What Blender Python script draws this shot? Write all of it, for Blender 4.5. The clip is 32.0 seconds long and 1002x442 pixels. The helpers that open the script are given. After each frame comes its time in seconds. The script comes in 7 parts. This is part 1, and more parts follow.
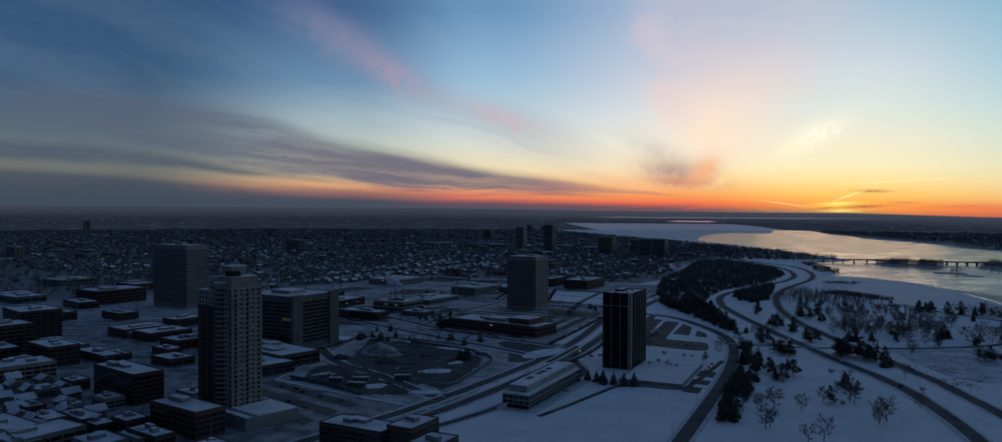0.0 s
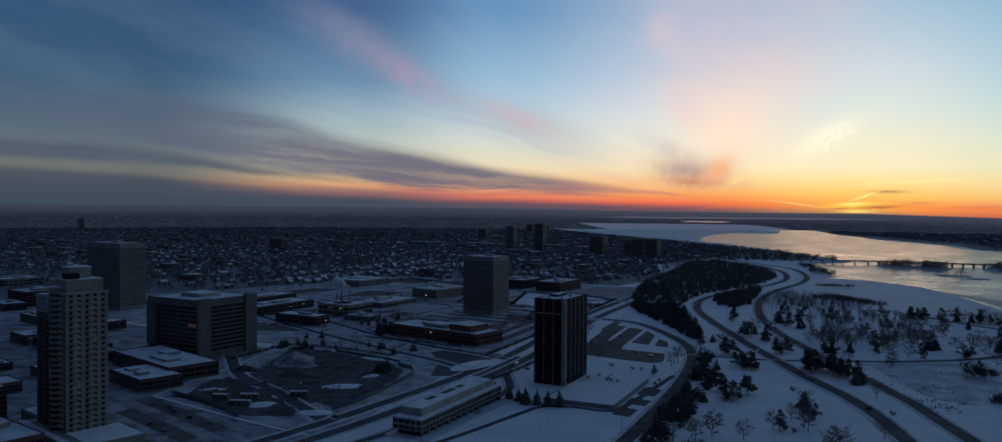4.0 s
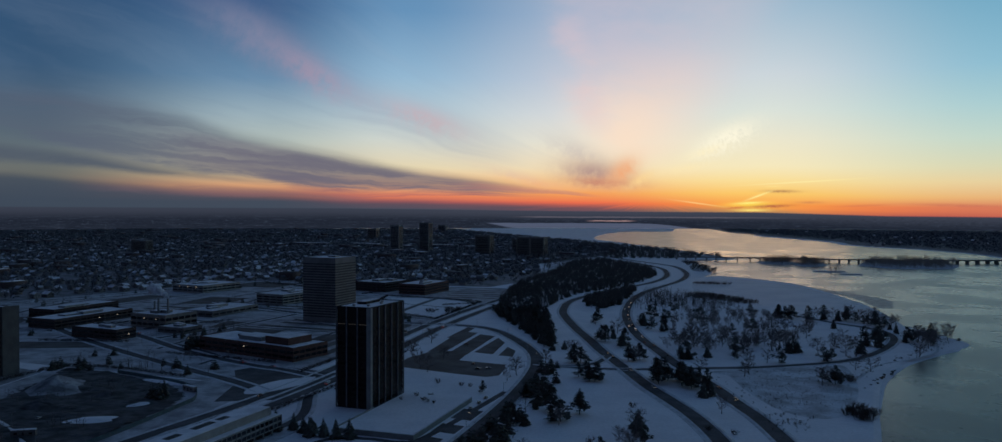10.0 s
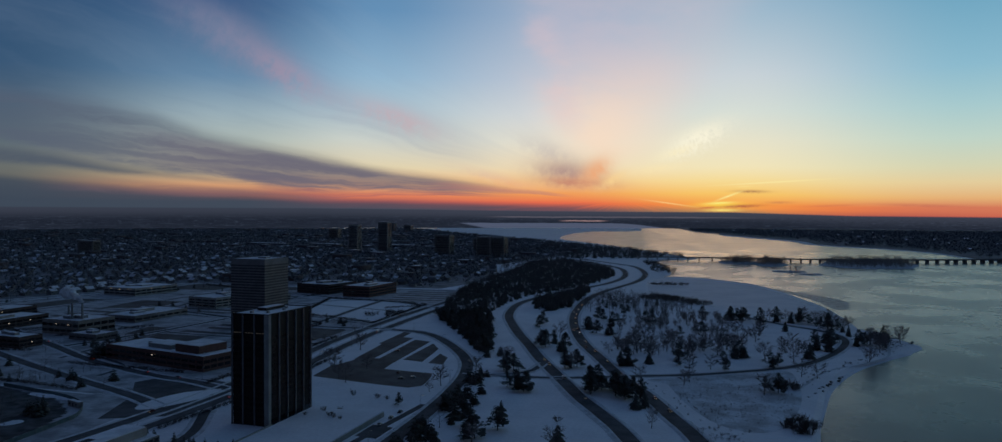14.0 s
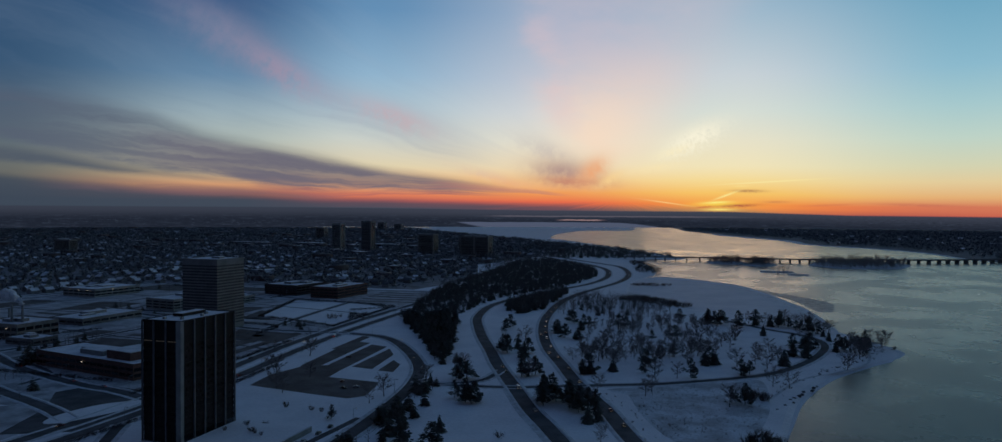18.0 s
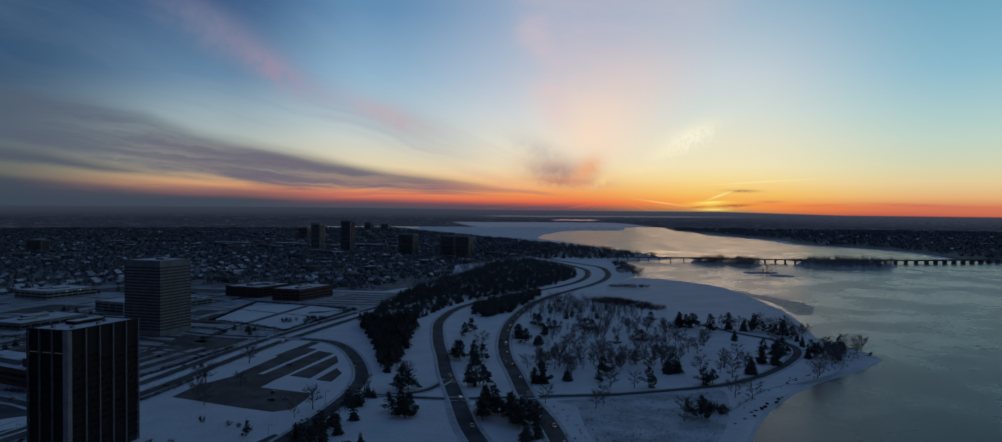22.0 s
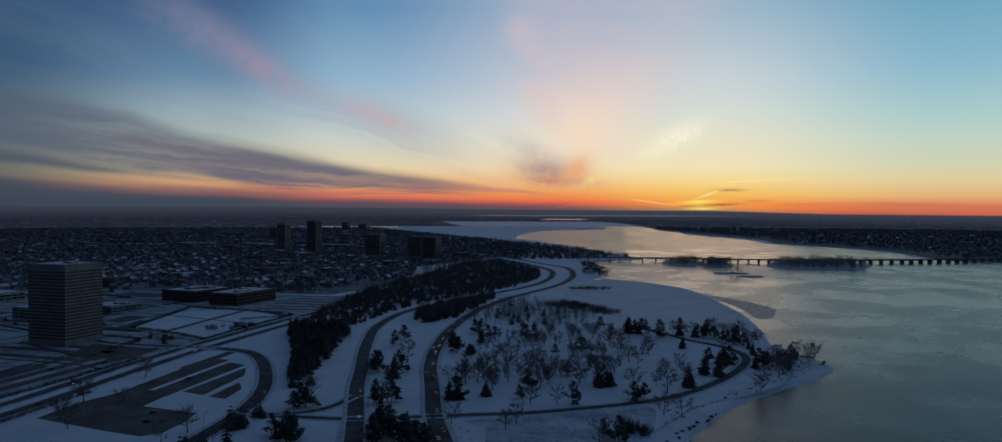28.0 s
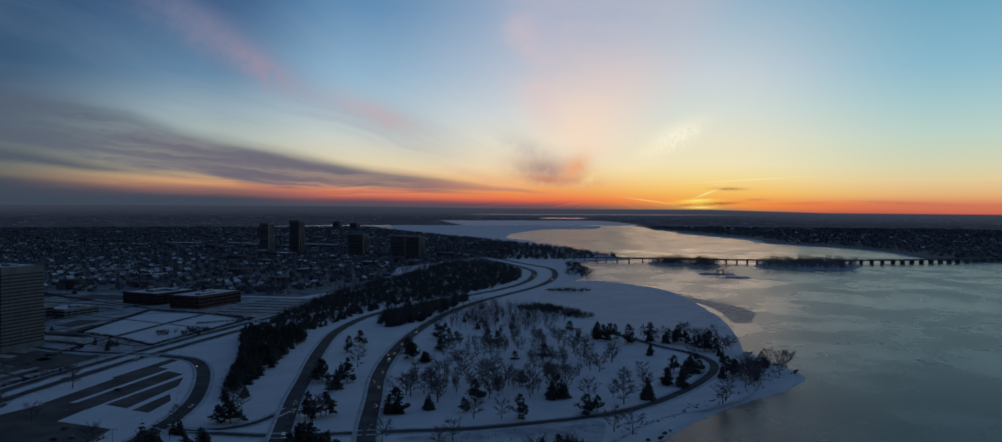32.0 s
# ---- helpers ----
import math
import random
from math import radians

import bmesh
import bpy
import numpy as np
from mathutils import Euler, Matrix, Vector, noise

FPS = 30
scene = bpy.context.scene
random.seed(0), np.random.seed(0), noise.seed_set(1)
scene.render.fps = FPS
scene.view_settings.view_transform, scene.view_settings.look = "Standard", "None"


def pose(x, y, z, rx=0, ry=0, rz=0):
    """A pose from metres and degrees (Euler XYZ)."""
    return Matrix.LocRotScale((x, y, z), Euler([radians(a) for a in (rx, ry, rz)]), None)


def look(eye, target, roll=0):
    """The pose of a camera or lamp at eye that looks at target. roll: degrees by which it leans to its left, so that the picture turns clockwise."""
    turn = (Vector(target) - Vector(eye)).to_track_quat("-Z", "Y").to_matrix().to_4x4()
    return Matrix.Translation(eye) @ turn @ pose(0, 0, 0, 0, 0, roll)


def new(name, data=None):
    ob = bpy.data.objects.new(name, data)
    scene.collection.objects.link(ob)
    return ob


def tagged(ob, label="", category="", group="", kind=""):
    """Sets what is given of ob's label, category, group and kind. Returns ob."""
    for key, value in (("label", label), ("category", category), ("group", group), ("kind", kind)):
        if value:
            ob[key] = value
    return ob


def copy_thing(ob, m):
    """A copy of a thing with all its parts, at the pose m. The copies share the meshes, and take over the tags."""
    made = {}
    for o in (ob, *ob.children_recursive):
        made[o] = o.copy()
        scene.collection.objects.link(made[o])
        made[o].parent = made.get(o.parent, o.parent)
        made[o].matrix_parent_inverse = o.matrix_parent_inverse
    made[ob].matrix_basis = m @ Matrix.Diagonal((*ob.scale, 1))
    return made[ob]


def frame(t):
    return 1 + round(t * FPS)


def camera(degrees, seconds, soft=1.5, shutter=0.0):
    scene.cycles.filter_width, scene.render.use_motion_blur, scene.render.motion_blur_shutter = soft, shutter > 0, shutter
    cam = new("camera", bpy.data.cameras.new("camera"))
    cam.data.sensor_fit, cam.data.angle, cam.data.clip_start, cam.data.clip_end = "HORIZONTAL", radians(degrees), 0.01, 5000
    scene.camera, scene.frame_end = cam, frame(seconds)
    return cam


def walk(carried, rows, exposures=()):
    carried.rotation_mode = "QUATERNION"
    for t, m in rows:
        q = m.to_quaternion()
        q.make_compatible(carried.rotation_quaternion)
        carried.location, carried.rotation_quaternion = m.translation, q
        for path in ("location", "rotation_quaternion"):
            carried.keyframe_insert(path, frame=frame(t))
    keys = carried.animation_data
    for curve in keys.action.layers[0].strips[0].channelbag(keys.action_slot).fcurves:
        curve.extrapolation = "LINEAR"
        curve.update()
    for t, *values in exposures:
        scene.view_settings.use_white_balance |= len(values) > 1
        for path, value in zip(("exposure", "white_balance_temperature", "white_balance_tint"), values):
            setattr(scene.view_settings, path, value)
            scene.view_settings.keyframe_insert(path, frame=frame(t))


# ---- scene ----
import itertools

cam = camera(65, 32.0, soft=1.3)


def aim(x, y, z, yaw, pitch, roll):
    """A pose from the eye, the heading (to the left of +y), the tilt and the roll in degrees."""
    a, b = radians(yaw), radians(pitch)
    way = Vector((-math.sin(a) * math.cos(b), math.cos(a) * math.cos(b), math.sin(b)))
    return look((x, y, z), Vector((x, y, z)) + 100 * way, roll)


# seconds, eye x y z, heading, tilt, roll
PATH = [
    (0, 0.0, 0.0, 129.1, 23.92, -0.88, 0.21),
    (1, 8.0, 24.4, 128.1, 24.21, -0.91, 0.21),
    (2, 14.9, 49.2, 127.3, 24.47, -0.89, 0.23),
    (3, 23.3, 71.3, 126.4, 24.71, -0.88, 0.32),
    (4, 31.5, 96.0, 125.5, 24.83, -0.91, 0.37),
    (5, 39.9, 120.8, 124.5, 24.01, -0.92, 0.39),
    (6, 45.9, 142.6, 123.6, 22.74, -0.92, 0.37),
    (7, 48.8, 154.4, 122.9, 21.35, -0.88, 0.30),
    (8, 52.4, 169.8, 122.1, 19.98, -0.87, 0.20),
    (9, 56.9, 184.8, 121.3, 19.02, -0.89, 0.17),
    (10, 60.6, 197.5, 120.6, 18.20, -0.87, 0.13),
    (11, 65.5, 210.1, 120.2, 17.57, -0.86, 0.13),
    (12, 70.2, 222.1, 119.8, 16.99, -0.87, 0.13),
    (13, 75.4, 233.6, 119.5, 16.55, -0.87, 0.14),
    (14, 80.3, 245.1, 119.1, 16.24, -0.87, 0.14),
    (15, 85.3, 256.3, 118.8, 16.02, -0.87, 0.14),
    (16, 90.0, 267.2, 118.5, 16.05, -0.88, 0.17),
    (17, 94.9, 278.5, 118.3, 16.05, -0.92, 0.20),
    (18, 99.7, 289.3, 118.0, 16.04, -0.93, 0.21),
    (19, 105.0, 301.0, 117.7, 16.06, -0.93, 0.22),
    (20, 110.3, 312.1, 117.4, 15.96, -0.93, 0.24),
    (21, 115.2, 322.7, 117.0, 15.78, -0.93, 0.24),
    (22, 120.8, 333.5, 116.8, 15.65, -0.93, 0.21),
    (23, 126.0, 343.3, 116.6, 15.44, -0.91, 0.16),
    (24, 131.4, 353.9, 116.5, 15.31, -0.94, 0.18),
    (25, 136.6, 364.2, 116.4, 15.16, -0.97, 0.19),
    (26, 141.7, 373.7, 116.5, 14.96, -0.97, 0.18),
    (27, 147.8, 382.4, 116.5, 14.82, -0.98, 0.15),
    (28, 154.0, 391.3, 116.6, 14.84, -0.97, 0.10),
    (29, 158.9, 401.9, 116.7, 14.80, -1.01, 0.10),
    (30, 164.8, 411.5, 117.0, 14.80, -1.02, 0.09),
    (31, 170.7, 420.5, 117.2, 14.75, -1.04, 0.09),
    (32, 176.9, 429.9, 117.5, 14.76, -1.05, 0.10),
]
walk(cam, [(t, aim(*p)) for t, *p in PATH], [(0, 0.12), (5, 0.12), (8, 0.07), (11, 0.0), (18, -0.05), (32, -0.07)])

# ---- sky, sun ----
world = bpy.data.worlds.new("dusk_sky")
scene.world = world
world.use_nodes = True


class Tree:
    """A small writer of shader nodes."""

    def __init__(self, nt):
        self.nt = nt

    def node(self, kind):
        return self.nt.nodes.new(kind)

    def put(self, socket, value):
        if hasattr(value, "is_output"):
            self.nt.links.new(value, socket)
        else:
            socket.default_value = value

    def math(self, op, a, b=0.0, c=0.0):
        n = self.node("ShaderNodeMath")
        n.operation = op
        for s, v in zip(n.inputs, (a, b, c)):
            self.put(s, v)
        return n.outputs[0]

    def add(self, *v):
        out = v[0]
        for w in v[1:]:
            out = self.math("ADD", out, w)
        return out

    def mul(self, *v):
        out = v[0]
        for w in v[1:]:
            out = self.math("MULTIPLY", out, w)
        return out

    def sub(self, a, b):
        return self.math("SUBTRACT", a, b)

    def span(self, v, a, b, lo=0.0, hi=1.0, smooth=True):
        n = self.node("ShaderNodeMapRange")
        n.interpolation_type = "SMOOTHSTEP" if smooth else "LINEAR"
        for s, w in zip(n.inputs, (v, a, b, lo, hi)):
            self.put(s, w)
        return n.outputs[0]

    def mix(self, f, a, b, blend="MIX"):
        n = self.node("ShaderNodeMix")
        n.data_type, n.blend_type = "RGBA", blend
        self.put(n.inputs[0], f)
        for s, v in ((n.inputs[6], a), (n.inputs[7], b)):
            self.put(s, v if hasattr(v, "is_output") else (*v, 1.0))
        return n.outputs[2]

    def ramp(self, f, stops):
        n = self.node("ShaderNodeValToRGB")
        self.put(n.inputs[0], f)
        e = n.color_ramp.elements
        while len(e) < len(stops):
            e.new(0.5)
        for el, (p, c) in zip(e, stops):
            el.position, el.color = p, (*c, 1.0)
        return n.outputs[0]

    def noise(self, vec, scale, detail=4.0, rough=0.55, kind="FBM"):
        n = self.node("ShaderNodeTexNoise")
        if vec is not None:
            self.put(n.inputs["Vector"], vec)
        self.put(n.inputs["Scale"], scale)
        self.put(n.inputs["Detail"], detail)
        self.put(n.inputs["Roughness"], rough)
        return n.outputs[0]

    def vec(self, x, y, z=0.0):
        n = self.node("ShaderNodeCombineXYZ")
        for s, v in zip(n.inputs, (x, y, z)):
            self.put(s, v)
        return n.outputs[0]


def lin(r, g, b):
    """Linear colour from 0..255 screen values."""
    return tuple((c / 255 / 12.92) if c < 10 else ((c / 255 + 0.055) / 1.055) ** 2.4 for c in (r, g, b))


def make_sky():
    nt = world.node_tree
    nt.nodes.clear()
    t = Tree(nt)
    co = t.node("ShaderNodeTexCoord").outputs["Generated"]
    sep = t.node("ShaderNodeSeparateXYZ")
    nt.links.new(co, sep.inputs[0])
    x, y, z = sep.outputs
    deg = 180 / math.pi
    el = t.mul(t.math("ARCSINE", z), deg)
    az = t.mul(t.math("ARCTAN2", x, y), deg)
    def line(*points):
        """A value in degrees that follows the azimuth from point to point."""
        stops = [((a + 64) / 90, ((v + 2) / 20,) * 3) for a, v in points]
        n = t.ramp(t.span(az, -64, 26, 0.0, 1.0, False), stops)
        return t.sub(t.mul(n, 20.0), 2.0)

    # where the land ends: mist hides it in the south, and it dips towards the north
    edge = line((-60, 0.10), (-30, 0.03), (-15, -0.12), (-9, -0.16), (0, -0.18), (8, -0.40), (18, -0.44), (26, -0.44))
    # elevation 0..90 squeezed so that the low sky has room
    e = t.math("POWER", t.math("MAXIMUM", t.mul(t.sub(el, t.math("MINIMUM", edge, 0.0)), 1 / 90), 0.0), 0.5)

    def at(d):
        return math.sqrt(d / 90)

    def sky_ramp(*rows):
        return t.ramp(e, [(at(d) if d < 90 else 1.0, lin(*c)) for d, c in rows])

    high = (40, (52, 80, 115)), (90, (48, 71, 104))
    ramps = [
        (15, sky_ramp((0, (196, 92, 76)), (0.6, (216, 122, 90)), (1.2, (232, 178, 120)), (2.2, (231, 207, 158)), (3.2, (216, 214, 180)), (5, (194, 214, 202)), (7, (170, 204, 208)), (9.5, (142, 188, 208)), (14, (112, 166, 194)), *high)),
        (0, sky_ramp((0, (234, 86, 60)), (0.55, (246, 122, 58)), (1.3, (251, 198, 106)), (2.2, (250, 222, 154)), (3.2, (246, 231, 188)), (5, (236, 229, 204)), (7, (218, 224, 216)), (9.5, (204, 212, 218)), (14, (160, 186, 206)), *high)),
        (-12, sky_ramp((0, (176, 78, 78)), (0.6, (236, 108, 76)), (1.3, (246, 160, 90)), (2.2, (250, 206, 146)), (3.2, (246, 224, 186)), (5, (232, 226, 210)), (7, (214, 216, 218)), (9.5, (190, 198, 213)), (14, (156, 176, 202)), *high)),
        (-25, sky_ramp((0, (86, 78, 92)), (0.5, (182, 92, 88)), (1.0, (226, 128, 94)), (1.8, (242, 180, 124)), (3.0, (230, 213, 176)), (5, (210, 214, 206)), (7, (180, 200, 210)), (9.5, (148, 182, 208)), (14, (102, 145, 184)), *high)),
        (-35, sky_ramp((0, (58, 60, 74)), (0.5, (74, 70, 82)), (1.0, (158, 102, 92)), (1.6, (216, 158, 116)), (2.6, (202, 184, 148)), (4.7, (178, 188, 182)), (6.5, (156, 176, 186)), (9, (103, 138, 169)), (14, (58, 92, 134)), *high)),
        (-49, sky_ramp((0, (46, 53, 66)), (0.6, (56, 62, 74)), (1.2, (78, 80, 84)), (1.9, (104, 104, 100)), (2.7, (106, 110, 108)), (4, (94, 106, 114)), (6, (78, 98, 116)), (9, (57, 87, 118)), (14, (47, 79, 114)), *high)),
    ]
    east = t.ramp(e, [(0.0, lin(42, 47, 61)), (at(6), lin(51, 59, 79)), (at(20), lin(43, 57, 83)), (1.0, lin(37, 51, 77))])
    col = ramps[0][1]
    for (a0, _), (a1, row) in zip(ramps, ramps[1:]):
        col = t.mix(t.span(az, a0, a1), col, row)
    col = t.mix(t.span(az, -58, -110), col, east)
    col = t.mix(t.span(az, 40, 110), col, east)
    # clouds stretch towards one vanishing point low in the west: radius and angle about it
    da, de = t.add(az, 7.5), t.sub(el, 0.7)
    rad = t.math("SQRT", t.add(t.mul(da, da), t.mul(de, de)))
    phi = t.mul(t.math("ARCTAN2", de, t.mul(da, -1.0)), deg)
    wob = t.noise(t.vec(t.mul(az, 0.11), t.mul(el, 0.3), 5.0), 1.0, 5.0, 0.55)
    bend = t.add(phi, t.mul(t.sub(wob, 0.5), 5.0))
    broad = t.noise(t.vec(t.mul(bend, 0.22), t.mul(rad, 0.05), 1.0), 1.0, 5.0, 0.55)
    thread = t.noise(t.vec(t.mul(bend, 0.75), t.mul(rad, 0.09), 9.0), 1.0, 6.0, 0.6)
    soft = t.noise(t.vec(t.mul(az, 0.16), t.mul(el, 0.34), 2.0), 1.0, 6.0, 0.6)


    def fan(p0, p1, p2, p3, r0, r1, r2, r3, tear=0.5, tex=None, lo=0.34, hi=0.62):
        """A band of cloud between angles p0..p3 and radii r0..r3, with soft rims, torn by streaky noise."""
        m = t.mul(t.span(bend, p0, p1), t.span(bend, p3, p2), t.span(rad, r0, r1), t.span(rad, r3, r2))
        return t.mul(m, t.span(thread if tex is None else tex, lo, hi, 1 - tear, 1.0))

    def lay(under, m, colour, strength):
        return t.mix(t.mul(m, strength), under, lin(*colour))

    def band(top, low, rim_top, rim_low, colour, strength, ripple=0.5, tear=0.35, ends=(-64, -63, 25, 26), lo=0.32, hi=0.62):
        """A bank of cloud between two lines that follow the azimuth, its rims rippled by streaky noise."""
        h = t.add(el, t.mul(t.sub(thread, 0.5), ripple), t.mul(t.sub(broad, 0.5), ripple * 1.4))
        m = t.mul(t.span(t.sub(line(*top), h), -rim_top, rim_top), t.span(t.sub(h, line(*low)), -rim_low, rim_low), t.span(az, ends[0], ends[1]), t.span(az, ends[3], ends[2]))
        return lay(col, t.mul(m, t.span(thread, lo, hi, 1 - tear, 1.0)), colour, strength)

    # faint veils towards the south
    col = lay(col, t.mul(t.span(broad, 0.42, 0.70), t.span(el, 1.5, 5.0), t.span(el, 40.0, 14.0), t.span(phi, 46.0, 26.0)), (150, 164, 186), 0.10)
    col = lay(col, t.mul(t.span(thread, 0.45, 0.75), t.span(el, 3.0, 7.0), t.span(el, 40.0, 14.0), t.span(az, -18.0, -36.0)), (88, 112, 142), 0.12)
    # plume over the sunset, opening upwards
    up = t.sub(el, 3.0)
    drift = t.add(az, t.mul(t.sub(soft, 0.5), 3.0))
    left, right = t.add(-10.6, t.mul(up, -0.30)), t.add(-7.6, t.mul(up, 0.72))
    plume = t.mul(t.span(t.sub(drift, left), -3.4, 3.0), t.span(t.sub(right, drift), -3.4, 3.4))
    col = lay(col, t.mul(plume, t.span(el, 5.0, 9.0), t.span(el, 34.0, 9.0), t.span(soft, 0.30, 0.62, 0.6, 1.0)), (214, 194, 202), 0.46)
    col = lay(col, t.mul(plume, t.span(el, 2.4, 4.4), t.span(el, 12.5, 4.5), t.span(soft, 0.30, 0.62, 0.7, 1.0)), (255, 222, 196), 0.80)
    rim = t.mul(t.span(t.sub(drift, left), -1.6, 0.2), t.span(t.sub(drift, left), 2.2, 0.4), t.span(el, 4.5, 7.5), t.span(el, 18.0, 11.0))
    col = lay(col, t.mul(rim, t.span(soft, 0.36, 0.60, 0.3, 1.0)), (230, 196, 198), 0.30)
    # dusky rose wisp
    WISP = (-46, 16.6), (-38, 13.3), (-35, 11.7), (-32, 9.8), (-30, 8.6), (-28, 7.8), (-25, 6.7), (-21.5, 5.7), (-16, 4.0)
    col = band([(a, v + 0.9) for a, v in WISP], [(a, v - 1.3) for a, v in WISP], 1.5, 1.6, (134, 144, 168), 0.32, 1.2, 0.2, (-44, -34, -22, -15))
    # the long dark bank, the lower streak and the murk on the horizon
    col = band([(-64, 7.6), (-49, 7.3), (-44, 6.9), (-40, 6.1), (-37, 5.0), (-32, 4.0), (-28, 3.35), (-24, 2.45), (-16, 1.5), (-12, 1.2)],
               [(-64, 5.6), (-51, 4.9), (-48, 4.1), (-44, 3.3), (-40, 2.8), (-36, 2.45), (-33, 1.85), (-30, 1.5), (-22, 1.25), (-12, 0.9)], 0.75, 0.40, (88, 97, 115), 0.78, 1.0, 0.45, (-64, -46, -21, -14))
    col = band([(-44, 5.9), (-40, 5.1), (-37, 4.6), (-32, 3.75), (-28, 3.15), (-24, 2.35), (-18, 1.6), (-12, 1.2)],
               [(-44, 3.6), (-40, 2.95), (-36, 2.5), (-33, 1.9), (-30, 1.55), (-22, 1.3), (-12, 0.9)], 0.35, 0.28, (106, 101, 118), 0.76, 0.6, 0.30, (-44, -36, -21, -13))
    col = band([(-64, 4.5), (-53, 4.0), (-46, 3.45), (-43, 2.95), (-40, 2.5), (-35, 1.95), (-30, 1.6)],
               [(-64, 3.2), (-52, 2.95), (-46, 2.7), (-42, 2.35), (-38, 2.05), (-35, 1.75), (-30, 1.5)], 0.34, 0.30, (76, 86, 102), 0.82, 0.45, 0.25, (-64, -63, -38, -32))
    col = band([(-64, 2.5), (-50, 2.1), (-46, 1.7), (-41, 1.25), (-36, 0.9), (-30, 0.62), (-20, 0.42), (-10, 0.20), (0, -0.02), (8, -0.3), (26, -0.4)],
               [(-64, -2), (26, -2)], 0.32, 0.2, (64, 75, 90), 0.86, 0.35, 0.10, (-64, -63, 6, 16))
    col = band([(-48, 2.1), (-40, 1.75), (-34, 1.35), (-28, 0.9)], [(-48, 1.3), (-40, 1.05), (-34, 0.8), (-28, 0.55)], 0.2, 0.2, (112, 92, 102), 0.55, 0.5, 0.7, (-48, -42, -31, -26))
    col = lay(col, fan(2.2, 3.2, 4.4, 6.0, 3.0, 6.0, 12.0, 16.0, 0.8), (186, 126, 116), 0.60)
    col = lay(col, fan(0.4, 1.0, 1.8, 2.6, 8.0, 14.0, 22.0, 28.0, 0.8), (160, 98, 102), 0.55)

    def streak(a0, e0, tilt, length, width, colour, strength, rag=0.5, grain=1.0):
        """A soft cloud: an ellipse about (a0, e0), tilted, torn by noise."""
        c, s = math.cos(radians(tilt)), math.sin(radians(tilt))
        ua, ue = t.sub(az, a0), t.sub(el, e0)
        u = t.add(t.mul(ua, c), t.mul(ue, s))
        v = t.sub(t.mul(ue, c), t.mul(ua, s))
        n = t.noise(t.vec(t.mul(u, 3.6 / length * grain), t.mul(v, 0.9 / width * grain), a0), 1.0, 6.0, 0.6)
        v = t.add(v, t.mul(t.sub(n, 0.5), width * rag * 2.4))
        d = t.add(t.math("POWER", t.mul(t.math("ABSOLUTE", u), 1 / length), 2.0), t.math("POWER", t.mul(t.math("ABSOLUTE", v), 1 / width), 2.0))
        m = t.mul(t.math("EXPONENT", t.mul(d, -1.0)), t.span(n, 0.25, 0.62, 1 - rag, 1.0))
        return lay(col, m, colour, strength)

    for row in [
        (-31.4, 9.5, -31, 3.0, 0.95, (184, 146, 164), 0.45, 0.7),
        (-35.4, 11.9, -28, 3.6, 1.5, (158, 142, 166), 0.32, 0.6),
        (-23.8, 6.6, -18, 2.8, 0.75, (206, 166, 172), 0.55, 0.6),
        (-12.8, 4.3, -22, 2.2, 0.7, (190, 180, 180), 0.50, 0.6),
        (-11.6, 2.75, -6, 2.5, 0.85, (178, 146, 140), 0.92, 0.35),
        (-10.9, 1.95, -3, 2.6, 0.40, (196, 128, 110), 0.85, 0.4),
        (-9.4, 2.75, 40, 1.2, 0.75, (242, 170, 122), 0.9, 0.3),
        (-8.2, 2.1, 30, 1.0, 0.30, (254, 214, 150), 0.7, 0.5),
        (-15.6, 1.9, -10, 2.2, 0.35, (240, 176, 128), 0.6, 0.6),
        (-17.5, 2.6, -14, 2.4, 0.35, (222, 190, 170), 0.4, 0.7),
        (-2.3, 5.0, 25, 2.0, 0.75, (255, 247, 222), 1.0, 0.75, 2.6),
        (-3.6, 4.1, 16, 1.3, 0.32, (255, 240, 200), 0.75, 0.8, 2.4),
        (-5.0, 2.9, 8, 1.8, 0.28, (255, 232, 180), 0.5, 0.7),
        (1.4, 1.26, -1, 1.0, 0.10, (150, 96, 84), 0.95, 0.4),
        (2.6, 1.88, 3.0, 2.8, 0.045, (255, 236, 168), 0.95, 0.15),
        (0.9, 1.60, 1.0, 0.5, 0.05, (255, 228, 150), 0.7, 0.3),
        (-0.1, 0.95, 21, 0.8, 0.07, (255, 240, 160), 1.0, 0.2),
        (-4.1, 0.43, -8, 1.5, 0.05, (255, 206, 140), 0.85, 0.2),
        (3.2, 0.50, 0, 0.8, 0.08, (196, 100, 78), 0.85, 0.5),
        (6.5, 0.28, 2, 1.6, 0.07, (206, 104, 80), 0.6, 0.5),
        (12.0, 0.30, -2, 2.6, 0.10, (190, 100, 86), 0.5, 0.6),
    ]:
        col = streak(*row)
    glow = t.math("EXPONENT", t.mul(t.add(t.math("POWER", t.mul(t.math("ABSOLUTE", t.add(az, 0.2)), 1 / 6), 2.0), t.math("POWER", t.mul(t.math("ABSOLUTE", t.sub(el, 0.3)), 1 / 1.3), 2.0)), -1.0))
    col = lay(col, glow, (255, 204, 96), 0.35)
    for row in [
        (-0.5, 0.30, 0, 1.7, 0.22, (255, 214, 84), 0.95, 0.3),
        (0.7, 0.24, 2, 1.3, 0.11, (168, 76, 68), 0.95, 0.5),
        (-1.5, 0.14, 4, 0.7, 0.07, (196, 84, 66), 0.7, 0.5),
        (-0.7, 0.46, 3, 0.9, 0.08, (255, 240, 130), 1.0, 0.3),
        (-0.5, -0.04, 0, 1.0, 0.09, (255, 226, 120), 1.0, 0.3),
    ]:
        col = streak(*row)
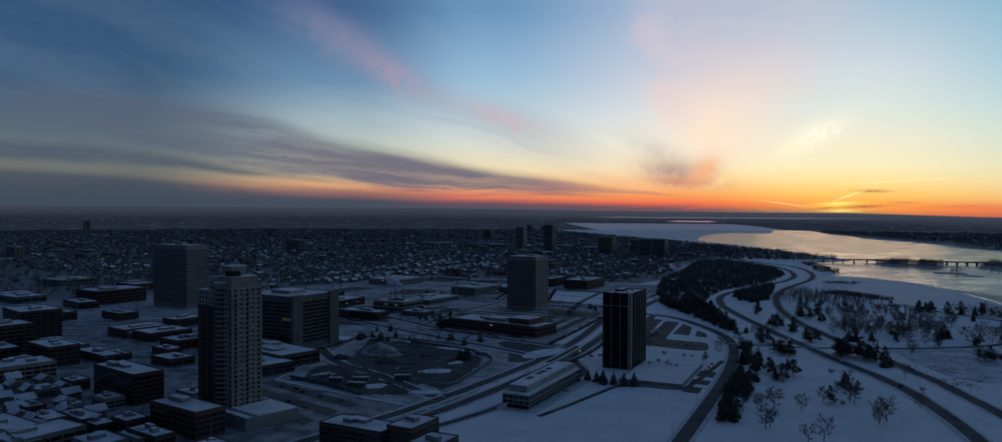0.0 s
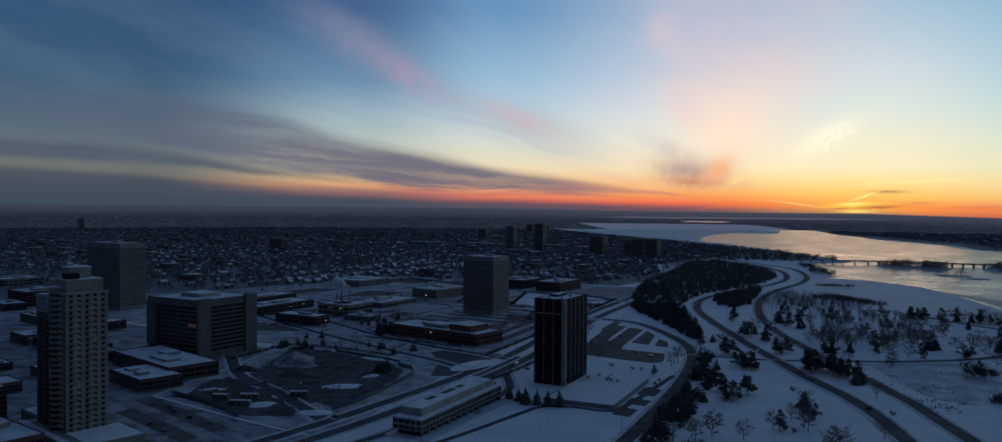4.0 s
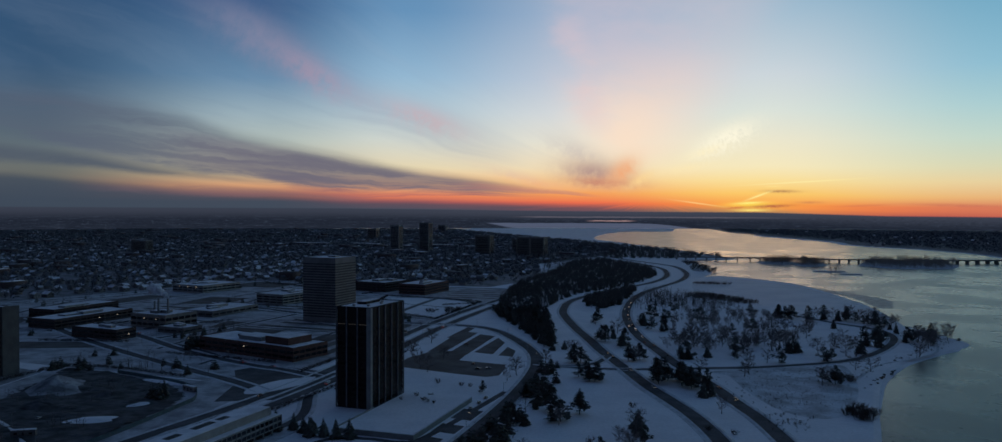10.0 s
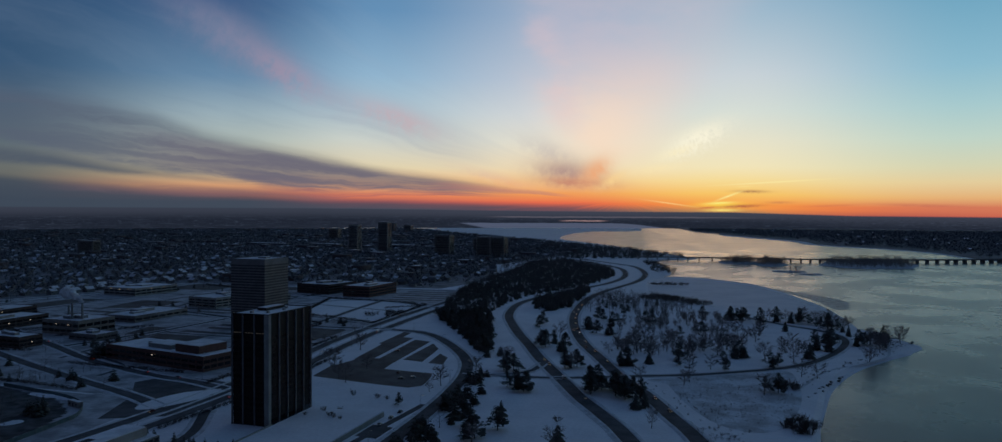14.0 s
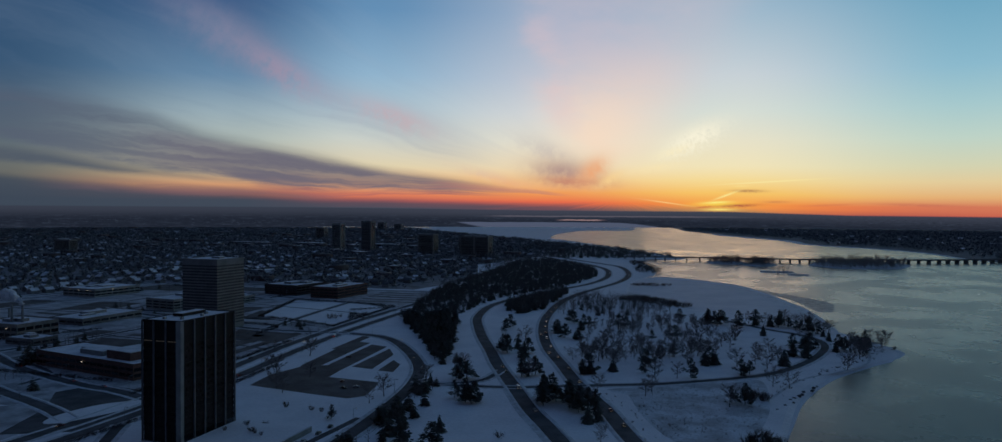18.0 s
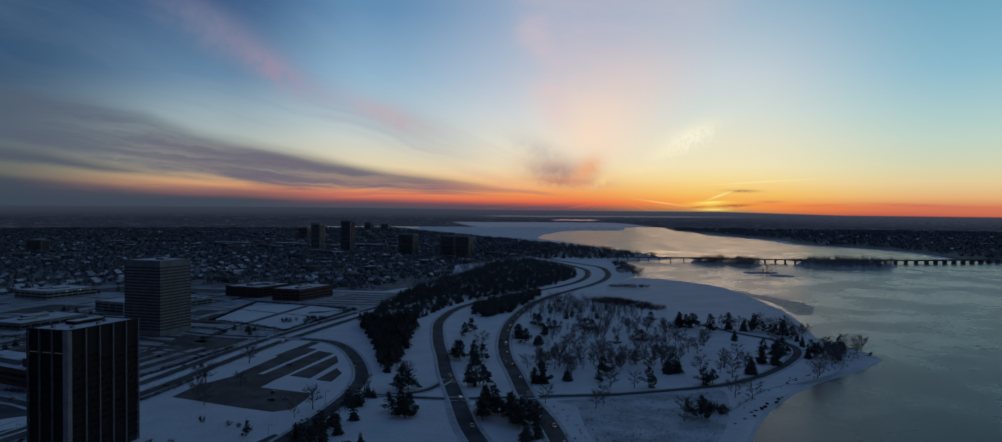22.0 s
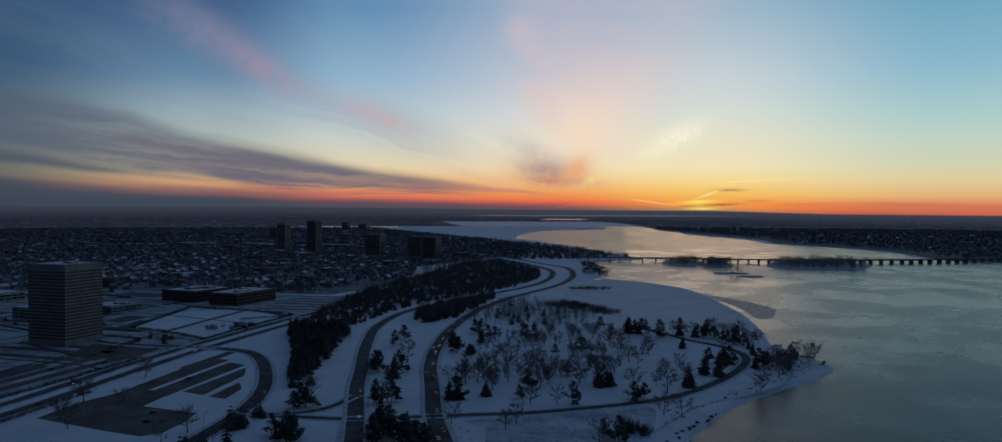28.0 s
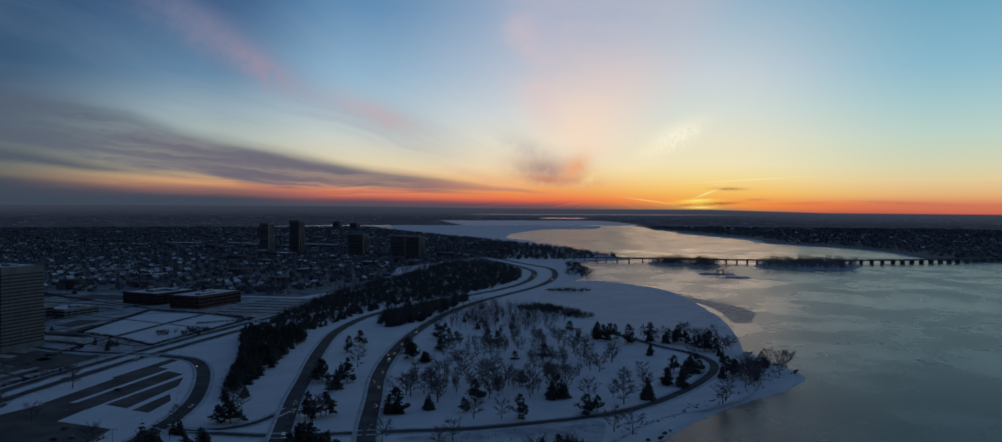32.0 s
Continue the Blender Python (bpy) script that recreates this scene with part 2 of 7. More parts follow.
    # the far land, with haze painted in as paler tones near the horizon
    far = t.noise(t.vec(t.mul(az, 0.7), t.mul(el, 10.0), 1.0), 1.0, 7.0, 0.68)
    speck = t.noise(t.vec(t.mul(az, 3.0), t.mul(el, 26.0), 4.0), 1.0, 4.0, 0.6)
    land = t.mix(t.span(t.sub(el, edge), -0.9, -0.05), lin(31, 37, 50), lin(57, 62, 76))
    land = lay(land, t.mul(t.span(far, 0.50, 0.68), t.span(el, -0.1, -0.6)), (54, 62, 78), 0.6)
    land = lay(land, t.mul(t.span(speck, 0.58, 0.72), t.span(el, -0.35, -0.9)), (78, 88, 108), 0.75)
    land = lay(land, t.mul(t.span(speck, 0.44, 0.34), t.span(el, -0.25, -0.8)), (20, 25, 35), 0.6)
    # sunward haze, painted as a lighter land colour towards the sunset
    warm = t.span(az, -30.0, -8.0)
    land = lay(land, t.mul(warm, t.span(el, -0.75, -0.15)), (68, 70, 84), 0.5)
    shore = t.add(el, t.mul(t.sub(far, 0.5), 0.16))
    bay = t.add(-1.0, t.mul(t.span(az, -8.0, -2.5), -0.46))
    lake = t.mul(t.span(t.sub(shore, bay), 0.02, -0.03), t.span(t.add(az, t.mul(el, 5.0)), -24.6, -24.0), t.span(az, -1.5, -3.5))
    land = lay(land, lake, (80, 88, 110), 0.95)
    # a strip of far water, coloured with the sunset it reflects
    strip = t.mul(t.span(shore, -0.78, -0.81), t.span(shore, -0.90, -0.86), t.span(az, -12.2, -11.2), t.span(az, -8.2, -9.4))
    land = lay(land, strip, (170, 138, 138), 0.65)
    # a faint light layer of haze painted across the land
    haze_band = t.mul(t.span(shore, -0.50, -0.54), t.span(shore, -0.64, -0.60), t.span(az, -18.0, -15.0), t.span(az, 4.0, -4.0))
    land = lay(land, haze_band, (96, 92, 104), 0.7)
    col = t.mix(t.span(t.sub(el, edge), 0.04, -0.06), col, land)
    col = t.mix(1.0, col, (0.985, 1.0, 1.0), "MULTIPLY")
    bg = t.node("ShaderNodeBackground")
    nt.links.new(col, bg.inputs[0])
    bg.inputs[1].default_value = 1.0
    nt.links.new(bg.outputs[0], t.node("ShaderNodeOutputWorld").inputs[0])


make_sky()
sun = new("sun", bpy.data.lights.new("sun", "SUN"))
sun.data.energy, sun.data.angle, sun.data.color = 0.04, radians(12), (1.0, 0.55, 0.3)
sun.matrix_world = look((0, 900, 22), (0, 0, 0))

# ---- materials ----
def material(name, colour, rough=0.8, metal=0.0, second=None, scale=0.3, fine=4.0, bump=0.0, spread=0.12, per_object=0.0, spec=0.4):
    """Two colours mixed by coarse noise, darkened and lightened by fine noise, with a little relief."""
    m = bpy.data.materials.new(name)
    m.use_nodes = True
    nt = m.node_tree
    nt.nodes.clear()
    t = Tree(nt)
    geo = t.node("ShaderNodeNewGeometry").outputs["Position"]
    coarse = t.noise(geo, scale, 4.0, 0.6)
    small = t.noise(geo, fine, 3.0, 0.6)
    second = second or tuple(c * (1 - 2 * spread) for c in colour)
    col = t.mix(t.span(coarse, 0.35, 0.68), colour, second)
    shade = t.span(small, 0.2, 0.8, 1 - spread, 1 + spread)
    if per_object:
        r = t.node("ShaderNodeObjectInfo").outputs["Random"]
        shade = t.mul(shade, t.span(r, 0.0, 1.0, 1 - per_object, 1 + per_object, False))
    hsv = t.node("ShaderNodeHueSaturation")
    t.put(hsv.inputs["Color"], col)
    t.put(hsv.inputs["Value"], shade)
    p = t.node("ShaderNodeBsdfPrincipled")
    t.put(p.inputs["Base Color"], hsv.outputs[0])
    t.put(p.inputs["Roughness"], t.span(small, 0.2, 0.8, max(rough - 0.08, 0.02), min(rough + 0.08, 1.0)))
    t.put(p.inputs["Metallic"], metal)
    t.put(p.inputs["Specular IOR Level"], spec)
    if bump:
        b = t.node("ShaderNodeBump")
        t.put(b.inputs["Height"], t.add(small, t.mul(coarse, 2.0)))
        t.put(b.inputs["Strength"], 0.5)
        t.put(b.inputs["Distance"], bump)
        nt.links.new(b.outputs[0], p.inputs["Normal"])
    nt.links.new(p.outputs[0], t.node("ShaderNodeOutputMaterial").inputs[0])
    return m


def town_roof_material():
    """Roofs of the joined houses: each one more or less under snow."""
    m = bpy.data.materials.new("town_roof_snow")
    m.use_nodes = True
    nt = m.node_tree
    nt.nodes.clear()
    t = Tree(nt)
    geo = t.node("ShaderNodeNewGeometry")
    r = geo.outputs["Random Per Island"]
    n = t.noise(geo.outputs["Position"], 0.25, 4.0, 0.6)
    block = t.noise(geo.outputs["Position"], 0.006, 3.0, 0.6)
    k = t.span(t.add(r, t.mul(t.sub(n, 0.5), 0.5), t.mul(t.sub(block, 0.5), 1.3)), 0.40, 0.95)
    p = t.node("ShaderNodeBsdfPrincipled")
    t.put(p.inputs["Base Color"], t.mix(k, (0.085, 0.085, 0.095), (0.72, 0.75, 0.80)))
    p.inputs["Roughness"].default_value = 0.9
    nt.links.new(p.outputs[0], t.node("ShaderNodeOutputMaterial").inputs[0])
    return m


def glowing(name, colour, strength):
    m = bpy.data.materials.new(name)
    m.use_nodes = True
    nt = m.node_tree
    nt.nodes.clear()
    t = Tree(nt)
    e = t.node("ShaderNodeEmission")
    e.inputs[0].default_value = (*colour, 1)
    e.inputs[1].default_value = strength
    nt.links.new(e.outputs[0], t.node("ShaderNodeOutputMaterial").inputs[0])
    return m


def river_material():
    """Open water with drifting skins of grey ice. Tone, gloss and skin change along y to mute the reflected sky."""
    m = bpy.data.materials.new("river_water")
    m.use_nodes = True
    nt = m.node_tree
    nt.nodes.clear()
    t = Tree(nt)
    geo = t.node("ShaderNodeNewGeometry").outputs["Position"]
    sep = t.node("ShaderNodeSeparateXYZ")
    nt.links.new(geo, sep.inputs[0])
    x, y, _ = sep.outputs
    drift = t.noise(t.vec(t.mul(x, 0.30), t.mul(y, 0.22), 0.0), 0.035, 7.0, 0.60)
    swirl = t.noise(t.vec(t.mul(x, 0.5), t.mul(y, 0.4), t.mul(drift, 14.0)), 0.05, 6.0, 0.6)
    flakes = t.noise(t.vec(t.mul(x, 0.6), t.mul(y, 0.35), 2.0), 0.16, 5.0, 0.6)
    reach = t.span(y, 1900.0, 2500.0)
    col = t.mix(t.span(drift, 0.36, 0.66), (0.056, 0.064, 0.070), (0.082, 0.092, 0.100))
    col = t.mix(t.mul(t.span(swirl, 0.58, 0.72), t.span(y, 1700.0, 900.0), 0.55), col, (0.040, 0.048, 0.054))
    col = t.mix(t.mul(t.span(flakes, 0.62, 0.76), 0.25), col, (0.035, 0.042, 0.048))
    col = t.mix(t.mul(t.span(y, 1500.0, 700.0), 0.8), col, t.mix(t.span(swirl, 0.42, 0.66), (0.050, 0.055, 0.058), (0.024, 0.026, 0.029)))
    # far reach darkened in its colour, to hold down the bright sky reflected there
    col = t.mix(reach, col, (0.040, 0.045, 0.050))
    p = t.node("ShaderNodeBsdfPrincipled")
    t.put(p.inputs["Base Color"], col)
    t.put(p.inputs["Roughness"], t.add(t.span(drift, 0.35, 0.65, 0.24, 0.31), t.mul(reach, -0.06)))
    t.put(p.inputs["Specular IOR Level"], t.math("MINIMUM", t.span(y, 1700.0, 2400.0, 0.26, 0.10), t.span(y, 650.0, 1350.0, 0.19, 0.26)))
    p.inputs["IOR"].default_value = 1.33
    b = t.node("ShaderNodeBump")
    t.put(b.inputs["Height"], t.add(t.noise(t.vec(t.mul(x, 0.5), y, 0.0), 0.5, 4.0, 0.6), t.mul(flakes, 1.5)))
    t.put(b.inputs["Strength"], 0.22)
    t.put(b.inputs["Distance"], 0.12)
    nt.links.new(b.outputs[0], p.inputs["Normal"])
    skin = t.node("ShaderNodeBsdfDiffuse")
    skin.inputs[0].default_value = (0.40, 0.41, 0.41, 1.0)
    mixed = t.node("ShaderNodeMixShader")
    # beyond the ice pattern, grey grows with distance to dull the reflection
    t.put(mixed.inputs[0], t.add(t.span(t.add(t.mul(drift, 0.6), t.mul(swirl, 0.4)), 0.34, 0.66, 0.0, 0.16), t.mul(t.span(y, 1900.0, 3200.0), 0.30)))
    nt.links.new(p.outputs[0], mixed.inputs[1])
    nt.links.new(skin.outputs[0], mixed.inputs[2])
    nt.links.new(mixed.outputs[0], t.node("ShaderNodeOutputMaterial").inputs[0])
    return m


M = dict(
    snow=material("snow_ground", (0.86, 0.85, 0.88), 0.9, second=(0.77, 0.765, 0.80), scale=0.035, fine=0.5, bump=0.25, spread=0.08),
    city=material("snowy_town_ground", (0.27, 0.265, 0.285), 0.9, second=(0.13, 0.127, 0.135), scale=0.05, fine=0.4, bump=0.2, spread=0.2),
    marsh=material("snow_with_dead_grass", (0.70, 0.73, 0.78), 0.9, second=(0.40, 0.405, 0.43), scale=0.05, fine=0.7, bump=0.3, spread=0.25),
    ice=material("snow_covered_ice", (0.70, 0.73, 0.78), 0.7, second=(0.60, 0.64, 0.70), scale=0.02, fine=0.25, bump=0.05, spread=0.05),
    rim=material("white_ice_rim", (0.82, 0.84, 0.87), 0.8, second=(0.55, 0.58, 0.62), scale=0.08, fine=0.5, bump=0.1),
    slush=material("grey_slush_ice", (0.26, 0.28, 0.30), 0.5, second=(0.07, 0.08, 0.09), scale=0.12, fine=0.3, spread=0.2),
    bank=material("ploughed_snow", (0.66, 0.68, 0.72), 0.95, second=(0.48, 0.49, 0.51), scale=0.2, fine=1.2, bump=0.3, spread=0.15),
    roofsnow=material("roof_snow", (0.80, 0.80, 0.84), 0.9, second=(0.60, 0.61, 0.65), scale=0.12, fine=0.8, bump=0.1, spread=0.08, per_object=0.06),
    road=material("dark_asphalt", (0.082, 0.080, 0.084), 0.95, second=(0.135, 0.132, 0.14), scale=0.06, fine=0.8, spread=0.2, spec=0.1),
    lot=material("salted_lot", (0.115, 0.098, 0.092), 0.95, second=(0.175, 0.158, 0.152), scale=0.05, fine=0.6, spread=0.2, spec=0.1),
    concrete=material("grey_concrete", (0.30, 0.30, 0.29), 0.85, scale=0.2, fine=1.5, bump=0.02),
    precast=material("pale_precast", (0.36, 0.35, 0.33), 0.85, scale=0.15, fine=1.5),
    tan=material("tan_precast", (0.30, 0.27, 0.24), 0.85, scale=0.15, fine=1.5),
    stone=material("weathered_concrete", (0.16, 0.153, 0.148), 0.9, scale=0.12, fine=1.0),
    greyglass=material("grey_window_band", (0.085, 0.082, 0.084), 0.35, scale=0.2, fine=0.5, spec=0.2),
    grid=material("grey_stone_cladding", (0.26, 0.25, 0.245), 0.8, scale=0.1, fine=1.2),
    dark=material("dark_bronze_cladding", (0.022, 0.019, 0.020), 0.6, spec=0.15, scale=0.2, fine=1.5),
    rib=material("aluminium_rib", (0.20, 0.19, 0.20), 0.6, metal=0.1, scale=0.3, fine=2.0),
    brick=material("red_brown_brick", (0.16, 0.085, 0.07), 0.9, scale=0.3, fine=3.0, per_object=0.15),
    brickdark=material("dark_brown_brick", (0.10, 0.070, 0.064), 0.9, scale=0.3, fine=3.0, per_object=0.2),
    siding=material("house_wall", (0.17, 0.155, 0.15), 0.9, scale=0.02, second=(0.32, 0.30, 0.29), fine=0.3, per_object=0.3),
    glass=material("dark_window_glass", (0.012, 0.014, 0.018), 0.12, scale=0.2, fine=0.5, per_object=0.4, spec=0.5),
    bronze=material("bronze_glass", (0.016, 0.012, 0.013), 0.30, scale=0.15, fine=0.5, per_object=0.5, spec=0.15),
    metal=material("galvanised_metal", (0.28, 0.29, 0.30), 0.5, metal=0.6, scale=0.5, fine=3.0),
    black=material("black_rubber", (0.02, 0.02, 0.02), 0.8),
    needle=material("spruce_needles", (0.062, 0.070, 0.062), 0.9, second=(0.092, 0.098, 0.086), scale=0.4, fine=2.0, spread=0.25, per_object=0.25),
    bark=material("winter_bark", (0.10, 0.086, 0.080), 0.95, second=(0.14, 0.122, 0.115), scale=0.5, fine=4.0, per_object=0.25),
    twig=material("bare_twigs", (0.165, 0.140, 0.136), 0.95, second=(0.225, 0.195, 0.190), scale=0.2, fine=2.0, per_object=0.25),
    brush=material("dry_brush", (0.060, 0.048, 0.042), 0.95, second=(0.10, 0.08, 0.07), scale=0.2, fine=1.0),
    # twigs of the distance: haze is put into these two paler greys
    farwood=material("hazed_far_woods", (0.15, 0.146, 0.155), 0.95, second=(0.24, 0.233, 0.245), scale=0.02, fine=0.3, spread=0.3),
    northwood=material("hazed_north_woods", (0.12, 0.122, 0.136), 0.95, second=(0.19, 0.19, 0.205), scale=0.01, fine=0.2, spread=0.3),
    # trodden and dirty, and darkened further for the dimmer left of the view
    campus=material("dimmed_trodden_snow", (0.52, 0.52, 0.55), 0.9, second=(0.25, 0.25, 0.265), scale=0.05, fine=0.35, bump=0.3, spread=0.18),
    yard=material("dimmed_dirty_snow_yard", (0.38, 0.385, 0.41), 0.9, second=(0.12, 0.12, 0.13), scale=0.07, fine=0.4, bump=0.3, spread=0.25),
    hoarding=material("teal_hoarding", (0.10, 0.16, 0.17), 0.7, scale=0.3, fine=2.0),
    site=material("torn_ground", (0.036, 0.034, 0.034), 0.95, second=(0.10, 0.10, 0.108), scale=0.09, fine=0.35, bump=0.3, spread=0.3),
    wallamp=glowing("wall_lamp_glass", (1.0, 0.86, 0.68), 0.45),
    dimwin=glowing("dim_window", (0.9, 0.86, 0.85), 0.02),
    slate=material("dark_wet_stone", (0.06, 0.06, 0.062), 0.8, second=(0.12, 0.12, 0.125), scale=0.4, fine=2.0, bump=0.05),
    plastic=material("dull_lens", (0.10, 0.06, 0.06), 0.3),
    townroof=town_roof_material(),
    lamp=glowing("lit_lamp", (1.0, 0.8, 0.55), 2.0),
    cool=glowing("lit_white_lamp", (1.0, 0.92, 0.8), 0.4),
    tail=glowing("red_tail_light", (1.0, 0.1, 0.05), 0.6),
    warmwin=glowing("lit_window", (1.0, 0.66, 0.4), 0.03),
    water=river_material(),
)

# ---- building helpers ----
def mesh(name, verts, faces, mats, index=None):
    me = bpy.data.meshes.new(name)
    me.from_pydata([tuple(v) for v in verts], [], [tuple(f) for f in faces])
    for m in mats if isinstance(mats, (list, tuple)) else [mats]:
        me.materials.append(m)
    if index is not None:
        me.polygons.foreach_set("material_index", index)
    me.update()
    return me


def part(name, bm, mat, parent, label=""):
    """Links a bmesh, or a mesh, as one object under a thing or a part."""
    if isinstance(bm, bmesh.types.BMesh):
        me = bpy.data.meshes.new(name)
        bm.to_mesh(me)
        bm.free()
        me.materials.append(mat)
    else:
        me = bm
    ob = new(name, me)
    ob.parent = parent
    return tagged(ob, label)


def empty(name, m, label, category, group="", kind=""):
    ob = new(name)
    ob.matrix_basis = m
    ob.empty_display_size = 0.5
    return tagged(ob, label, category, group, kind)


def boxes(*list_of, bevel=0.0):
    """One bmesh of boxes (x0, x1, y0, y1, z0, z1)."""
    bm = bmesh.new()
    for x0, x1, y0, y1, z0, z1 in list_of:
        r = bmesh.ops.create_cube(bm, size=1.0)
        bmesh.ops.scale(bm, vec=(x1 - x0, y1 - y0, z1 - z0), verts=r["verts"])
        bmesh.ops.translate(bm, vec=((x0 + x1) / 2, (y0 + y1) / 2, (z0 + z1) / 2), verts=r["verts"])
    if bevel:
        bmesh.ops.bevel(bm, geom=bm.edges[:], offset=bevel, segments=1, affect="EDGES")
    return bm


def box_mesh(name, b, mat):
    me = bpy.data.meshes.new(name)
    bm = boxes(b)
    bm.to_mesh(me)
    bm.free()
    me.materials.append(mat)
    return me


def curve(points, step=8.0):
    """A smooth line through the points (Catmull-Rom), resampled every few metres."""
    p = [Vector(q).to_2d() for q in points]
    p = [2 * p[0] - p[1], *p, 2 * p[-1] - p[-2]]
    out = []
    for a, b, c, d in zip(p, p[1:], p[2:], p[3:]):
        n = max(1, int((c - b).length / step))
        for k in range(n):
            u = k / n
            out.append(0.5 * (2 * b + (c - a) * u + (2 * a - 5 * b + 4 * c - d) * u * u + (3 * b - a - 3 * c + d) * u ** 3))
    out.append(p[-2])
    return out


def sheet(name, outline, z, mat, label, category, kind="structure", skirt=0.0):
    """A flat area with the given outline, with a sloping skirt where it stands over water."""
    bm = bmesh.new()
    top = [bm.verts.new((v[0], v[1], z)) for v in outline]
    edges = [bm.edges.new((a, b)) for a, b in zip(top, top[1:] + top[:1])]
    bmesh.ops.triangle_fill(bm, edges=edges, use_beauty=True)
    if skirt:
        area = sum(a[0] * b[1] - b[0] * a[1] for a, b in zip(outline, outline[1:] + outline[:1]))
        n = len(outline)
        low = []
        for i, v in enumerate(outline):
            d = Vector(outline[(i + 1) % n]).to_2d() - Vector(outline[i - 1]).to_2d()
            d = Vector((d.y, -d.x)).normalized() * (1 if area > 0 else -1)
            low.append(bm.verts.new((v[0] + d.x * skirt * 2.5, v[1] + d.y * skirt * 2.5, z - skirt)))
        for i in range(n):
            bm.faces.new((top[i], top[(i + 1) % n], low[(i + 1) % n], low[i]))
    bmesh.ops.recalc_face_normals(bm, faces=bm.faces)
    for f in bm.faces:
        if f.normal.z < 0:
            f.normal_flip()
    ob = part(name, bm, mat, None)
    return tagged(ob, label, category, kind=kind)


def ribbon(name, points, width, z, mat, label, category="road", step=8.0, profile=None):
    """A road along a smooth line."""
    line = curve(points, step)
    verts, faces = [], []
    prof = profile or [(-0.5, 0.0), (-0.46, 0.06), (0.46, 0.06), (0.5, 0.0)]
    for i, p in enumerate(line):
        d = (line[min(i + 1, len(line) - 1)] - line[max(i - 1, 0)]).normalized()
        side = Vector((d.y, -d.x))
        for s, h in prof:
            q = p + side * s * width
            verts.append((q.x, q.y, z + h))
    k = len(prof)
    for i in range(len(line) - 1):
        for j in range(k - 1):
            faces.append((i * k + j, i * k + j + 1, (i + 1) * k + j + 1, (i + 1) * k + j))
    ob = new(name, mesh(name, verts, faces, mat))
    return tagged(ob, label, category, kind="structure")


banks = []


def snowbanks(points, width, height=0.7, step=5.0):
    """Ploughed ridges on both sides of a road, kept for one mesh of stuff."""
    line = curve(points, step)
    for s in (-1, 1):
        rows = []
        for i, p in enumerate(line):
            d = (line[min(i + 1, len(line) - 1)] - line[max(i - 1, 0)]).normalized()
            side = Vector((d.y, -d.x)) * s
            h = height * (0.55 + 0.9 * noise.noise((p.x * 0.06, p.y * 0.06, s * 9.0)) * 0.9)
            h = max(h, 0.12)
            rows.append([(*(p + side * (width / 2 + o)), 0.02 + h * k) for o, k in ((-0.2, 0), (0.6, 1), (1.6, 0.8), (2.8, 0))])
        banks.append(rows)


# ---- land, river, roads ----
def arc(r, a0, a1, n, cx=90.0, cy=200.0):
    return [(cx + r * math.sin(radians(a0 + (a1 - a0) * k / n)), cy + r * math.cos(radians(a0 + (a1 - a0) * k / n))) for k in range(n + 1)]


SHORE = [(118, -900), (116, 200), (113, 560), (122, 680), (132, 760), (142, 817), (164, 882), (194, 931), (222, 968), (235, 1008), (228, 1040),
         (210, 1090), (170, 1150), (110, 1200), (40, 1258), (-22, 1345), (-45, 1480), (-48, 1610), (-30, 1720), (-38, 1840), (-70, 1990), (-98, 2110), (-40, 2170),
         (0, 2230), (-50, 2335), (-238, 2715), (-419, 2965), (-682, 3275), (-1012, 3608), (-1350, 4100), (-1560, 4590)]
NORTH = [(2600, -800), (2200, 900), (1500, 1900), (1050, 2260), (800, 2310), (700, 2345), (662, 2490), (646, 2673), (572, 2882), (383, 3160), (340, 3468), (98, 4047), (-100, 4650), (-165, 5000), (-262, 5450)]

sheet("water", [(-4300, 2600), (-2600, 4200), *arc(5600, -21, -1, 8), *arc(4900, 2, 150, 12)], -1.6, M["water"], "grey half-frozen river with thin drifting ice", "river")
sheet("ground", [tuple(v) for v in curve(SHORE, 22)] + arc(4880, -23, -165, 20), 0.0, M["snow"], "snow-covered ground sloping to the river bank", "ground", skirt=1.7)
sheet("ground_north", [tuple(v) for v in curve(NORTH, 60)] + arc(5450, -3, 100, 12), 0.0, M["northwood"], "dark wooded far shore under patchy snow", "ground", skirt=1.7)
TOWN = [(-300, 1500), (-335, 1345), (-560, 1330), (-740, 1320), (-800, 1130), (-860, 960), (-970, 800), (-1130, 640), (-1600, 350), (-3200, -200), (-4550, 300), (-4300, 2300), (-3200, 3700), (-1650, 4450), (-1000, 3560), (-640, 3180), (-330, 2700), (-330, 2200), (-400, 1850)]
sheet("ground_town", TOWN, 0.012, M["city"], "trodden snow between the houses of the town", "ground")
sheet("marsh", [tuple(v) for v in curve([(40, 790), (25, 800), (60, 822), (95, 846), (122, 858), (126, 800), (120, 740), (105, 690), (80, 690), (58, 730), (40, 790)], 8)][:-1], 0.02, M["marsh"],
      "snow with dead grass tufts in a hollow", "marsh", kind="stuff")
ICE = [(-40, 1365), (-48, 1508), (-45, 1640), (-5, 1690), (57, 1651), (118, 1575), (150, 1478), (178, 1359), (196, 1230), (205, 1120), (190, 1090), (100, 1190), (20, 1270), (-40, 1365)]
sheet("ice_field", [tuple(v) for v in curve(ICE, 15)][:-1], -1.45, M["ice"], "flat snow-covered ice in the bay", "ice", skirt=0.12)
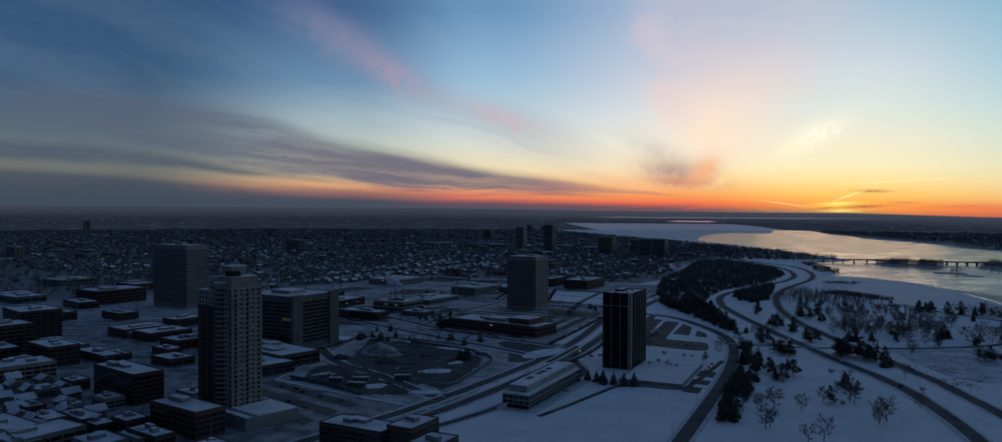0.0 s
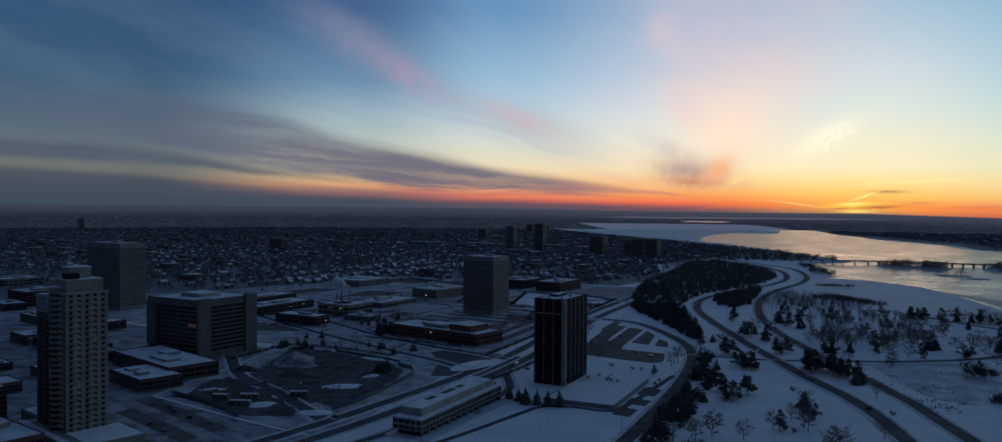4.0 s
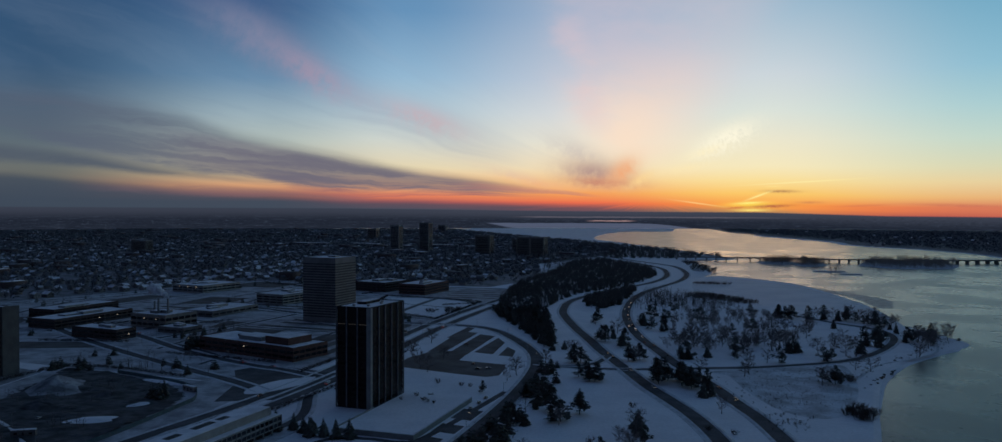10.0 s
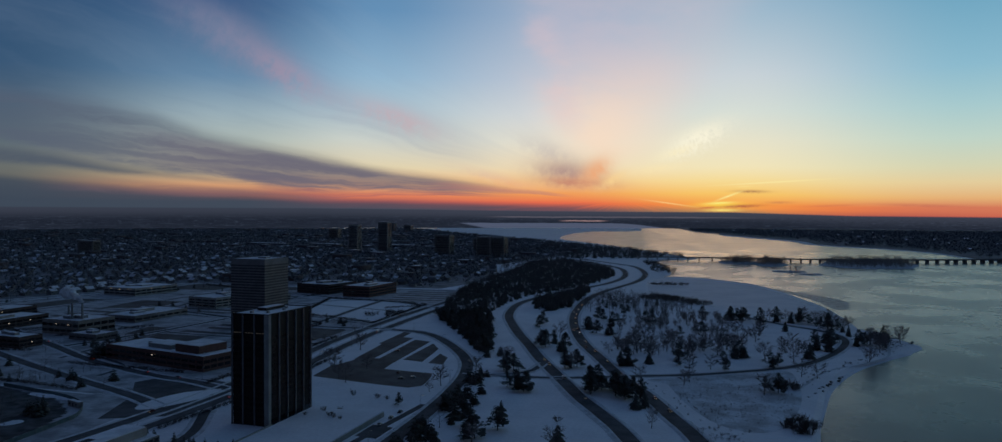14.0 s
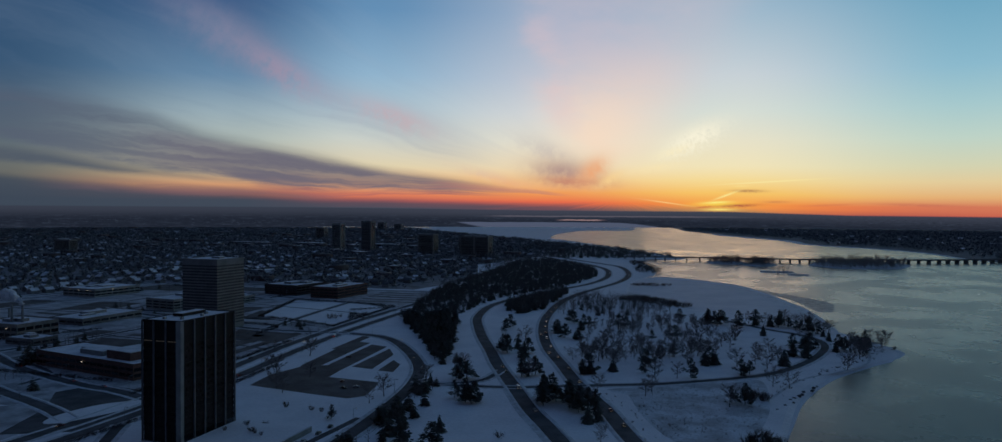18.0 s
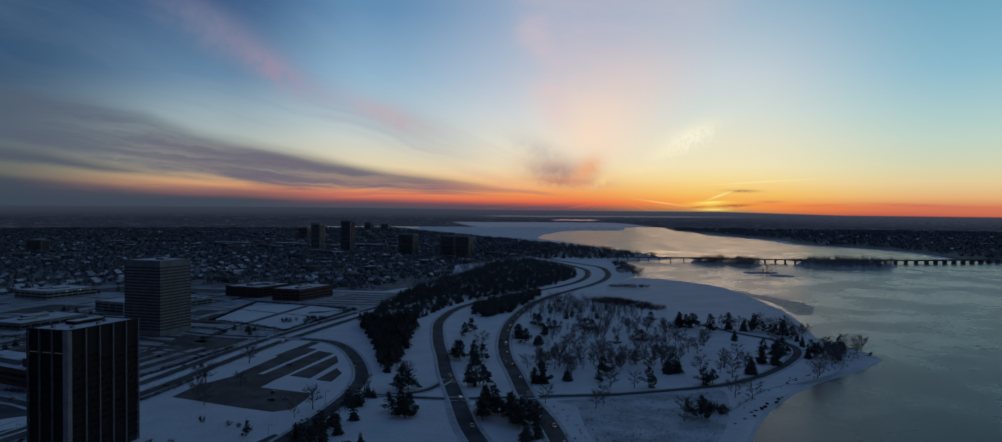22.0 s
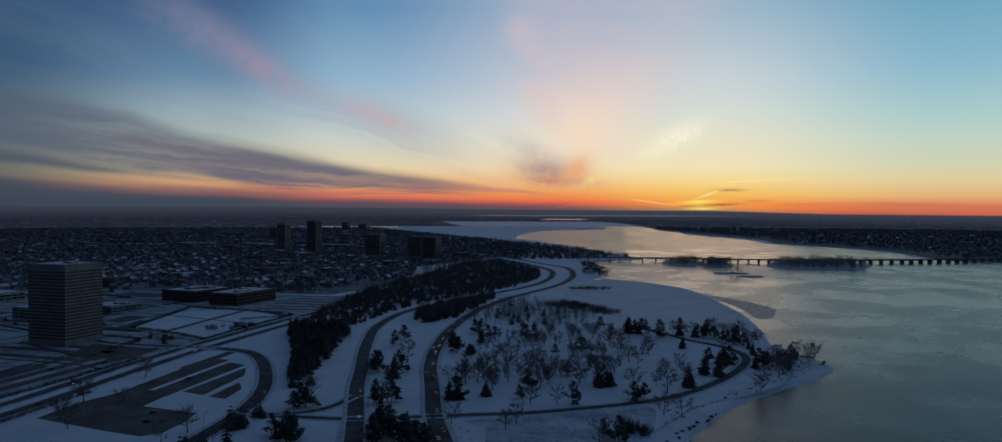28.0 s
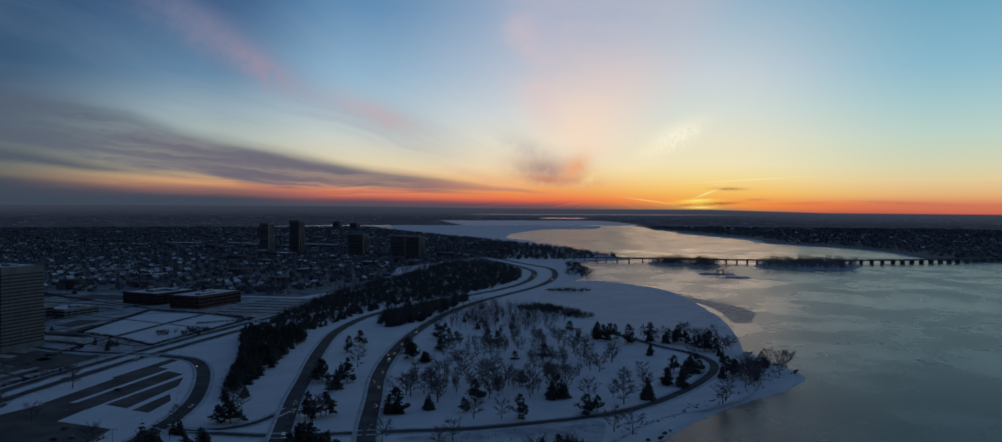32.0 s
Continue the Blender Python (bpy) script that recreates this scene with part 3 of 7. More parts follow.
sheet("ice_slush", [tuple(v) for v in curve([(125, 1536), (144, 1509), (189, 1447), (220, 1390), (228, 1345), (218, 1278), (205, 1270), (192, 1346), (173, 1415), (147, 1463), (125, 1536)], 8)][:-1], -1.50, M["slush"],
      "grey slush along the edge of the ice", "ice", skirt=0.06)
sheet("ice_rim", [tuple(v) for v in curve([(100, 1585), (138, 1480), (169, 1380), (187, 1321), (200, 1216), (204, 1120), (197, 1120), (191, 1206), (176, 1300), (150, 1420), (100, 1585)], 8)][:-1], -1.38, M["rim"],
      "bright broken rim of the bay ice", "ice", skirt=0.1)
sheet("ice_shelf", [tuple(v) for v in curve([(110, 560), (118, 640), (136, 750), (148, 812), (172, 880), (202, 932), (231, 980), (243, 1010), (234, 1045), (215, 1075), (215, 1000), (150, 850), (100, 600), (110, 560)], 12)][:-1],
      -1.47, M["ice"], "frozen snow shelf along the bank", "ice", skirt=0.1)
sheet("ice_far", [tuple(v) for v in curve([(-238, 2730), (-419, 2990), (-682, 3300), (-1012, 3640), (-1350, 4130), (-1560, 4600), (-1750, 5150), (-1400, 5400), (-560, 5350), (-420, 4900), (-430, 4560), (-630, 4490), (-660, 4000), (-590, 3420), (-430, 3100), (-238, 2730)], 60)][:-1],
      -1.46, M["ice"], "snow-covered ice on the far reach", "ice", skirt=0.1)
sheet("ice_north", [tuple(v) for v in curve([(1050, 2250), (800, 2290), (690, 2340), (640, 2500), (620, 2680), (540, 2860), (350, 3120), (290, 3450), (30, 4040), (120, 4100), (420, 3300), (700, 2800), (1050, 2300), (1050, 2250)], 50)][:-1],
      -1.46, M["ice"], "snow-covered ice along the north shore", "ice", skirt=0.1)

PK_LEFT = [(92, 300), (78, 430), (64, 530), (45, 611), (27, 662), (7, 703), (-10, 735), (-34, 788), (-66, 858), (-88, 912), (-112, 968), (-136, 1030), (-155, 1085), (-166, 1135), (-173, 1185), (-172, 1235), (-163, 1290), (-147, 1355), (-124, 1437), (-106, 1514), (-98, 1598), (-103, 1690), (-124, 1805), (-160, 1890), (-220, 1990), (-330, 2150), (-520, 2500)]
PK_RIGHT = [(140, 300), (118, 450), (92, 570), (75, 628), (62, 671), (49, 704), (30, 753), (6, 805), (-20, 873), (-42, 930), (-63, 1000), (-82, 1085), (-93, 1165), (-100, 1262), (-95, 1365), (-82, 1450), (-69, 1530), (-64, 1615), (-70, 1715), (-92, 1830), (-118, 1905), (-160, 1965), (-240, 2080), (-380, 2300)]
LOOP = [(6, 805), (33, 816), (60, 828), (100, 855), (122, 873), (141, 898), (157, 930), (171, 968), (181, 1010), (180, 1045), (165, 1076), (138, 1102), (108, 1140), (84, 1170)]
CROSS = [(-104, 787), (-88, 783), (-60, 784), (-34, 788), (4, 804)]
SLIP = [(-92, 784), (-72, 790), (-60, 806), (-57, 838)]
LOTROAD = [(-84, 330), (-85, 440), (-85, 557), (-87, 640), (-91, 700), (-97, 751), (-104, 787), (-116, 825), (-136, 864), (-166, 910), (-194, 942), (-218, 954), (-248, 956)]
AVENUE = [(-278, 250), (-254, 361), (-237, 448), (-228, 534), (-222, 640), (-228, 760), (-242, 880), (-249, 1000), (-250, 1130), (-246, 1260), (-240, 1400)]
AVENUE_B = [(v[0] - 19, v[1]) for v in AVENUE]
CROSS_ST = [(-236, 690), (-275, 704), (-318, 714), (-400, 745), (-480, 788), (-600, 852), (-760, 945)]
CROSS_ST_B = [(-250, 640), (-285, 658), (-347, 683), (-438, 721), (-545, 772), (-700, 855)]
TRENCH = [(-1120, 620), (-950, 790), (-838, 960), (-782, 1120), (-755, 1300)]
TRENCH_B = [(-1095, 612), (-925, 782), (-812, 955), (-757, 1118), (-730, 1300)]
MALL = [(-330, 955), (-345, 1090), (-352, 1180)]
LANE = [(-440, 985), (-450, 880), (-470, 790)]
SCHOOL_ST = [(-240, 1330), (-330, 1322), (-520, 1320), (-740, 1312)]
SIDE_ST = [(-238, 960), (-330, 955), (-440, 985), (-600, 1040)]
SOUTH_ST = [(-254, 470), (-330, 515), (-390, 545), (-452, 600)]
SERVICE = [(-235, 370), (-211, 452), (-200, 520), (-190, 585), (-215, 640)]
FIELD_ST = [(-250, 1130), (-330, 1170), (-420, 1190), (-560, 1240)]
PARK_BACK = [(-452, 640), (-400, 655), (-330, 650), (-285, 690)]
asphalt = [("road_parkway_west", PK_LEFT, 9.5, 0.10), ("road_parkway_east", PK_RIGHT, 9.5, 0.10), ("road_loop", LOOP, 6.5, 0.06), ("road_crossing", CROSS, 6.0, 0.05), ("road_slip", SLIP, 5.0, 0.04),
           ("road_lot", LOTROAD, 9.0, 0.08), ("road_avenue", AVENUE, 9.0, 0.07), ("road_avenue_b", AVENUE_B, 9.0, 0.07), ("road_cross_street", CROSS_ST, 8.0, 0.05), ("road_cross_street_b", CROSS_ST_B, 8.0, 0.05),
           ("road_side_street", SIDE_ST, 9.0, 0.05), ("road_south_street", SOUTH_ST, 9.0, 0.05), ("road_service", SERVICE, 6.0, 0.045), ("road_field_street", FIELD_ST, 8.0, 0.045), ("road_trench", TRENCH, 9.0, 0.04), ("road_trench_b", TRENCH_B, 7.0, 0.04), ("road_mall", MALL, 6.0, 0.035), ("road_lane", LANE, 7.0, 0.035),
           ("road_school_street", SCHOOL_ST, 8.0, 0.035)]
for name, line, width, z in asphalt:
    ribbon(name, line, width, z, M["road"], "dark wet asphalt road cleared of snow", step=6.0)
    snowbanks(line, width, 0.8 if width > 7 else 0.5)

# ---- paved areas ----
def lot(name, outline, z=0.03, mat="lot", label="salted grey parking lot with thin snow", smooth=0.0):
    pts = [tuple(v) for v in curve(outline + outline[:1], smooth)][:-1] if smooth else outline
    return sheet(name, pts, z, M[mat], label, "parking lot")


lot("pavement_lot", [(-204, 743), (-209, 776), (-202, 813), (-182, 819), (-170, 809), (-166, 781), (-126, 776), (-121, 759), (-118, 737), (-125, 729), (-148, 732)])
for k, pts in enumerate([[(-205, 808), (-191, 814), (-199, 916), (-218, 921)], [(-186, 806), (-169, 806), (-177, 903), (-194, 909)], [(-167, 818), (-149, 814), (-157, 871), (-171, 895)], [(-143, 811), (-130, 809), (-136, 836), (-148, 851)]]):
    lot("pavement_aisle_%d" % (k + 1), pts, 0.034)
for k, (x, y0, y1) in enumerate([(-282, 770, 950), (-300, 790, 945), (-320, 800, 940), (-212, 880, 955)]):
    lot("pavement_strip_%d" % (k + 1), [(x - 5, y0), (x + 5, y0 - 3), (x - 1, y1 - 4), (x - 10, y1)], 0.036)
for k in range(6):
    y = 1190 + 24 * k
    lot("pavement_row_%d" % (k + 1), [(-352 - 3 * k, y + 2), (-258, y + 8 - k), (-258, y + 15 - k), (-352 - 3 * k, y + 10)], 0.03)
CAMPUS = [(-262, 700), (-262, 1010), (-268, 1325), (-560, 1335), (-745, 1322), (-800, 1130), (-860, 960), (-970, 800), (-1130, 640), (-900, 560), (-700, 700), (-540, 665), (-440, 660), (-310, 655)]
sheet("ground_campus", CAMPUS, 0.006, M["campus"], "trodden snow between the campus buildings, its colour partly dimmed", "ground")
sheet("ground_yards", [(-262, 250), (-232, 440), (-300, 450), (-395, 470), (-440, 640), (-540, 660), (-700, 695), (-900, 556), (-1130, 636), (-1600, 345), (-1400, 60), (-300, 60)], 0.006, M["yard"], "dirty trampled snow between low buildings, its colour partly dimmed", "ground")
# snow given the darker colour to stand for dimness at the left
sheet("ground_verge", [(-263, 698), (-233, 442), (-300, 452), (-394, 472), (-439, 642), (-446, 656), (-311, 653)], 0.008, M["campus"], "snow round the building site, its colour darkened for dim light", "ground")
SITE = [(-390, 475), (-380, 482), (-399, 522), (-388, 553), (-407, 597), (-435, 658), (-400, 660), (-316, 635), (-288, 615), (-275, 582), (-267, 522), (-268, 495), (-287, 503), (-286, 487), (-275, 468), (-308, 456), (-360, 470)]


def rough_ground(name, outline, step, height, mat, label, category):
    """Uneven ground inside an outline, on a fine grid."""
    verts, faces, ids = [], [], {}
    xs, ys = [p[0] for p in outline], [p[1] for p in outline]
    for i in range(int((max(xs) - min(xs)) / step) + 1):
        for j in range(int((max(ys) - min(ys)) / step) + 1):
            x, y = min(xs) + i * step, min(ys) + j * step
            if within(outline, x, y):
                ids[i, j] = len(verts)
                n = noise.noise((x * 0.05, y * 0.05, 1.0)) + 0.6 * noise.noise((x * 0.16, y * 0.16, 4.0))
                verts.append((x, y, 0.05 + max(n, -0.1) * height + 0.1 * height))
    for (i, j), k in ids.items():
        q = [ids.get((i + 1, j)), ids.get((i + 1, j + 1)), ids.get((i, j + 1))]
        if None not in q:
            faces.append((k, *q))
    return tagged(new(name, mesh(name, verts, faces, M[mat])), label, category, kind="stuff")


def within(poly, x, y):
    hit = False
    for (x0, y0), (x1, y1) in zip(poly, poly[1:] + poly[:1]):
        if (y0 > y) != (y1 > y) and x < (x1 - x0) * (y - y0) / (y1 - y0) + x0:
            hit = not hit
    return hit


def heap(name, x, y, rx, ry, h, turn, mat, label, category="heap", seed=0, z=0.0):
    """A low uneven mound."""
    verts, faces = [(0, 0, h)], []
    n, rings = 28, 7
    for k in range(1, rings + 1):
        u = k / rings
        for a in range(n):
            c, s = math.cos(6.283 * a / n), math.sin(6.283 * a / n)
            q = 1 + 0.30 * noise.noise((c * 1.4, s * 1.4, seed + 0.5)) + 0.14 * noise.noise((c * 4, s * 4, seed + 2.0))
            zz = h * (math.cos(u * 3.1416) * 0.5 + 0.5) * (1 + 0.5 * noise.noise((c * u * 3, s * u * 3, seed + 9.0))) - (0.15 if k == rings else 0)
            verts.append((rx * u * q * c, ry * u * q * s, zz))
    faces += [(0, 1 + a, 1 + (a + 1) % n) for a in range(n)]
    for k in range(rings - 1):
        for a in range(n):
            o, p = 1 + k * n, 1 + (k + 1) * n
            faces.append((o + a, p + a, p + (a + 1) % n, o + (a + 1) % n))
    me = mesh(name, verts, faces, M[mat])
    me.polygons.foreach_set("use_smooth", [True] * len(faces))
    ob = new(name, me)
    ob.matrix_basis = pose(x, y, z, 0, 0, turn)
    return tagged(ob, label, category)


rough_ground("torn_ground", SITE, 3.0, 1.5, "site", "torn-up dark ground of a building site", "building site")
heap("spoil_mound", -388, 606, 32, 20, 6.5, -40, "yard", "large grey heap of spoil under thin snow", seed=1)
heap("spoil_mound", -352, 560, 14, 8, 4.0, 20, "site", "dark heap of spoil dusted with snow", seed=2)
heap("spoil_mound", -398, 560, 12, 9, 4.0, 20, "site", "dark heap of spoil dusted with snow", seed=12)
heap("spoil_mound", -338, 600, 13, 7, 3.0, 70, "site", "dark heap of spoil dusted with snow", seed=3)
for k, (x, y, rx, ry, turn) in enumerate([(-299, 548, 15, 8, 30), (-314, 484, 10, 7, 60), (-272, 482, 12, 6, 20), (-330, 640, 22, 4, -12), (-300, 585, 8, 4, 70), (-372, 500, 8, 4, 40)]):
    heap("snow_patch", x, y, rx, ry, 1.1, turn, "snow", "smooth patch of snow on the building site", "snow heap", 20 + k, 0.4)


def cabin(x, y, turn, length, label):
    ob = empty("site_cabin", pose(x, y, 0.6, 0, 0, turn), label, "cabin", "site cabins")
    part("wall", boxes((-length / 2, length / 2, -1.5, 1.5, -0.5, 2.8)), M["siding"], ob)
    part("roof_snow", boxes((-length / 2 + 0.1, length / 2 - 0.1, -1.4, 1.4, 2.8, 3.1)), M["roofsnow"], ob)
    part("door", boxes((-0.5, 0.5, -1.56, -1.44, -0.3, 1.8)), M["dark"], ob)
    for w in (-length * 0.3, length * 0.3):
        part("window", boxes((w - 0.8, w + 0.8, -1.56, -1.44, 0.7, 1.7)), M["glass"], ob)


for x, y, turn, length in ((-325, 476, 20, 14), (-332, 492, 24, 12), (-348, 483, 20, 10), (-364, 490, 65, 10), (-308, 512, 30, 12), (-296, 625, -18, 12)):
    cabin(x, y, turn, length, "low grey site cabin with a snowy roof")


def hoarding(line, label):
    """A site fence of panels between posts."""
    ob = empty("site_fence", pose(0, 0, 0), label, "fence")
    pts = curve(line, 5.0)
    for p, q in zip(pts, pts[1:]):
        d = q - p
        m = Matrix.Translation((p.x, p.y, 0.1)) @ Matrix.Rotation(math.atan2(d.y, d.x), 4, "Z")
        panel = part("panel", box_mesh("panel", (0.1, d.length - 0.1, -0.05, 0.05, 0.0, 2.3), M["hoarding"]), None, ob)
        panel.matrix_basis = m
        post = part("post", box_mesh("post", (-0.1, 0.1, -0.1, 0.1, -0.3, 2.5), M["metal"]), None, ob)
        post.matrix_basis = m


hoarding([(-388, 480), (-350, 472), (-306, 454)], "teal site hoarding along the torn ground")
hoarding([(-266, 492), (-264, 522), (-272, 582), (-280, 612), (-312, 638), (-385, 655)], "teal site hoarding beside the avenue")
for k, (a, b) in enumerate([((-395, 462), (-296, 430)), ((-380, 436), (-296, 408)), ((-372, 412), (-296, 384))]):
    lot("pavement_bay_%d" % (k + 1), [(a[0], a[1] - 6), (b[0], b[1] - 6), (b[0], b[1] + 6), (a[0], a[1] + 6)], 0.03)
ribbon("pavement_yard", [(-176, 455), (-168, 490), (-160, 530), (-152, 560), (-130, 566), (-110, 567), (-104, 600), (-101, 645), (-98, 690)], 4.5, 0.03, M["road"], "narrow cleared drive beside the low office", "path", 8)
sheet("pavement_crossing", [(-222, 705), (-300, 716), (-310, 690), (-282, 655), (-262, 606), (-222, 625)], 0.045, M["road"], "wide dark asphalt junction", "road")
sheet("verge_island", [tuple(v) for v in curve([(-241, 690), (-236, 670), (-245, 640), (-256, 630), (-263, 645), (-258, 672), (-241, 690)], 3)][:-1], 0.28, M["snow"], "oval snow-covered traffic island", "verge", skirt=0.3)
for k, (x0, x1, y) in enumerate([(-420, -300, 905), (-420, -290, 925), (-560, -470, 1010), (-560, -470, 1030), (-470, -360, 1010), (-640, -580, 930), (-640, -580, 950), (-640, -575, 975), (-430, -365, 1015), (-610, -480, 1180), (-610, -480, 1205), (-600, -480, 1230), (-430, -300, 880)]):
    lot("pavement_bay_%d" % (k + 10), [(x0, y + 6), (x1, y), (x1 + 1, y + 10), (x0 + 1, y + 16)], 0.028)
for k, pts in enumerate([[(-337, 901), (-355, 957), (-325, 941), (-300, 930), (-296, 886)], [(-318, 905), (-322, 945), (-280, 942), (-277, 890)], [(-399, 1022), (-413, 1079), (-388, 1066), (-382, 1026)], [(-440, 1060), (-450, 1100), (-425, 1105), (-418, 1060)],
                         [(-590, 905), (-600, 990), (-560, 995), (-550, 905)], [(-640, 1010), (-650, 1090), (-590, 1095), (-580, 1030)], [(-470, 860), (-480, 905), (-455, 905), (-448, 862)], [(-425, 800), (-440, 870), (-385, 870), (-380, 812)], [(-700, 790), (-745, 850), (-700, 860), (-660, 800)],
                         [(-760, 960), (-745, 1080), (-700, 1085), (-715, 960)], [(-610, 1250), (-610, 1300), (-480, 1300), (-480, 1262)], [(-745, 1220), (-735, 1300), (-640, 1300), (-640, 1225)], [(-300, 1010), (-300, 1030), (-262, 1020), (-262, 1004)], [(-330, 800), (-335, 860), (-312, 862), (-308, 804)],
                         [(-560, 700), (-600, 725), (-520, 752), (-480, 735)], [(-820, 800), (-860, 850), (-800, 880), (-770, 830)]]):
    lot("pavement_court_%d" % (k + 1), pts, 0.026)
sheet("ground_field", [(-343, 1026), (-278, 999), (-283, 1152), (-343, 1168), (-424, 1177), (-384, 1034)], 0.055, M["snow"], "clean snowy field inside dark hedges", "field")
WALKS = [[(-262, 905), (-320, 900), (-420, 940)], [(-300, 760), (-330, 850), (-332, 955)], [(-430, 745), (-440, 830), (-445, 985)], [(-560, 760), (-570, 900), (-560, 1030)], [(-470, 985), (-560, 1000), (-690, 1010)], [(-690, 880), (-700, 1000), (-690, 1120)], [(-450, 1010), (-470, 1100), (-480, 1190)],
         [(-560, 1040), (-580, 1130), (-570, 1240)], [(-262, 1080), (-420, 1120), (-560, 1150), (-690, 1170)], [(-262, 1240), (-350, 1255), (-460, 1290)], [(-620, 1100), (-620, 1220), (-610, 1320)], [(-350, 700), (-360, 735), (-430, 770)], [(-640, 790), (-740, 870), (-790, 1000)], [(-265, 860), (-300, 872), (-420, 878), (-520, 900)]]
for k, pts in enumerate(WALKS):
    ribbon("pavement_walk_%d" % (k + 1), pts, 3.6, 0.03, M["road"], "narrow cleared walk across the campus", "path", 12)
for k, (name, pts) in enumerate([("field_path", [(-421, 1036), (-407, 1166), (-279, 1147), (-279, 997), (-350, 1014), (-421, 1036)]), ("field_path", [(-500, 1060), (-470, 1180)])]):
    ribbon("pavement_path_%d" % (k + 1), pts, 3.0, 0.05, M["road"], "narrow dark path round the snowy field", "path", 10)
ribbon("pavement_trail", [(125, 800), (150, 868), (180, 905), (204, 945), (214, 1000)], 2.2, 0.04, M["bank"], "trodden snow path along the bank", "path", 6)
ribbon("pavement_edge_west", [(70, 430), (57, 528), (38, 609), (20, 660), (0, 700), (-17, 732), (-40, 784)], 3.0, 0.05, M["bank"], "worn shoulder of the parkway", "path", 8)


# ---- buildings ----
def building(name, label, corner, a, b, yaw, h, wall, floors=3, bays=(6, 5), glass="glass", window=0.55, fill=0.86, base=3.6, cap=1.6, units=1, group="", roof=True, lit=0.0, piers=()):
    """A block whose near corner stands at corner: it runs a metres to its left (-x) and b metres back (+y). Windows stand in floors and bays."""
    ob = empty(name, pose(*corner, 0, 0, yaw), label, "building", group)
    rnd = random.Random(name + str(corner))
    part("wall", boxes((-a, 0, 0, b, -0.4, h)), M[wall], ob)
    t = 0.4
    part("parapet", boxes((-a, 0, 0, t, h, h + 0.9), (-a, 0, b - t, b, h, h + 0.9), (-a, -a + t, t, b - t, h, h + 0.9), (-t, 0, t, b - t, h, h + 0.9)), M[wall], ob)
    if roof:
        part("roof_snow", boxes((-a + t, -t, t, b - t, h, h + 0.45)), M["roofsnow"], ob)
    for k in range(units):
        w, d, u = rnd.uniform(0.12, 0.3) * a, rnd.uniform(0.15, 0.35) * b, rnd.uniform(1.5, 3.2)
        x, y = -rnd.uniform(0.25, 0.75) * a, rnd.uniform(0.3, 0.65) * b
        unit = part("rooftop_unit", boxes((x - w / 2, x + w / 2, y - d / 2, y + d / 2, h + 0.4, h + u)), M["metal"], ob)
        part("unit_snow", boxes((x - w / 2 + 0.2, x + w / 2 - 0.2, y - d / 2 + 0.2, y + d / 2 - 0.2, h + u, h + u + 0.25)), M["roofsnow"], unit)
    storey = (h - base - cap) / max(floors, 1)
    for face, (length, n) in enumerate(((a, bays[0]), (b, bays[1]), (a, bays[0] > 2), (b, bays[0] > 2))):
        if not n:
            continue
        step = length / n
        wide, tall = step * fill, storey * window
        if face in (0, 2):
            me = box_mesh("window", (-wide / 2, wide / 2, -0.08, 0.08, 0, tall), M[glass])
        else:
            me = box_mesh("window", (-0.08, 0.08, -wide / 2, wide / 2, 0, tall), M[glass])
        warm = me.copy()
        warm.materials.clear()
        warm.materials.append(M["warmwin"])
        for f in range(floors):
            z = base + f * storey + storey * (1 - window) / 2
            for k in range(n):
                p = (k + 0.5) * step
                if any(q0 < p < q1 and pf == face for pf, q0, q1 in piers):
                    continue
                pane = part("window", warm if lit and face < 2 and rnd.random() < lit else me, None, ob)
                pane.location = ((-p, 0, z), (0, p, z), (-p, b, z), (-a, p, z))[face]
    return ob


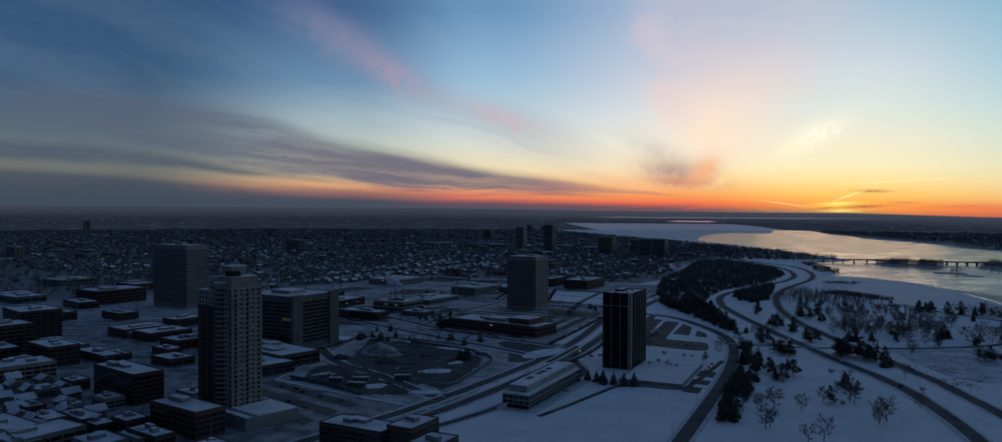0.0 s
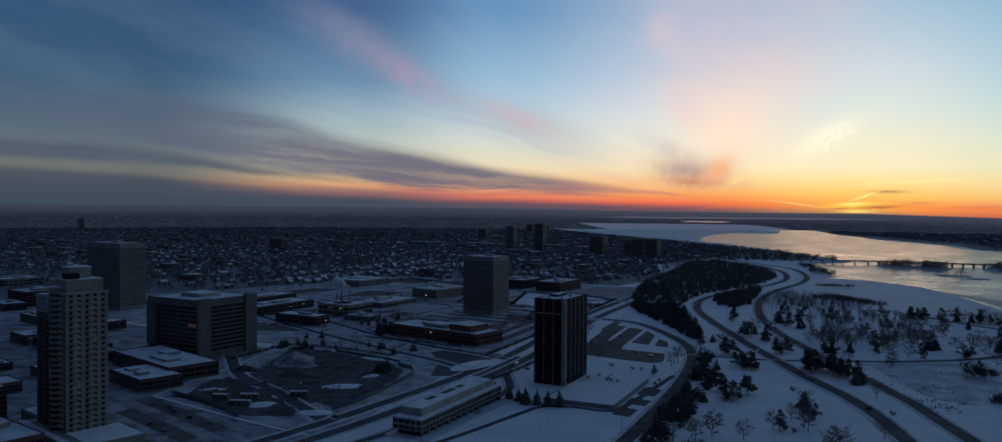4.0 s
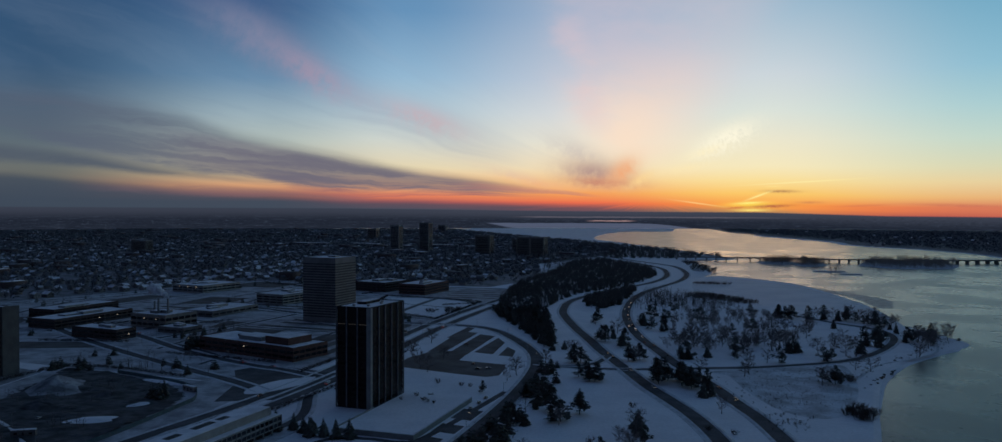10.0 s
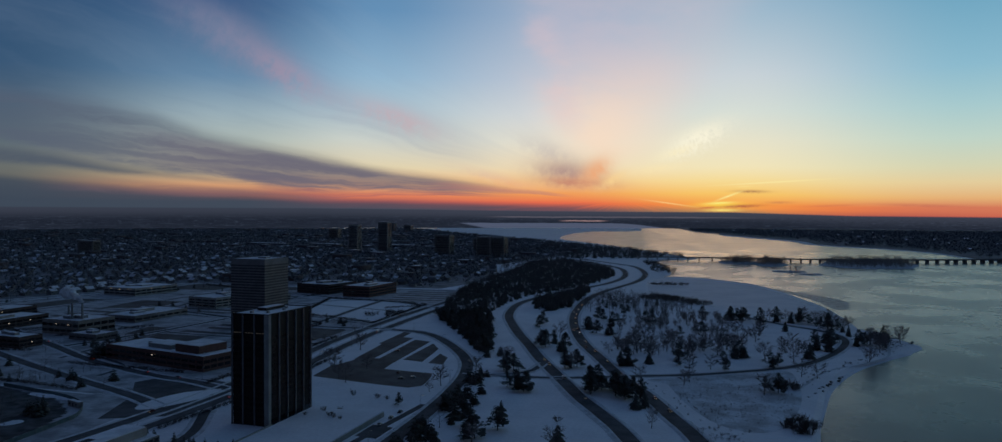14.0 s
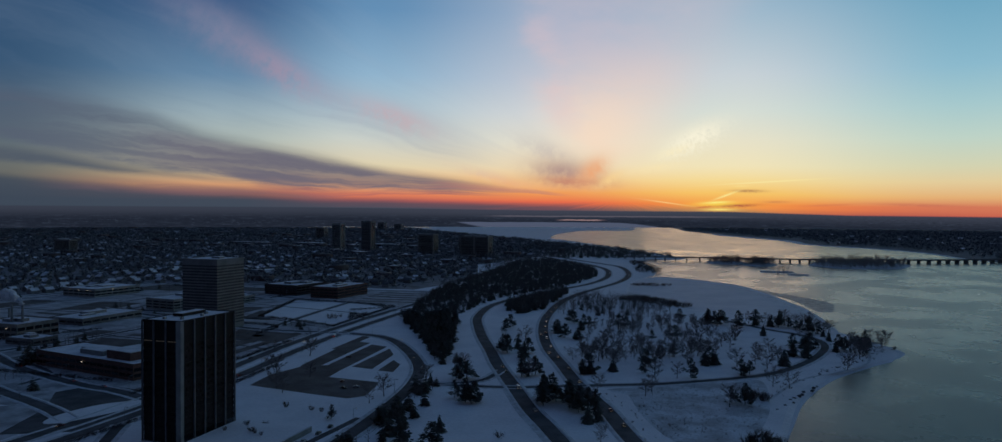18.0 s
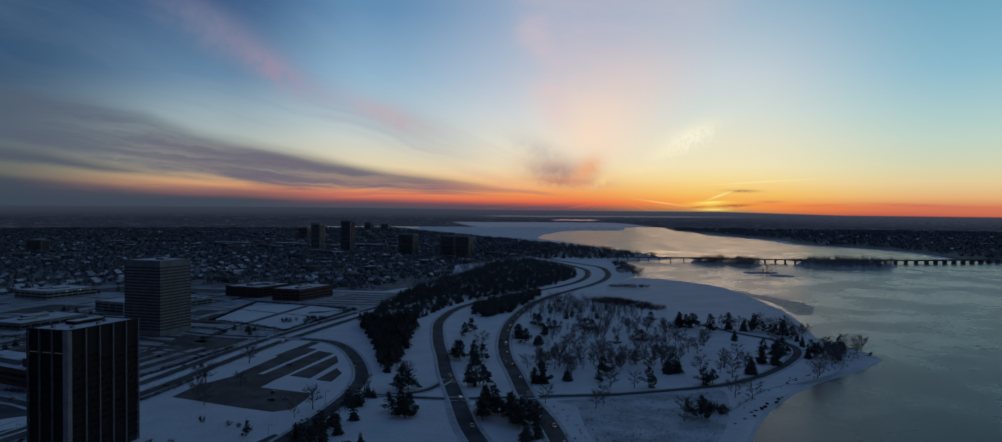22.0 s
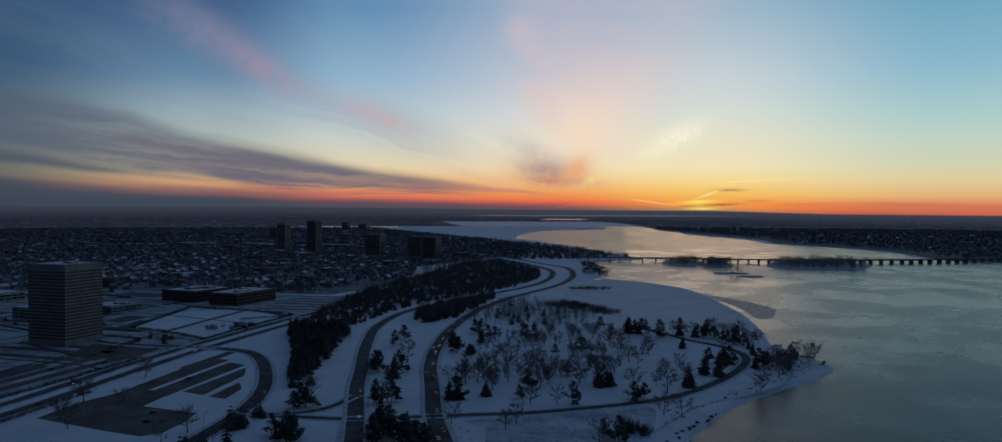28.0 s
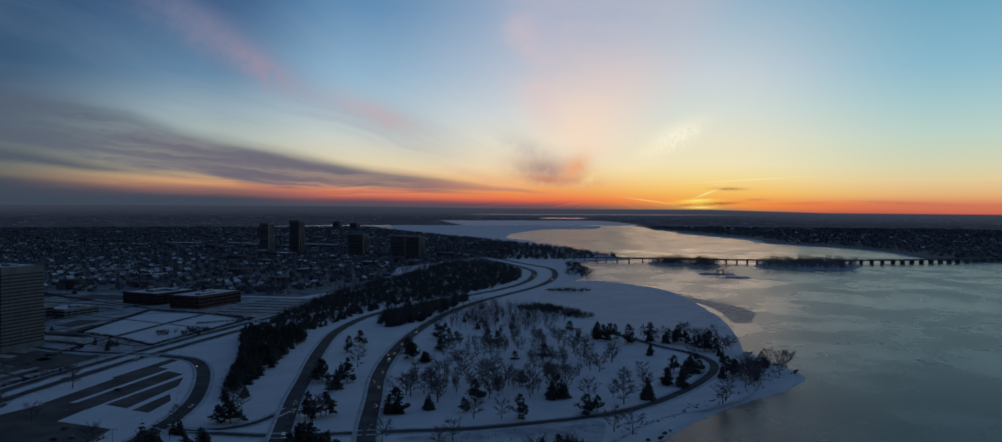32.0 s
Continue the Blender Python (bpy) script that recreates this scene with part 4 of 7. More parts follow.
def dark_tower():
    a, b, h = 23.6, 42.0, 60.6
    ob = empty("office_tower", pose(-159.8, 618.6, 0, 0, 0, -2.5), "tall dark glass office tower with pale vertical ribs", "building")
    part("wall", boxes((-a + 0.5, -0.5, 0.5, b - 0.5, 0, h)), M["dark"], ob)
    part("roof_edge", boxes((-a, 0, 0, 0.6, h - 0.4, h + 0.9), (-a, 0, b - 0.6, b, h - 0.4, h + 0.9), (-a, -a + 0.6, 0.6, b - 0.6, h - 0.4, h + 0.9), (-0.6, 0, 0.6, b - 0.6, h - 0.4, h + 0.9)), M["dark"], ob)
    part("roof_snow", boxes((-a + 0.6, -0.6, 0.6, b - 0.6, h, h + 0.5)), M["roofsnow"], ob)
    house = part("penthouse", boxes((-a + 5, -a + 11, 16, 34, h + 0.3, h + 2.0)), M["dark"], ob)
    part("penthouse_snow", boxes((-a + 5.3, -a + 10.7, 16.3, 33.7, h + 2.0, h + 2.25)), M["roofsnow"], house)
    for x, y in ((-6, 8), (-15, 6), (-9, 30), (-5, 22)):
        part("vent", boxes((x - 0.7, x + 0.7, y - 0.7, y + 0.7, h + 0.4, h + 1.7)), M["metal"], ob)
    part("corner_pier", boxes((-2.6, 0.35, -0.35, 2.0, 0, h + 0.5)), M["concrete"], ob, "pale concrete corner pier")
    for x in (-a, -a * 2 / 3 - 0.8, -a / 3 - 1.2):
        part("rib", boxes((x - 0.3, x + 0.3, -0.35, 0.5, 0, h + 0.6)), M["rib"], ob)
    for k in range(1, 6):
        y = 2 + (b - 2) * k / 5
        part("rib", boxes((-0.5, 0.35, y - 0.35, y + 0.35, 0, h + 0.6)), M["rib"], ob)
    for k in range(6):
        part("rib", boxes((-a - 0.35, -a + 0.5, b * k / 5 - 0.35, b * k / 5 + 0.35, 0, h + 0.6)), M["rib"], ob)
    fr = box_mesh("window", (-3.2, 3.2, -0.1, 0.1, 0, 1.9), M["bronze"])
    sd = box_mesh("window", (-0.1, 0.1, -3.5, 3.5, 0, 1.9), M["bronze"])
    glow = box_mesh("window", (-0.7, 0.7, -0.1, 0.1, 0, 0.5), M["dimwin"])
    for f in range(16):
        z = 4.6 + f * 3.05
        if f == 15:
            continue
        for x in (-5.5, -12.7, -20.1):
            part("window", fr, None, ob).location = (x, 0.48, z)
        for k in range(5):
            part("window", sd, None, ob).location = (-0.48, 2 + (b - 2) * (k + 0.5) / 5, z)
    for x in (-3.8, -5.6, -7.4, -11.0, -12.8, -14.6, -18.6, -20.4, -22.0):
        part("lit_window", glow, None, ob, "row of small lit windows").location = (x, 0.40, 50.6)
    for y in (6, 14, 22, 30, 38):
        part("lobby_glass", boxes((-0.6, -0.35, y - 3, y + 3, 0.2, 3.8)), M["glass"], ob)


dark_tower()
TERRACE = empty("terrace", pose(-109.5, 570, 0, 0, 0, 0), "raised snow-covered terrace with a concrete retaining wall", "terrace")
part("retaining_wall", boxes((-47, 0, 0, 0.6, -0.3, 2.9), (-0.6, 0, 0.6, 88, -0.3, 2.9), (-47, -46.4, 0.6, 46, -0.3, 2.9)), M["concrete"], TERRACE)
part("deck", boxes((-46.4, -0.6, 0.6, 88, -0.3, 2.2)), M["snow"], TERRACE, "flat snow on the terrace deck")
part("coping", boxes((-47.2, 0.2, -0.2, 0.8, 2.9, 3.1), (-0.8, 0.2, 0.8, 88, 2.9, 3.1)), M["bank"], TERRACE)


def low_block():
    a, b, h = 19, 97, 9.6
    ob = empty("office_block", pose(-186, 465, 0, 0, 0, -1.5), "long low grey concrete office block with snowy roof", "building")
    part("wall", boxes((-a, 0, 0, b, 3.2, h)), M["concrete"], ob)
    part("ground_floor", boxes((-a + 2.2, -2.2, 2.2, b - 2.2, -0.3, 3.2)), M["dark"], ob)
    for k in range(14):
        part("column", boxes((-0.9, -0.2, 1 + k * 7.3, 1.8 + k * 7.3, -0.3, 3.2)), M["concrete"], ob)
    part("roof_snow", boxes((-a + 0.5, -0.5, 0.5, b - 0.5, h, h + 0.35)), M["roofsnow"], ob)
    upper = part("upper_storey", boxes((-a + 1.0, -4.6, 7, b - 3, h + 0.35, h + 4.2)), M["precast"], ob, "set-back pale upper storey")
    part("upper_snow", boxes((-a + 1.5, -5.1, 7.5, b - 3.5, h + 4.2, h + 4.6)), M["roofsnow"], upper)
    for y, w in ((26, 9), (44, 14), (62, 7)):
        part("roof_well", boxes((-a + 4, -a + 8, y, y + w, h + 4.55, h + 4.75)), M["dark"], upper, "dark sunken roof light")
    me = box_mesh("window", (-0.06, 0.06, -1.55, 1.55, 0, 1.9), M["glass"])
    mf = box_mesh("window", (-1.5, 1.5, -0.06, 0.06, 0, 1.9), M["glass"])
    for f in (3.9, 7.0):
        for k in range(26):
            part("window", me, None, ob).location = (0, 2.2 + k * 3.7, f)
        for k in range(5):
            part("window", mf, None, ob).location = (-2.0 - k * 3.75, 0, f)
    for k in range(27):
        part("fin", boxes((-0.1, 0.35, 0.2 + k * 3.7, 0.5 + k * 3.7, 3.2, h)), M["concrete"], ob)
    part("steps", boxes((0.5, 6, 58, 64, -0.2, 0.4), (0.5, 4, 58, 64, 0.4, 0.9)), M["concrete"], ob)
    part("plinth", boxes((-a - 3, 7, -4, b + 2, -0.3, 0.5)), M["bank"], ob, "snowy plinth round the block")


low_block()
building("office_tower", "square grey stone-clad office tower with fine window bands", (-364, 930, 0), 41, 39, -4, 67.6, "grid", 21, (9, 8), glass="greyglass", window=0.5, fill=0.93, base=4.5, cap=4.5, units=1)
building("office_tower", "broad grey office tower with fine window bands beyond the roofs", (-776, 757, 0), 68, 34, -7, 80, "grid", 24, (6, 3), glass="greyglass", window=0.5, fill=0.95, base=4.5, cap=5, units=1)


def residential_tower():
    a, b, h = 37.0, 21.0, 84.0
    ob = empty("apartment_tower", pose(-343, 370, 0, 0, 0, -16), "tall apartment tower of brick and pale precast with balconies", "building")
    mid = -18.5
    part("wall", boxes((mid, 0, 0, b, -0.4, 80)), M["tan"], ob)
    part("brick_wing", boxes((-a - 1.5, mid, -0.6, b - 1, -0.4, 68)), M["brickdark"], ob, "dark brick wing")
    part("wing_crown", boxes((-a - 1.7, mid, -0.8, b - 0.8, 68, 77)), M["precast"], ob, "pale top storeys of the wing")
    part("upper_wing", boxes((-a + 7, mid, 2.5, b - 3, 77, 85.5)), M["precast"], ob, "pale set-back top storeys")
    part("upper_block", boxes((mid, -2.4, 1.2, b - 1.2, 80, 86.5)), M["tan"], ob)
    part("roof_snow", boxes((mid + 0.4, -2.8, 1.6, b - 1.6, 86.5, 86.9)), M["roofsnow"], ob)
    part("roof_snow", boxes((-a - 1.2, -a + 6.8, -0.2, b - 1.2, 77, 77.4)), M["roofsnow"], ob)
    part("roof_snow", boxes((-a + 7.4, mid - 0.3, 2.9, b - 3.4, 85.5, 85.9)), M["roofsnow"], ob)
    part("cornice", boxes((mid - 0.2, 0.5, -0.5, 0.2, 79.2, 80.5), (0.0, 0.5, 0.2, b + 0.5, 79.2, 80.5)), M["precast"], ob)
    part("cornice", boxes((-a - 2.0, mid - 0.2, -1.2, -0.6, 76.2, 77.3), (-a - 2.2, -a - 1.6, -0.6, b - 0.6, 76.2, 77.3)), M["precast"], ob)
    house = part("penthouse", boxes((-21, -11, 6, 17, 86.5, 92.5)), M["concrete"], ob)
    part("penthouse_cap", boxes((-21.3, -10.7, 5.7, 17.3, 92.5, 92.9)), M["roofsnow"], house)
    part("dark_screen", boxes((-10.5, -3, 2.0, 8, 86.6, 90)), M["dark"], ob)
    part("mast", boxes((-27.1, -26.8, 9.8, 10.1, 85.5, 93)), M["metal"], ob)
    # rounded bay with a deck on every floor
    bx, br = -13.0, 4.6
    for name, r, z0, z1, mat in (("bay", br, -0.4, 82.5, "tan"), ("bay_cap", br + 0.3, 82.5, 83.2, "roofsnow")):
        bm = bmesh.new()
        bmesh.ops.create_cone(bm, cap_ends=True, segments=20, radius1=r, radius2=r, depth=z1 - z0, matrix=Matrix.Translation((bx, 1.6, (z0 + z1) / 2)))
        part(name, bm, M[mat], ob)
    bm = bmesh.new()
    bmesh.ops.create_cone(bm, cap_ends=True, segments=20, radius1=br + 0.12, radius2=br + 0.12, depth=1.5, matrix=Matrix.Translation((bx, 1.6, 0)))
    glass_ring = bpy.data.meshes.new("bay_window")
    bm.to_mesh(glass_ring)
    bm.free()
    glass_ring.materials.append(M["glass"])
    wf = box_mesh("window", (-0.85, 0.85, -0.07, 0.07, 0, 1.6), M["glass"])
    ws = box_mesh("window", (-0.07, 0.07, -0.9, 0.9, 0, 1.6), M["glass"])
    wl = box_mesh("window", (-0.07, 0.07, -0.9, 0.9, 0, 1.6), M["warmwin"])
    slab = box_mesh("balcony", (-2.0, 2.0, -1.4, 0, -0.18, 1.0), M["precast"])
    dark_slab = box_mesh("balcony", (-1.8, 1.8, -1.3, 0, -0.18, 1.0), M["brick"])
    side = box_mesh("balcony", (0, 1.3, -1.7, 1.7, -0.18, 1.0), M["precast"])
    for f in range(26):
        z = 4.4 + f * 2.93
        for x in (-2.2, -6.6):
            part("window", wf, None, ob).location = (x, 0, z)
        for y in (2.6, 6.6, 10.6, 14.6, 18.6):
            part("window", wl if (f, y) in ((9, 6.6), (17, 14.6)) else ws, None, ob).location = (0, y, z)
        part("bay_window", glass_ring, None, ob).location = (0, 0, z + 0.8)
        if f < 25:
            for x in (-20.6, -24.2, -27.8, -31.4, -35.0):
                part("window", wf, None, ob).location = (x, -0.6 if f < 22 else -0.8, z)
            part("balcony", slab, None, ob).location = (-4.4, 0, z - 0.2)
            if f < 21:
                part("balcony", dark_slab, None, ob).location = (-26.0, -0.6, z - 0.2)
                part("balcony", dark_slab, None, ob).location = (-33.2, -0.6, z - 0.2)
            for y in (4.6, 12.6):
                part("balcony", side, None, ob).location = (0, y, z - 0.2)
    for x in (-28.2, -24.6, -21.0):
        for z in (78.2, 81.6):
            part("window", wf, None, ob).location = (x, 2.5, z)
    part("podium", boxes((-a - 6, 30, -9, b + 6, -0.4, 7.5)), M["concrete"], ob)
    part("podium_snow", boxes((-a - 5.5, 29.5, -8.5, -5.2, 7.5, 7.9), (0.6, 29.5, -0.6, b + 5.5, 7.5, 7.9)), M["roofsnow"], ob)


residential_tower()


def banded_office():
    a, b, h = 66.0, 59.0, 48.0
    ob = empty("office_building", pose(-459, 572, 0, 0, 0, -6), "broad concrete office building with dark ribbon windows", "building")
    part("wall", boxes((-a, 0, 0, b, -0.4, h)), M["stone"], ob)
    part("corner_cut", boxes((-a + 3, -a + 14, -3.2, 0, 10, h - 4)), M["stone"], ob)
    part("pier", boxes((-1.5, 1.6, -1.4, 11, -0.4, h + 1.8)), M["stone"], ob, "solid weathered concrete pier")
    part("pier", boxes((-1.5, 1.6, 47, b + 0.5, -0.4, h + 1.8)), M["stone"], ob, "solid weathered concrete pier")
    part("parapet", boxes((-a, -1.5, 0, 0.5, h, h + 1.0), (-a, -1.5, b - 0.5, b, h, h + 1), (-a, -a + 0.5, 0.5, b - 0.5, h, h + 1), (-0.5, 0, 11, 47, h, h + 1)), M["stone"], ob)
    part("roof_snow", boxes((-a + 0.5, -1.5, 0.5, b - 0.5, h, h + 0.5)), M["roofsnow"], ob)
    unit = part("rooftop_unit", boxes((-46, -22, 18, 40, h + 0.4, h + 3.4)), M["metal"], ob)
    part("unit_snow", boxes((-45.5, -22.5, 18.5, 39.5, h + 3.4, h + 3.7)), M["roofsnow"], unit)
    mf = box_mesh("window", (-5.6, 5.6, -0.1, 0.1, 0, 1.9), M["glass"])
    ms = box_mesh("window", (-0.1, 0.1, -5.6, 5.6, 0, 1.9), M["glass"])
    lit = box_mesh("window", (-5.6, 5.6, -0.1, 0.1, 0, 1.9), M["warmwin"])
    for f in range(11):
        z = 6.0 + f * 3.5
        for k in range(5):
            part("window", lit if (f == 6 and k == 0) else mf, None, ob).location = (-7.6 - k * 11.9, 0, z)
        for k in range(3):
            part("window", ms, None, ob).location = (0, 17.2 + k * 11.8, z)
        for k in range(3):
            part("sill", boxes((-0.1, 0.7, 11.4 + k * 11.8, 23 + k * 11.8, z - 0.7, z - 0.2)), M["stone"], ob)


banded_office()
for spec in [
    ("podium_building", "two-storey brick podium with a snowy flat roof", (-416, 503, 0), 96, 38, -17, 10, "brickdark", 2, (10, 4)),
    ("podium_building", "low brick annex with a snowy flat roof", (-409, 472, 0), 52, 30, -18, 8, "brickdark", 2, (5, 3)),
    ("brick_block", "six-storey dark brick block with a snowy roof", (-424, 368, 0), 56, 21, -15, 20, "brickdark", 6, (12, 5)),
    ("brick_block", "stepped brick apartment block with snow on its terraces", (-330, 328, 0), 46, 19, -12, 15, "brick", 4, (10, 4)),
    ("warehouse", "long low building with a white snowy roof", (-387, 262, 0), 24, 40, -6, 9, "siding", 2, (3, 6)),
    ("warehouse", "small flat-roofed shop under snow", (-292, 300, 0), 22, 16, -14, 6, "brickdark", 1, (4, 3)),
    ("warehouse", "flat-roofed shop with pale walls under snow", (-350, 280, 0), 26, 18, -14, 7, "siding", 2, (5, 3)),
    ("shop", "low flat-roofed shop with a long white roof", (-395, 268, 0), 62, 24, -10, 8, "brickdark", 2, (6, 3)),
    ("shop", "low brick terrace with snowy flat roofs", (-400, 312, 0), 30, 14, -12, 7, "brick", 2, (4, 2)),
    ("shop", "small brick house with a flat snowy roof", (-372, 318, 0), 18, 14, -14, 8, "brickdark", 2, (3, 2)),
    ("shop", "small pale house with a flat snowy roof", (-430, 352, 0), 18, 13, -14, 7, "siding", 2, (3, 2)),
    ("shop", "dark brick terrace with a stepped snowy roof", (-330, 300, 0), 28, 12, -12, 9, "brickdark", 2, (4, 2)),
    ("shop", "small pale house with a flat snowy roof", (-496, 354, 0), 20, 14, -14, 6, "siding", 2, (3, 2)),
    ("shop", "low brick shop with a flat snowy roof", (-496, 379, 0), 18, 13, -14, 7, "brick", 2, (3, 2)),
    ("shop", "low dark brick shop with a snowy roof", (-590, 405, 0), 24, 16, -14, 9, "brickdark", 2, (4, 2)),
    ("shop", "small pale house with a flat snowy roof", (-641, 555, 0), 34, 14, -14, 6, "siding", 2, (5, 2)),
    ("shop", "low brick shop with a flat snowy roof", (-538, 503, 0), 26, 14, -14, 6, "brick", 2, (4, 2)),
    ("shop", "low dark brick shop with a snowy roof", (-561, 472, 0), 30, 12, -14, 5, "brickdark", 2, (5, 2)),
    ("shop", "small pale house with a flat snowy roof", (-395, 389, 0), 20, 12, -14, 6, "siding", 2, (3, 2)),
    ("shop", "low brick shop with a flat snowy roof", (-418, 303, 0), 26, 14, -14, 7, "brick", 2, (4, 2)),
    ("shop", "low dark brick shop with a snowy roof", (-386, 310, 0), 20, 12, -14, 6, "brickdark", 2, (3, 2)),
    ("shop", "small pale house with a flat snowy roof", (-340, 298, 0), 22, 12, -14, 7, "siding", 2, (3, 2)),
    ("shop", "low brick shop with a flat snowy roof", (-459, 320, 0), 16, 12, -14, 6, "brick", 2, (2, 2)),
    ("shop", "low dark brick shop with a snowy roof", (-385, 261, 0), 30, 16, -14, 8, "brickdark", 2, (5, 2)),
    ("shop", "small pale house with a flat snowy roof", (-441, 334, 0), 14, 11, -14, 6, "siding", 2, (2, 2)),
    ("shop", "low brick shop with a flat snowy roof", (-523, 538, 0), 22, 14, -14, 6, "brick", 2, (3, 2)),
    ("shop", "long low workshop with a white roof", (-628, 478, 0), 66, 18, -14, 6, "siding", 1, (6, 2)),
    ("shop", "long low workshop with a white roof", (-560, 458, 0), 54, 16, -14, 6, "brickdark", 1, (5, 2)),
    ("shop", "flat brick garage with a snowy roof", (-500, 470, 0), 30, 22, -14, 6, "brickdark", 1, (3, 2)),
    ("shop", "flat brick garage with a snowy roof", (-486, 420, 0), 26, 20, -14, 7, "brick", 2, (3, 2)),
    ("shop", "low corner building with a snowy roof", (-640, 412, 0), 40, 26, -16, 12, "brickdark", 3, (5, 3)),
    ("brick_block", "dark seven-storey brick block with a plant room", (-668, 440, 0), 32, 30, -14, 26, "brickdark", 7, (4, 4)),
    ("warehouse", "wide low depot with a white roof beside the cutting", (-890, 690, 0), 52, 26, -18, 8, "brickdark", 1, (5, 2)),
    ("warehouse", "wide low depot with a white roof", (-965, 770, 0), 60, 30, -18, 9, "siding", 1, (5, 2)),
    ("warehouse", "wide low depot with a white roof", (-1060, 715, 0), 44, 40, -12, 8, "brickdark", 1, (4, 3)),
    ("warehouse", "low brick store with a snowy roof", (-1010, 880, 0), 50, 36, -10, 10, "brick", 2, (4, 3)),
    ("warehouse", "low brick store with a snowy roof", (-760, 640, 0), 40, 24, -14, 8, "brickdark", 2, (4, 2)),
    ("warehouse", "low brick store with a snowy roof", (-820, 600, 0), 46, 30, -14, 9, "brickdark", 2, (4, 2)),
    ("apartment_block", "dark ten-storey slab among low roofs", (-726, 500, 0), 50, 38, -18, 28, "brickdark", 9, (8, 6)),
    ("brick_block", "dark brick block with a rooftop plant room", (-586, 428, 0), 45, 24, -15, 16, "brickdark", 4, (8, 4)),
    ("brick_block", "tan low-rise block with regular windows", (-562, 372, 0), 30, 38, -18, 12, "tan", 3, (5, 7)),
    ("warehouse", "low brick workshop with a white roof", (-652, 556, 0), 34, 46, -14, 8, "brick", 2, (5, 6)),
    ("warehouse", "low brick workshop with a white roof", (-611, 550, 0), 34, 44, -14, 8, "brick", 2, (5, 6)),
    ("warehouse", "low brick workshop with a white roof", (-555, 531, 0), 30, 33, -12, 8, "brick", 2, (4, 5)),
    ("warehouse", "low brick workshop beside the railway yard", (-662, 630, 0), 24, 37, -10, 8, "brickdark", 2, (4, 5)),
    ("office_building", "wide dark low-rise office under snow", (-905, 729, 0), 50, 70, -10, 18, "brickdark", 4, (7, 9)),
    ("warehouse", "flat warehouse with a snowy roof", (-1169, 870, 0), 48, 60, -8, 11, "siding", 2, (6, 8)),
    ("warehouse", "flat warehouse with a snowy roof", (-1010, 690, 0), 60, 40, -12, 9, "siding", 1, (6, 4)),
    ("brick_block", "dark brick building with a stepped snowy roof", (-224, 350, 0), 42, 20, -5, 11, "brickdark", 3, (8, 4)),
    ("brick_block", "small dark brick wing with a snowy roof", (-207, 353, 0), 16, 26, -5, 14, "brickdark", 4, (3, 5)),
    ("brick_block", "low dark brick wing with a snowy roof", (-189, 346, 0), 17, 22, -5, 9, "brickdark", 2, (3, 4)),
    ("office_block", "long two-storey office with a snowy roof", (-669, 858, 0), 37, 89, -1, 9, "brickdark", 2, (5, 12)),
    ("office_block", "long two-storey office with a snowy roof", (-604, 800, 0), 37, 97, -3, 9, "brickdark", 2, (5, 13)),
    ("office_block", "low brick office with a snowy roof", (-495, 767, 0), 58, 22, -5, 9, "brickdark", 2, (8, 3)),
    ("heating_plant", "squat brick heating plant with lit windows", (-501, 836, 0), 48, 41, -6, 13, "tan", 2, (6, 5)),
    ("office_block", "long low laboratory with a row of lit windows", (-689, 1124, 0), 60, 71, -8, 10, "precast", 2, (6, 8)),
    ("warehouse", "small flat store under snow", (-463, 817, 0), 33, 24, -5, 5, "siding", 1, (4, 3)),
    ("warehouse", "wide flat store under snow", (-513, 922, 0), 42, 76, -4, 6, "siding", 1, (4, 7)),
    ("office_block", "three-storey office with pale floor bands", (-504, 1044, 0), 45, 70, -10, 12, "precast", 3, (4, 7)),
    ("brick_block", "low red-brown brick laboratory with a snowy roof", (-286, 731, 0), 112, 38, -13, 10.5, "brick", 2, (14, 6)),
    ("office_block", "three-storey dark office behind the snowy field", (-452, 1222, 0), 56, 62, -10, 13, "brickdark", 3, (7, 7)),
    ("office_block", "three-storey dark brick office with pale roof edges", (-383, 1206, 0), 42, 72, -6, 14, "brick", 3, (6, 9)),
    ("warehouse", "flat pale building beside the tower", (-474, 1108, 0), 36, 42, -8, 8, "precast", 2, (4, 5)),
    ("warehouse", "long white-roofed hall far across the town", (-1250, 2400, 0), 140, 40, -4, 10, "siding", 1, (1, 1)),
    ("warehouse", "long white-roofed hall far across the town", (-1090, 2440, 0), 110, 46, -6, 9, "siding", 1, (1, 1)),
    ("warehouse", "long white-roofed hall beside the far towers", (-830, 2420, 0), 120, 44, -6, 10, "siding", 1, (1, 1)),
    ("warehouse", "long white-roofed hall beside the far towers", (-700, 2380, 0), 90, 40, -6, 9, "siding", 1, (1, 1)),
    ("apartment_tower", "grey tower in a distant cluster", (-1560, 3930, 0), 36, 30, -4, 44, "precast", 14, (1, 1)),
    ("apartment_tower", "grey tower in a distant cluster", (-1480, 3960, 0), 40, 30, -4, 36, "precast", 12, (1, 1)),
    ("apartment_tower", "pale slab of flats across the far town", (-3420, 2690, 0), 60, 24, -30, 66, "precast", 20, (2, 1)),
    ("apartment_tower", "dark slab of flats far beyond the town", (-606, 2132, 0), 44, 26, -8, 52, "tan", 20, (1, 1)),
    ("apartment_tower", "broad dark slab of flats far beyond the town", (-449, 2088, 0), 75, 26, -8, 50, "tan", 19, (2, 1)),
    ("apartment_tower", "tall dark slender tower far beyond the town", (-802, 2184, 0), 28, 26, -4, 82, "grid", 30, (1, 1)),
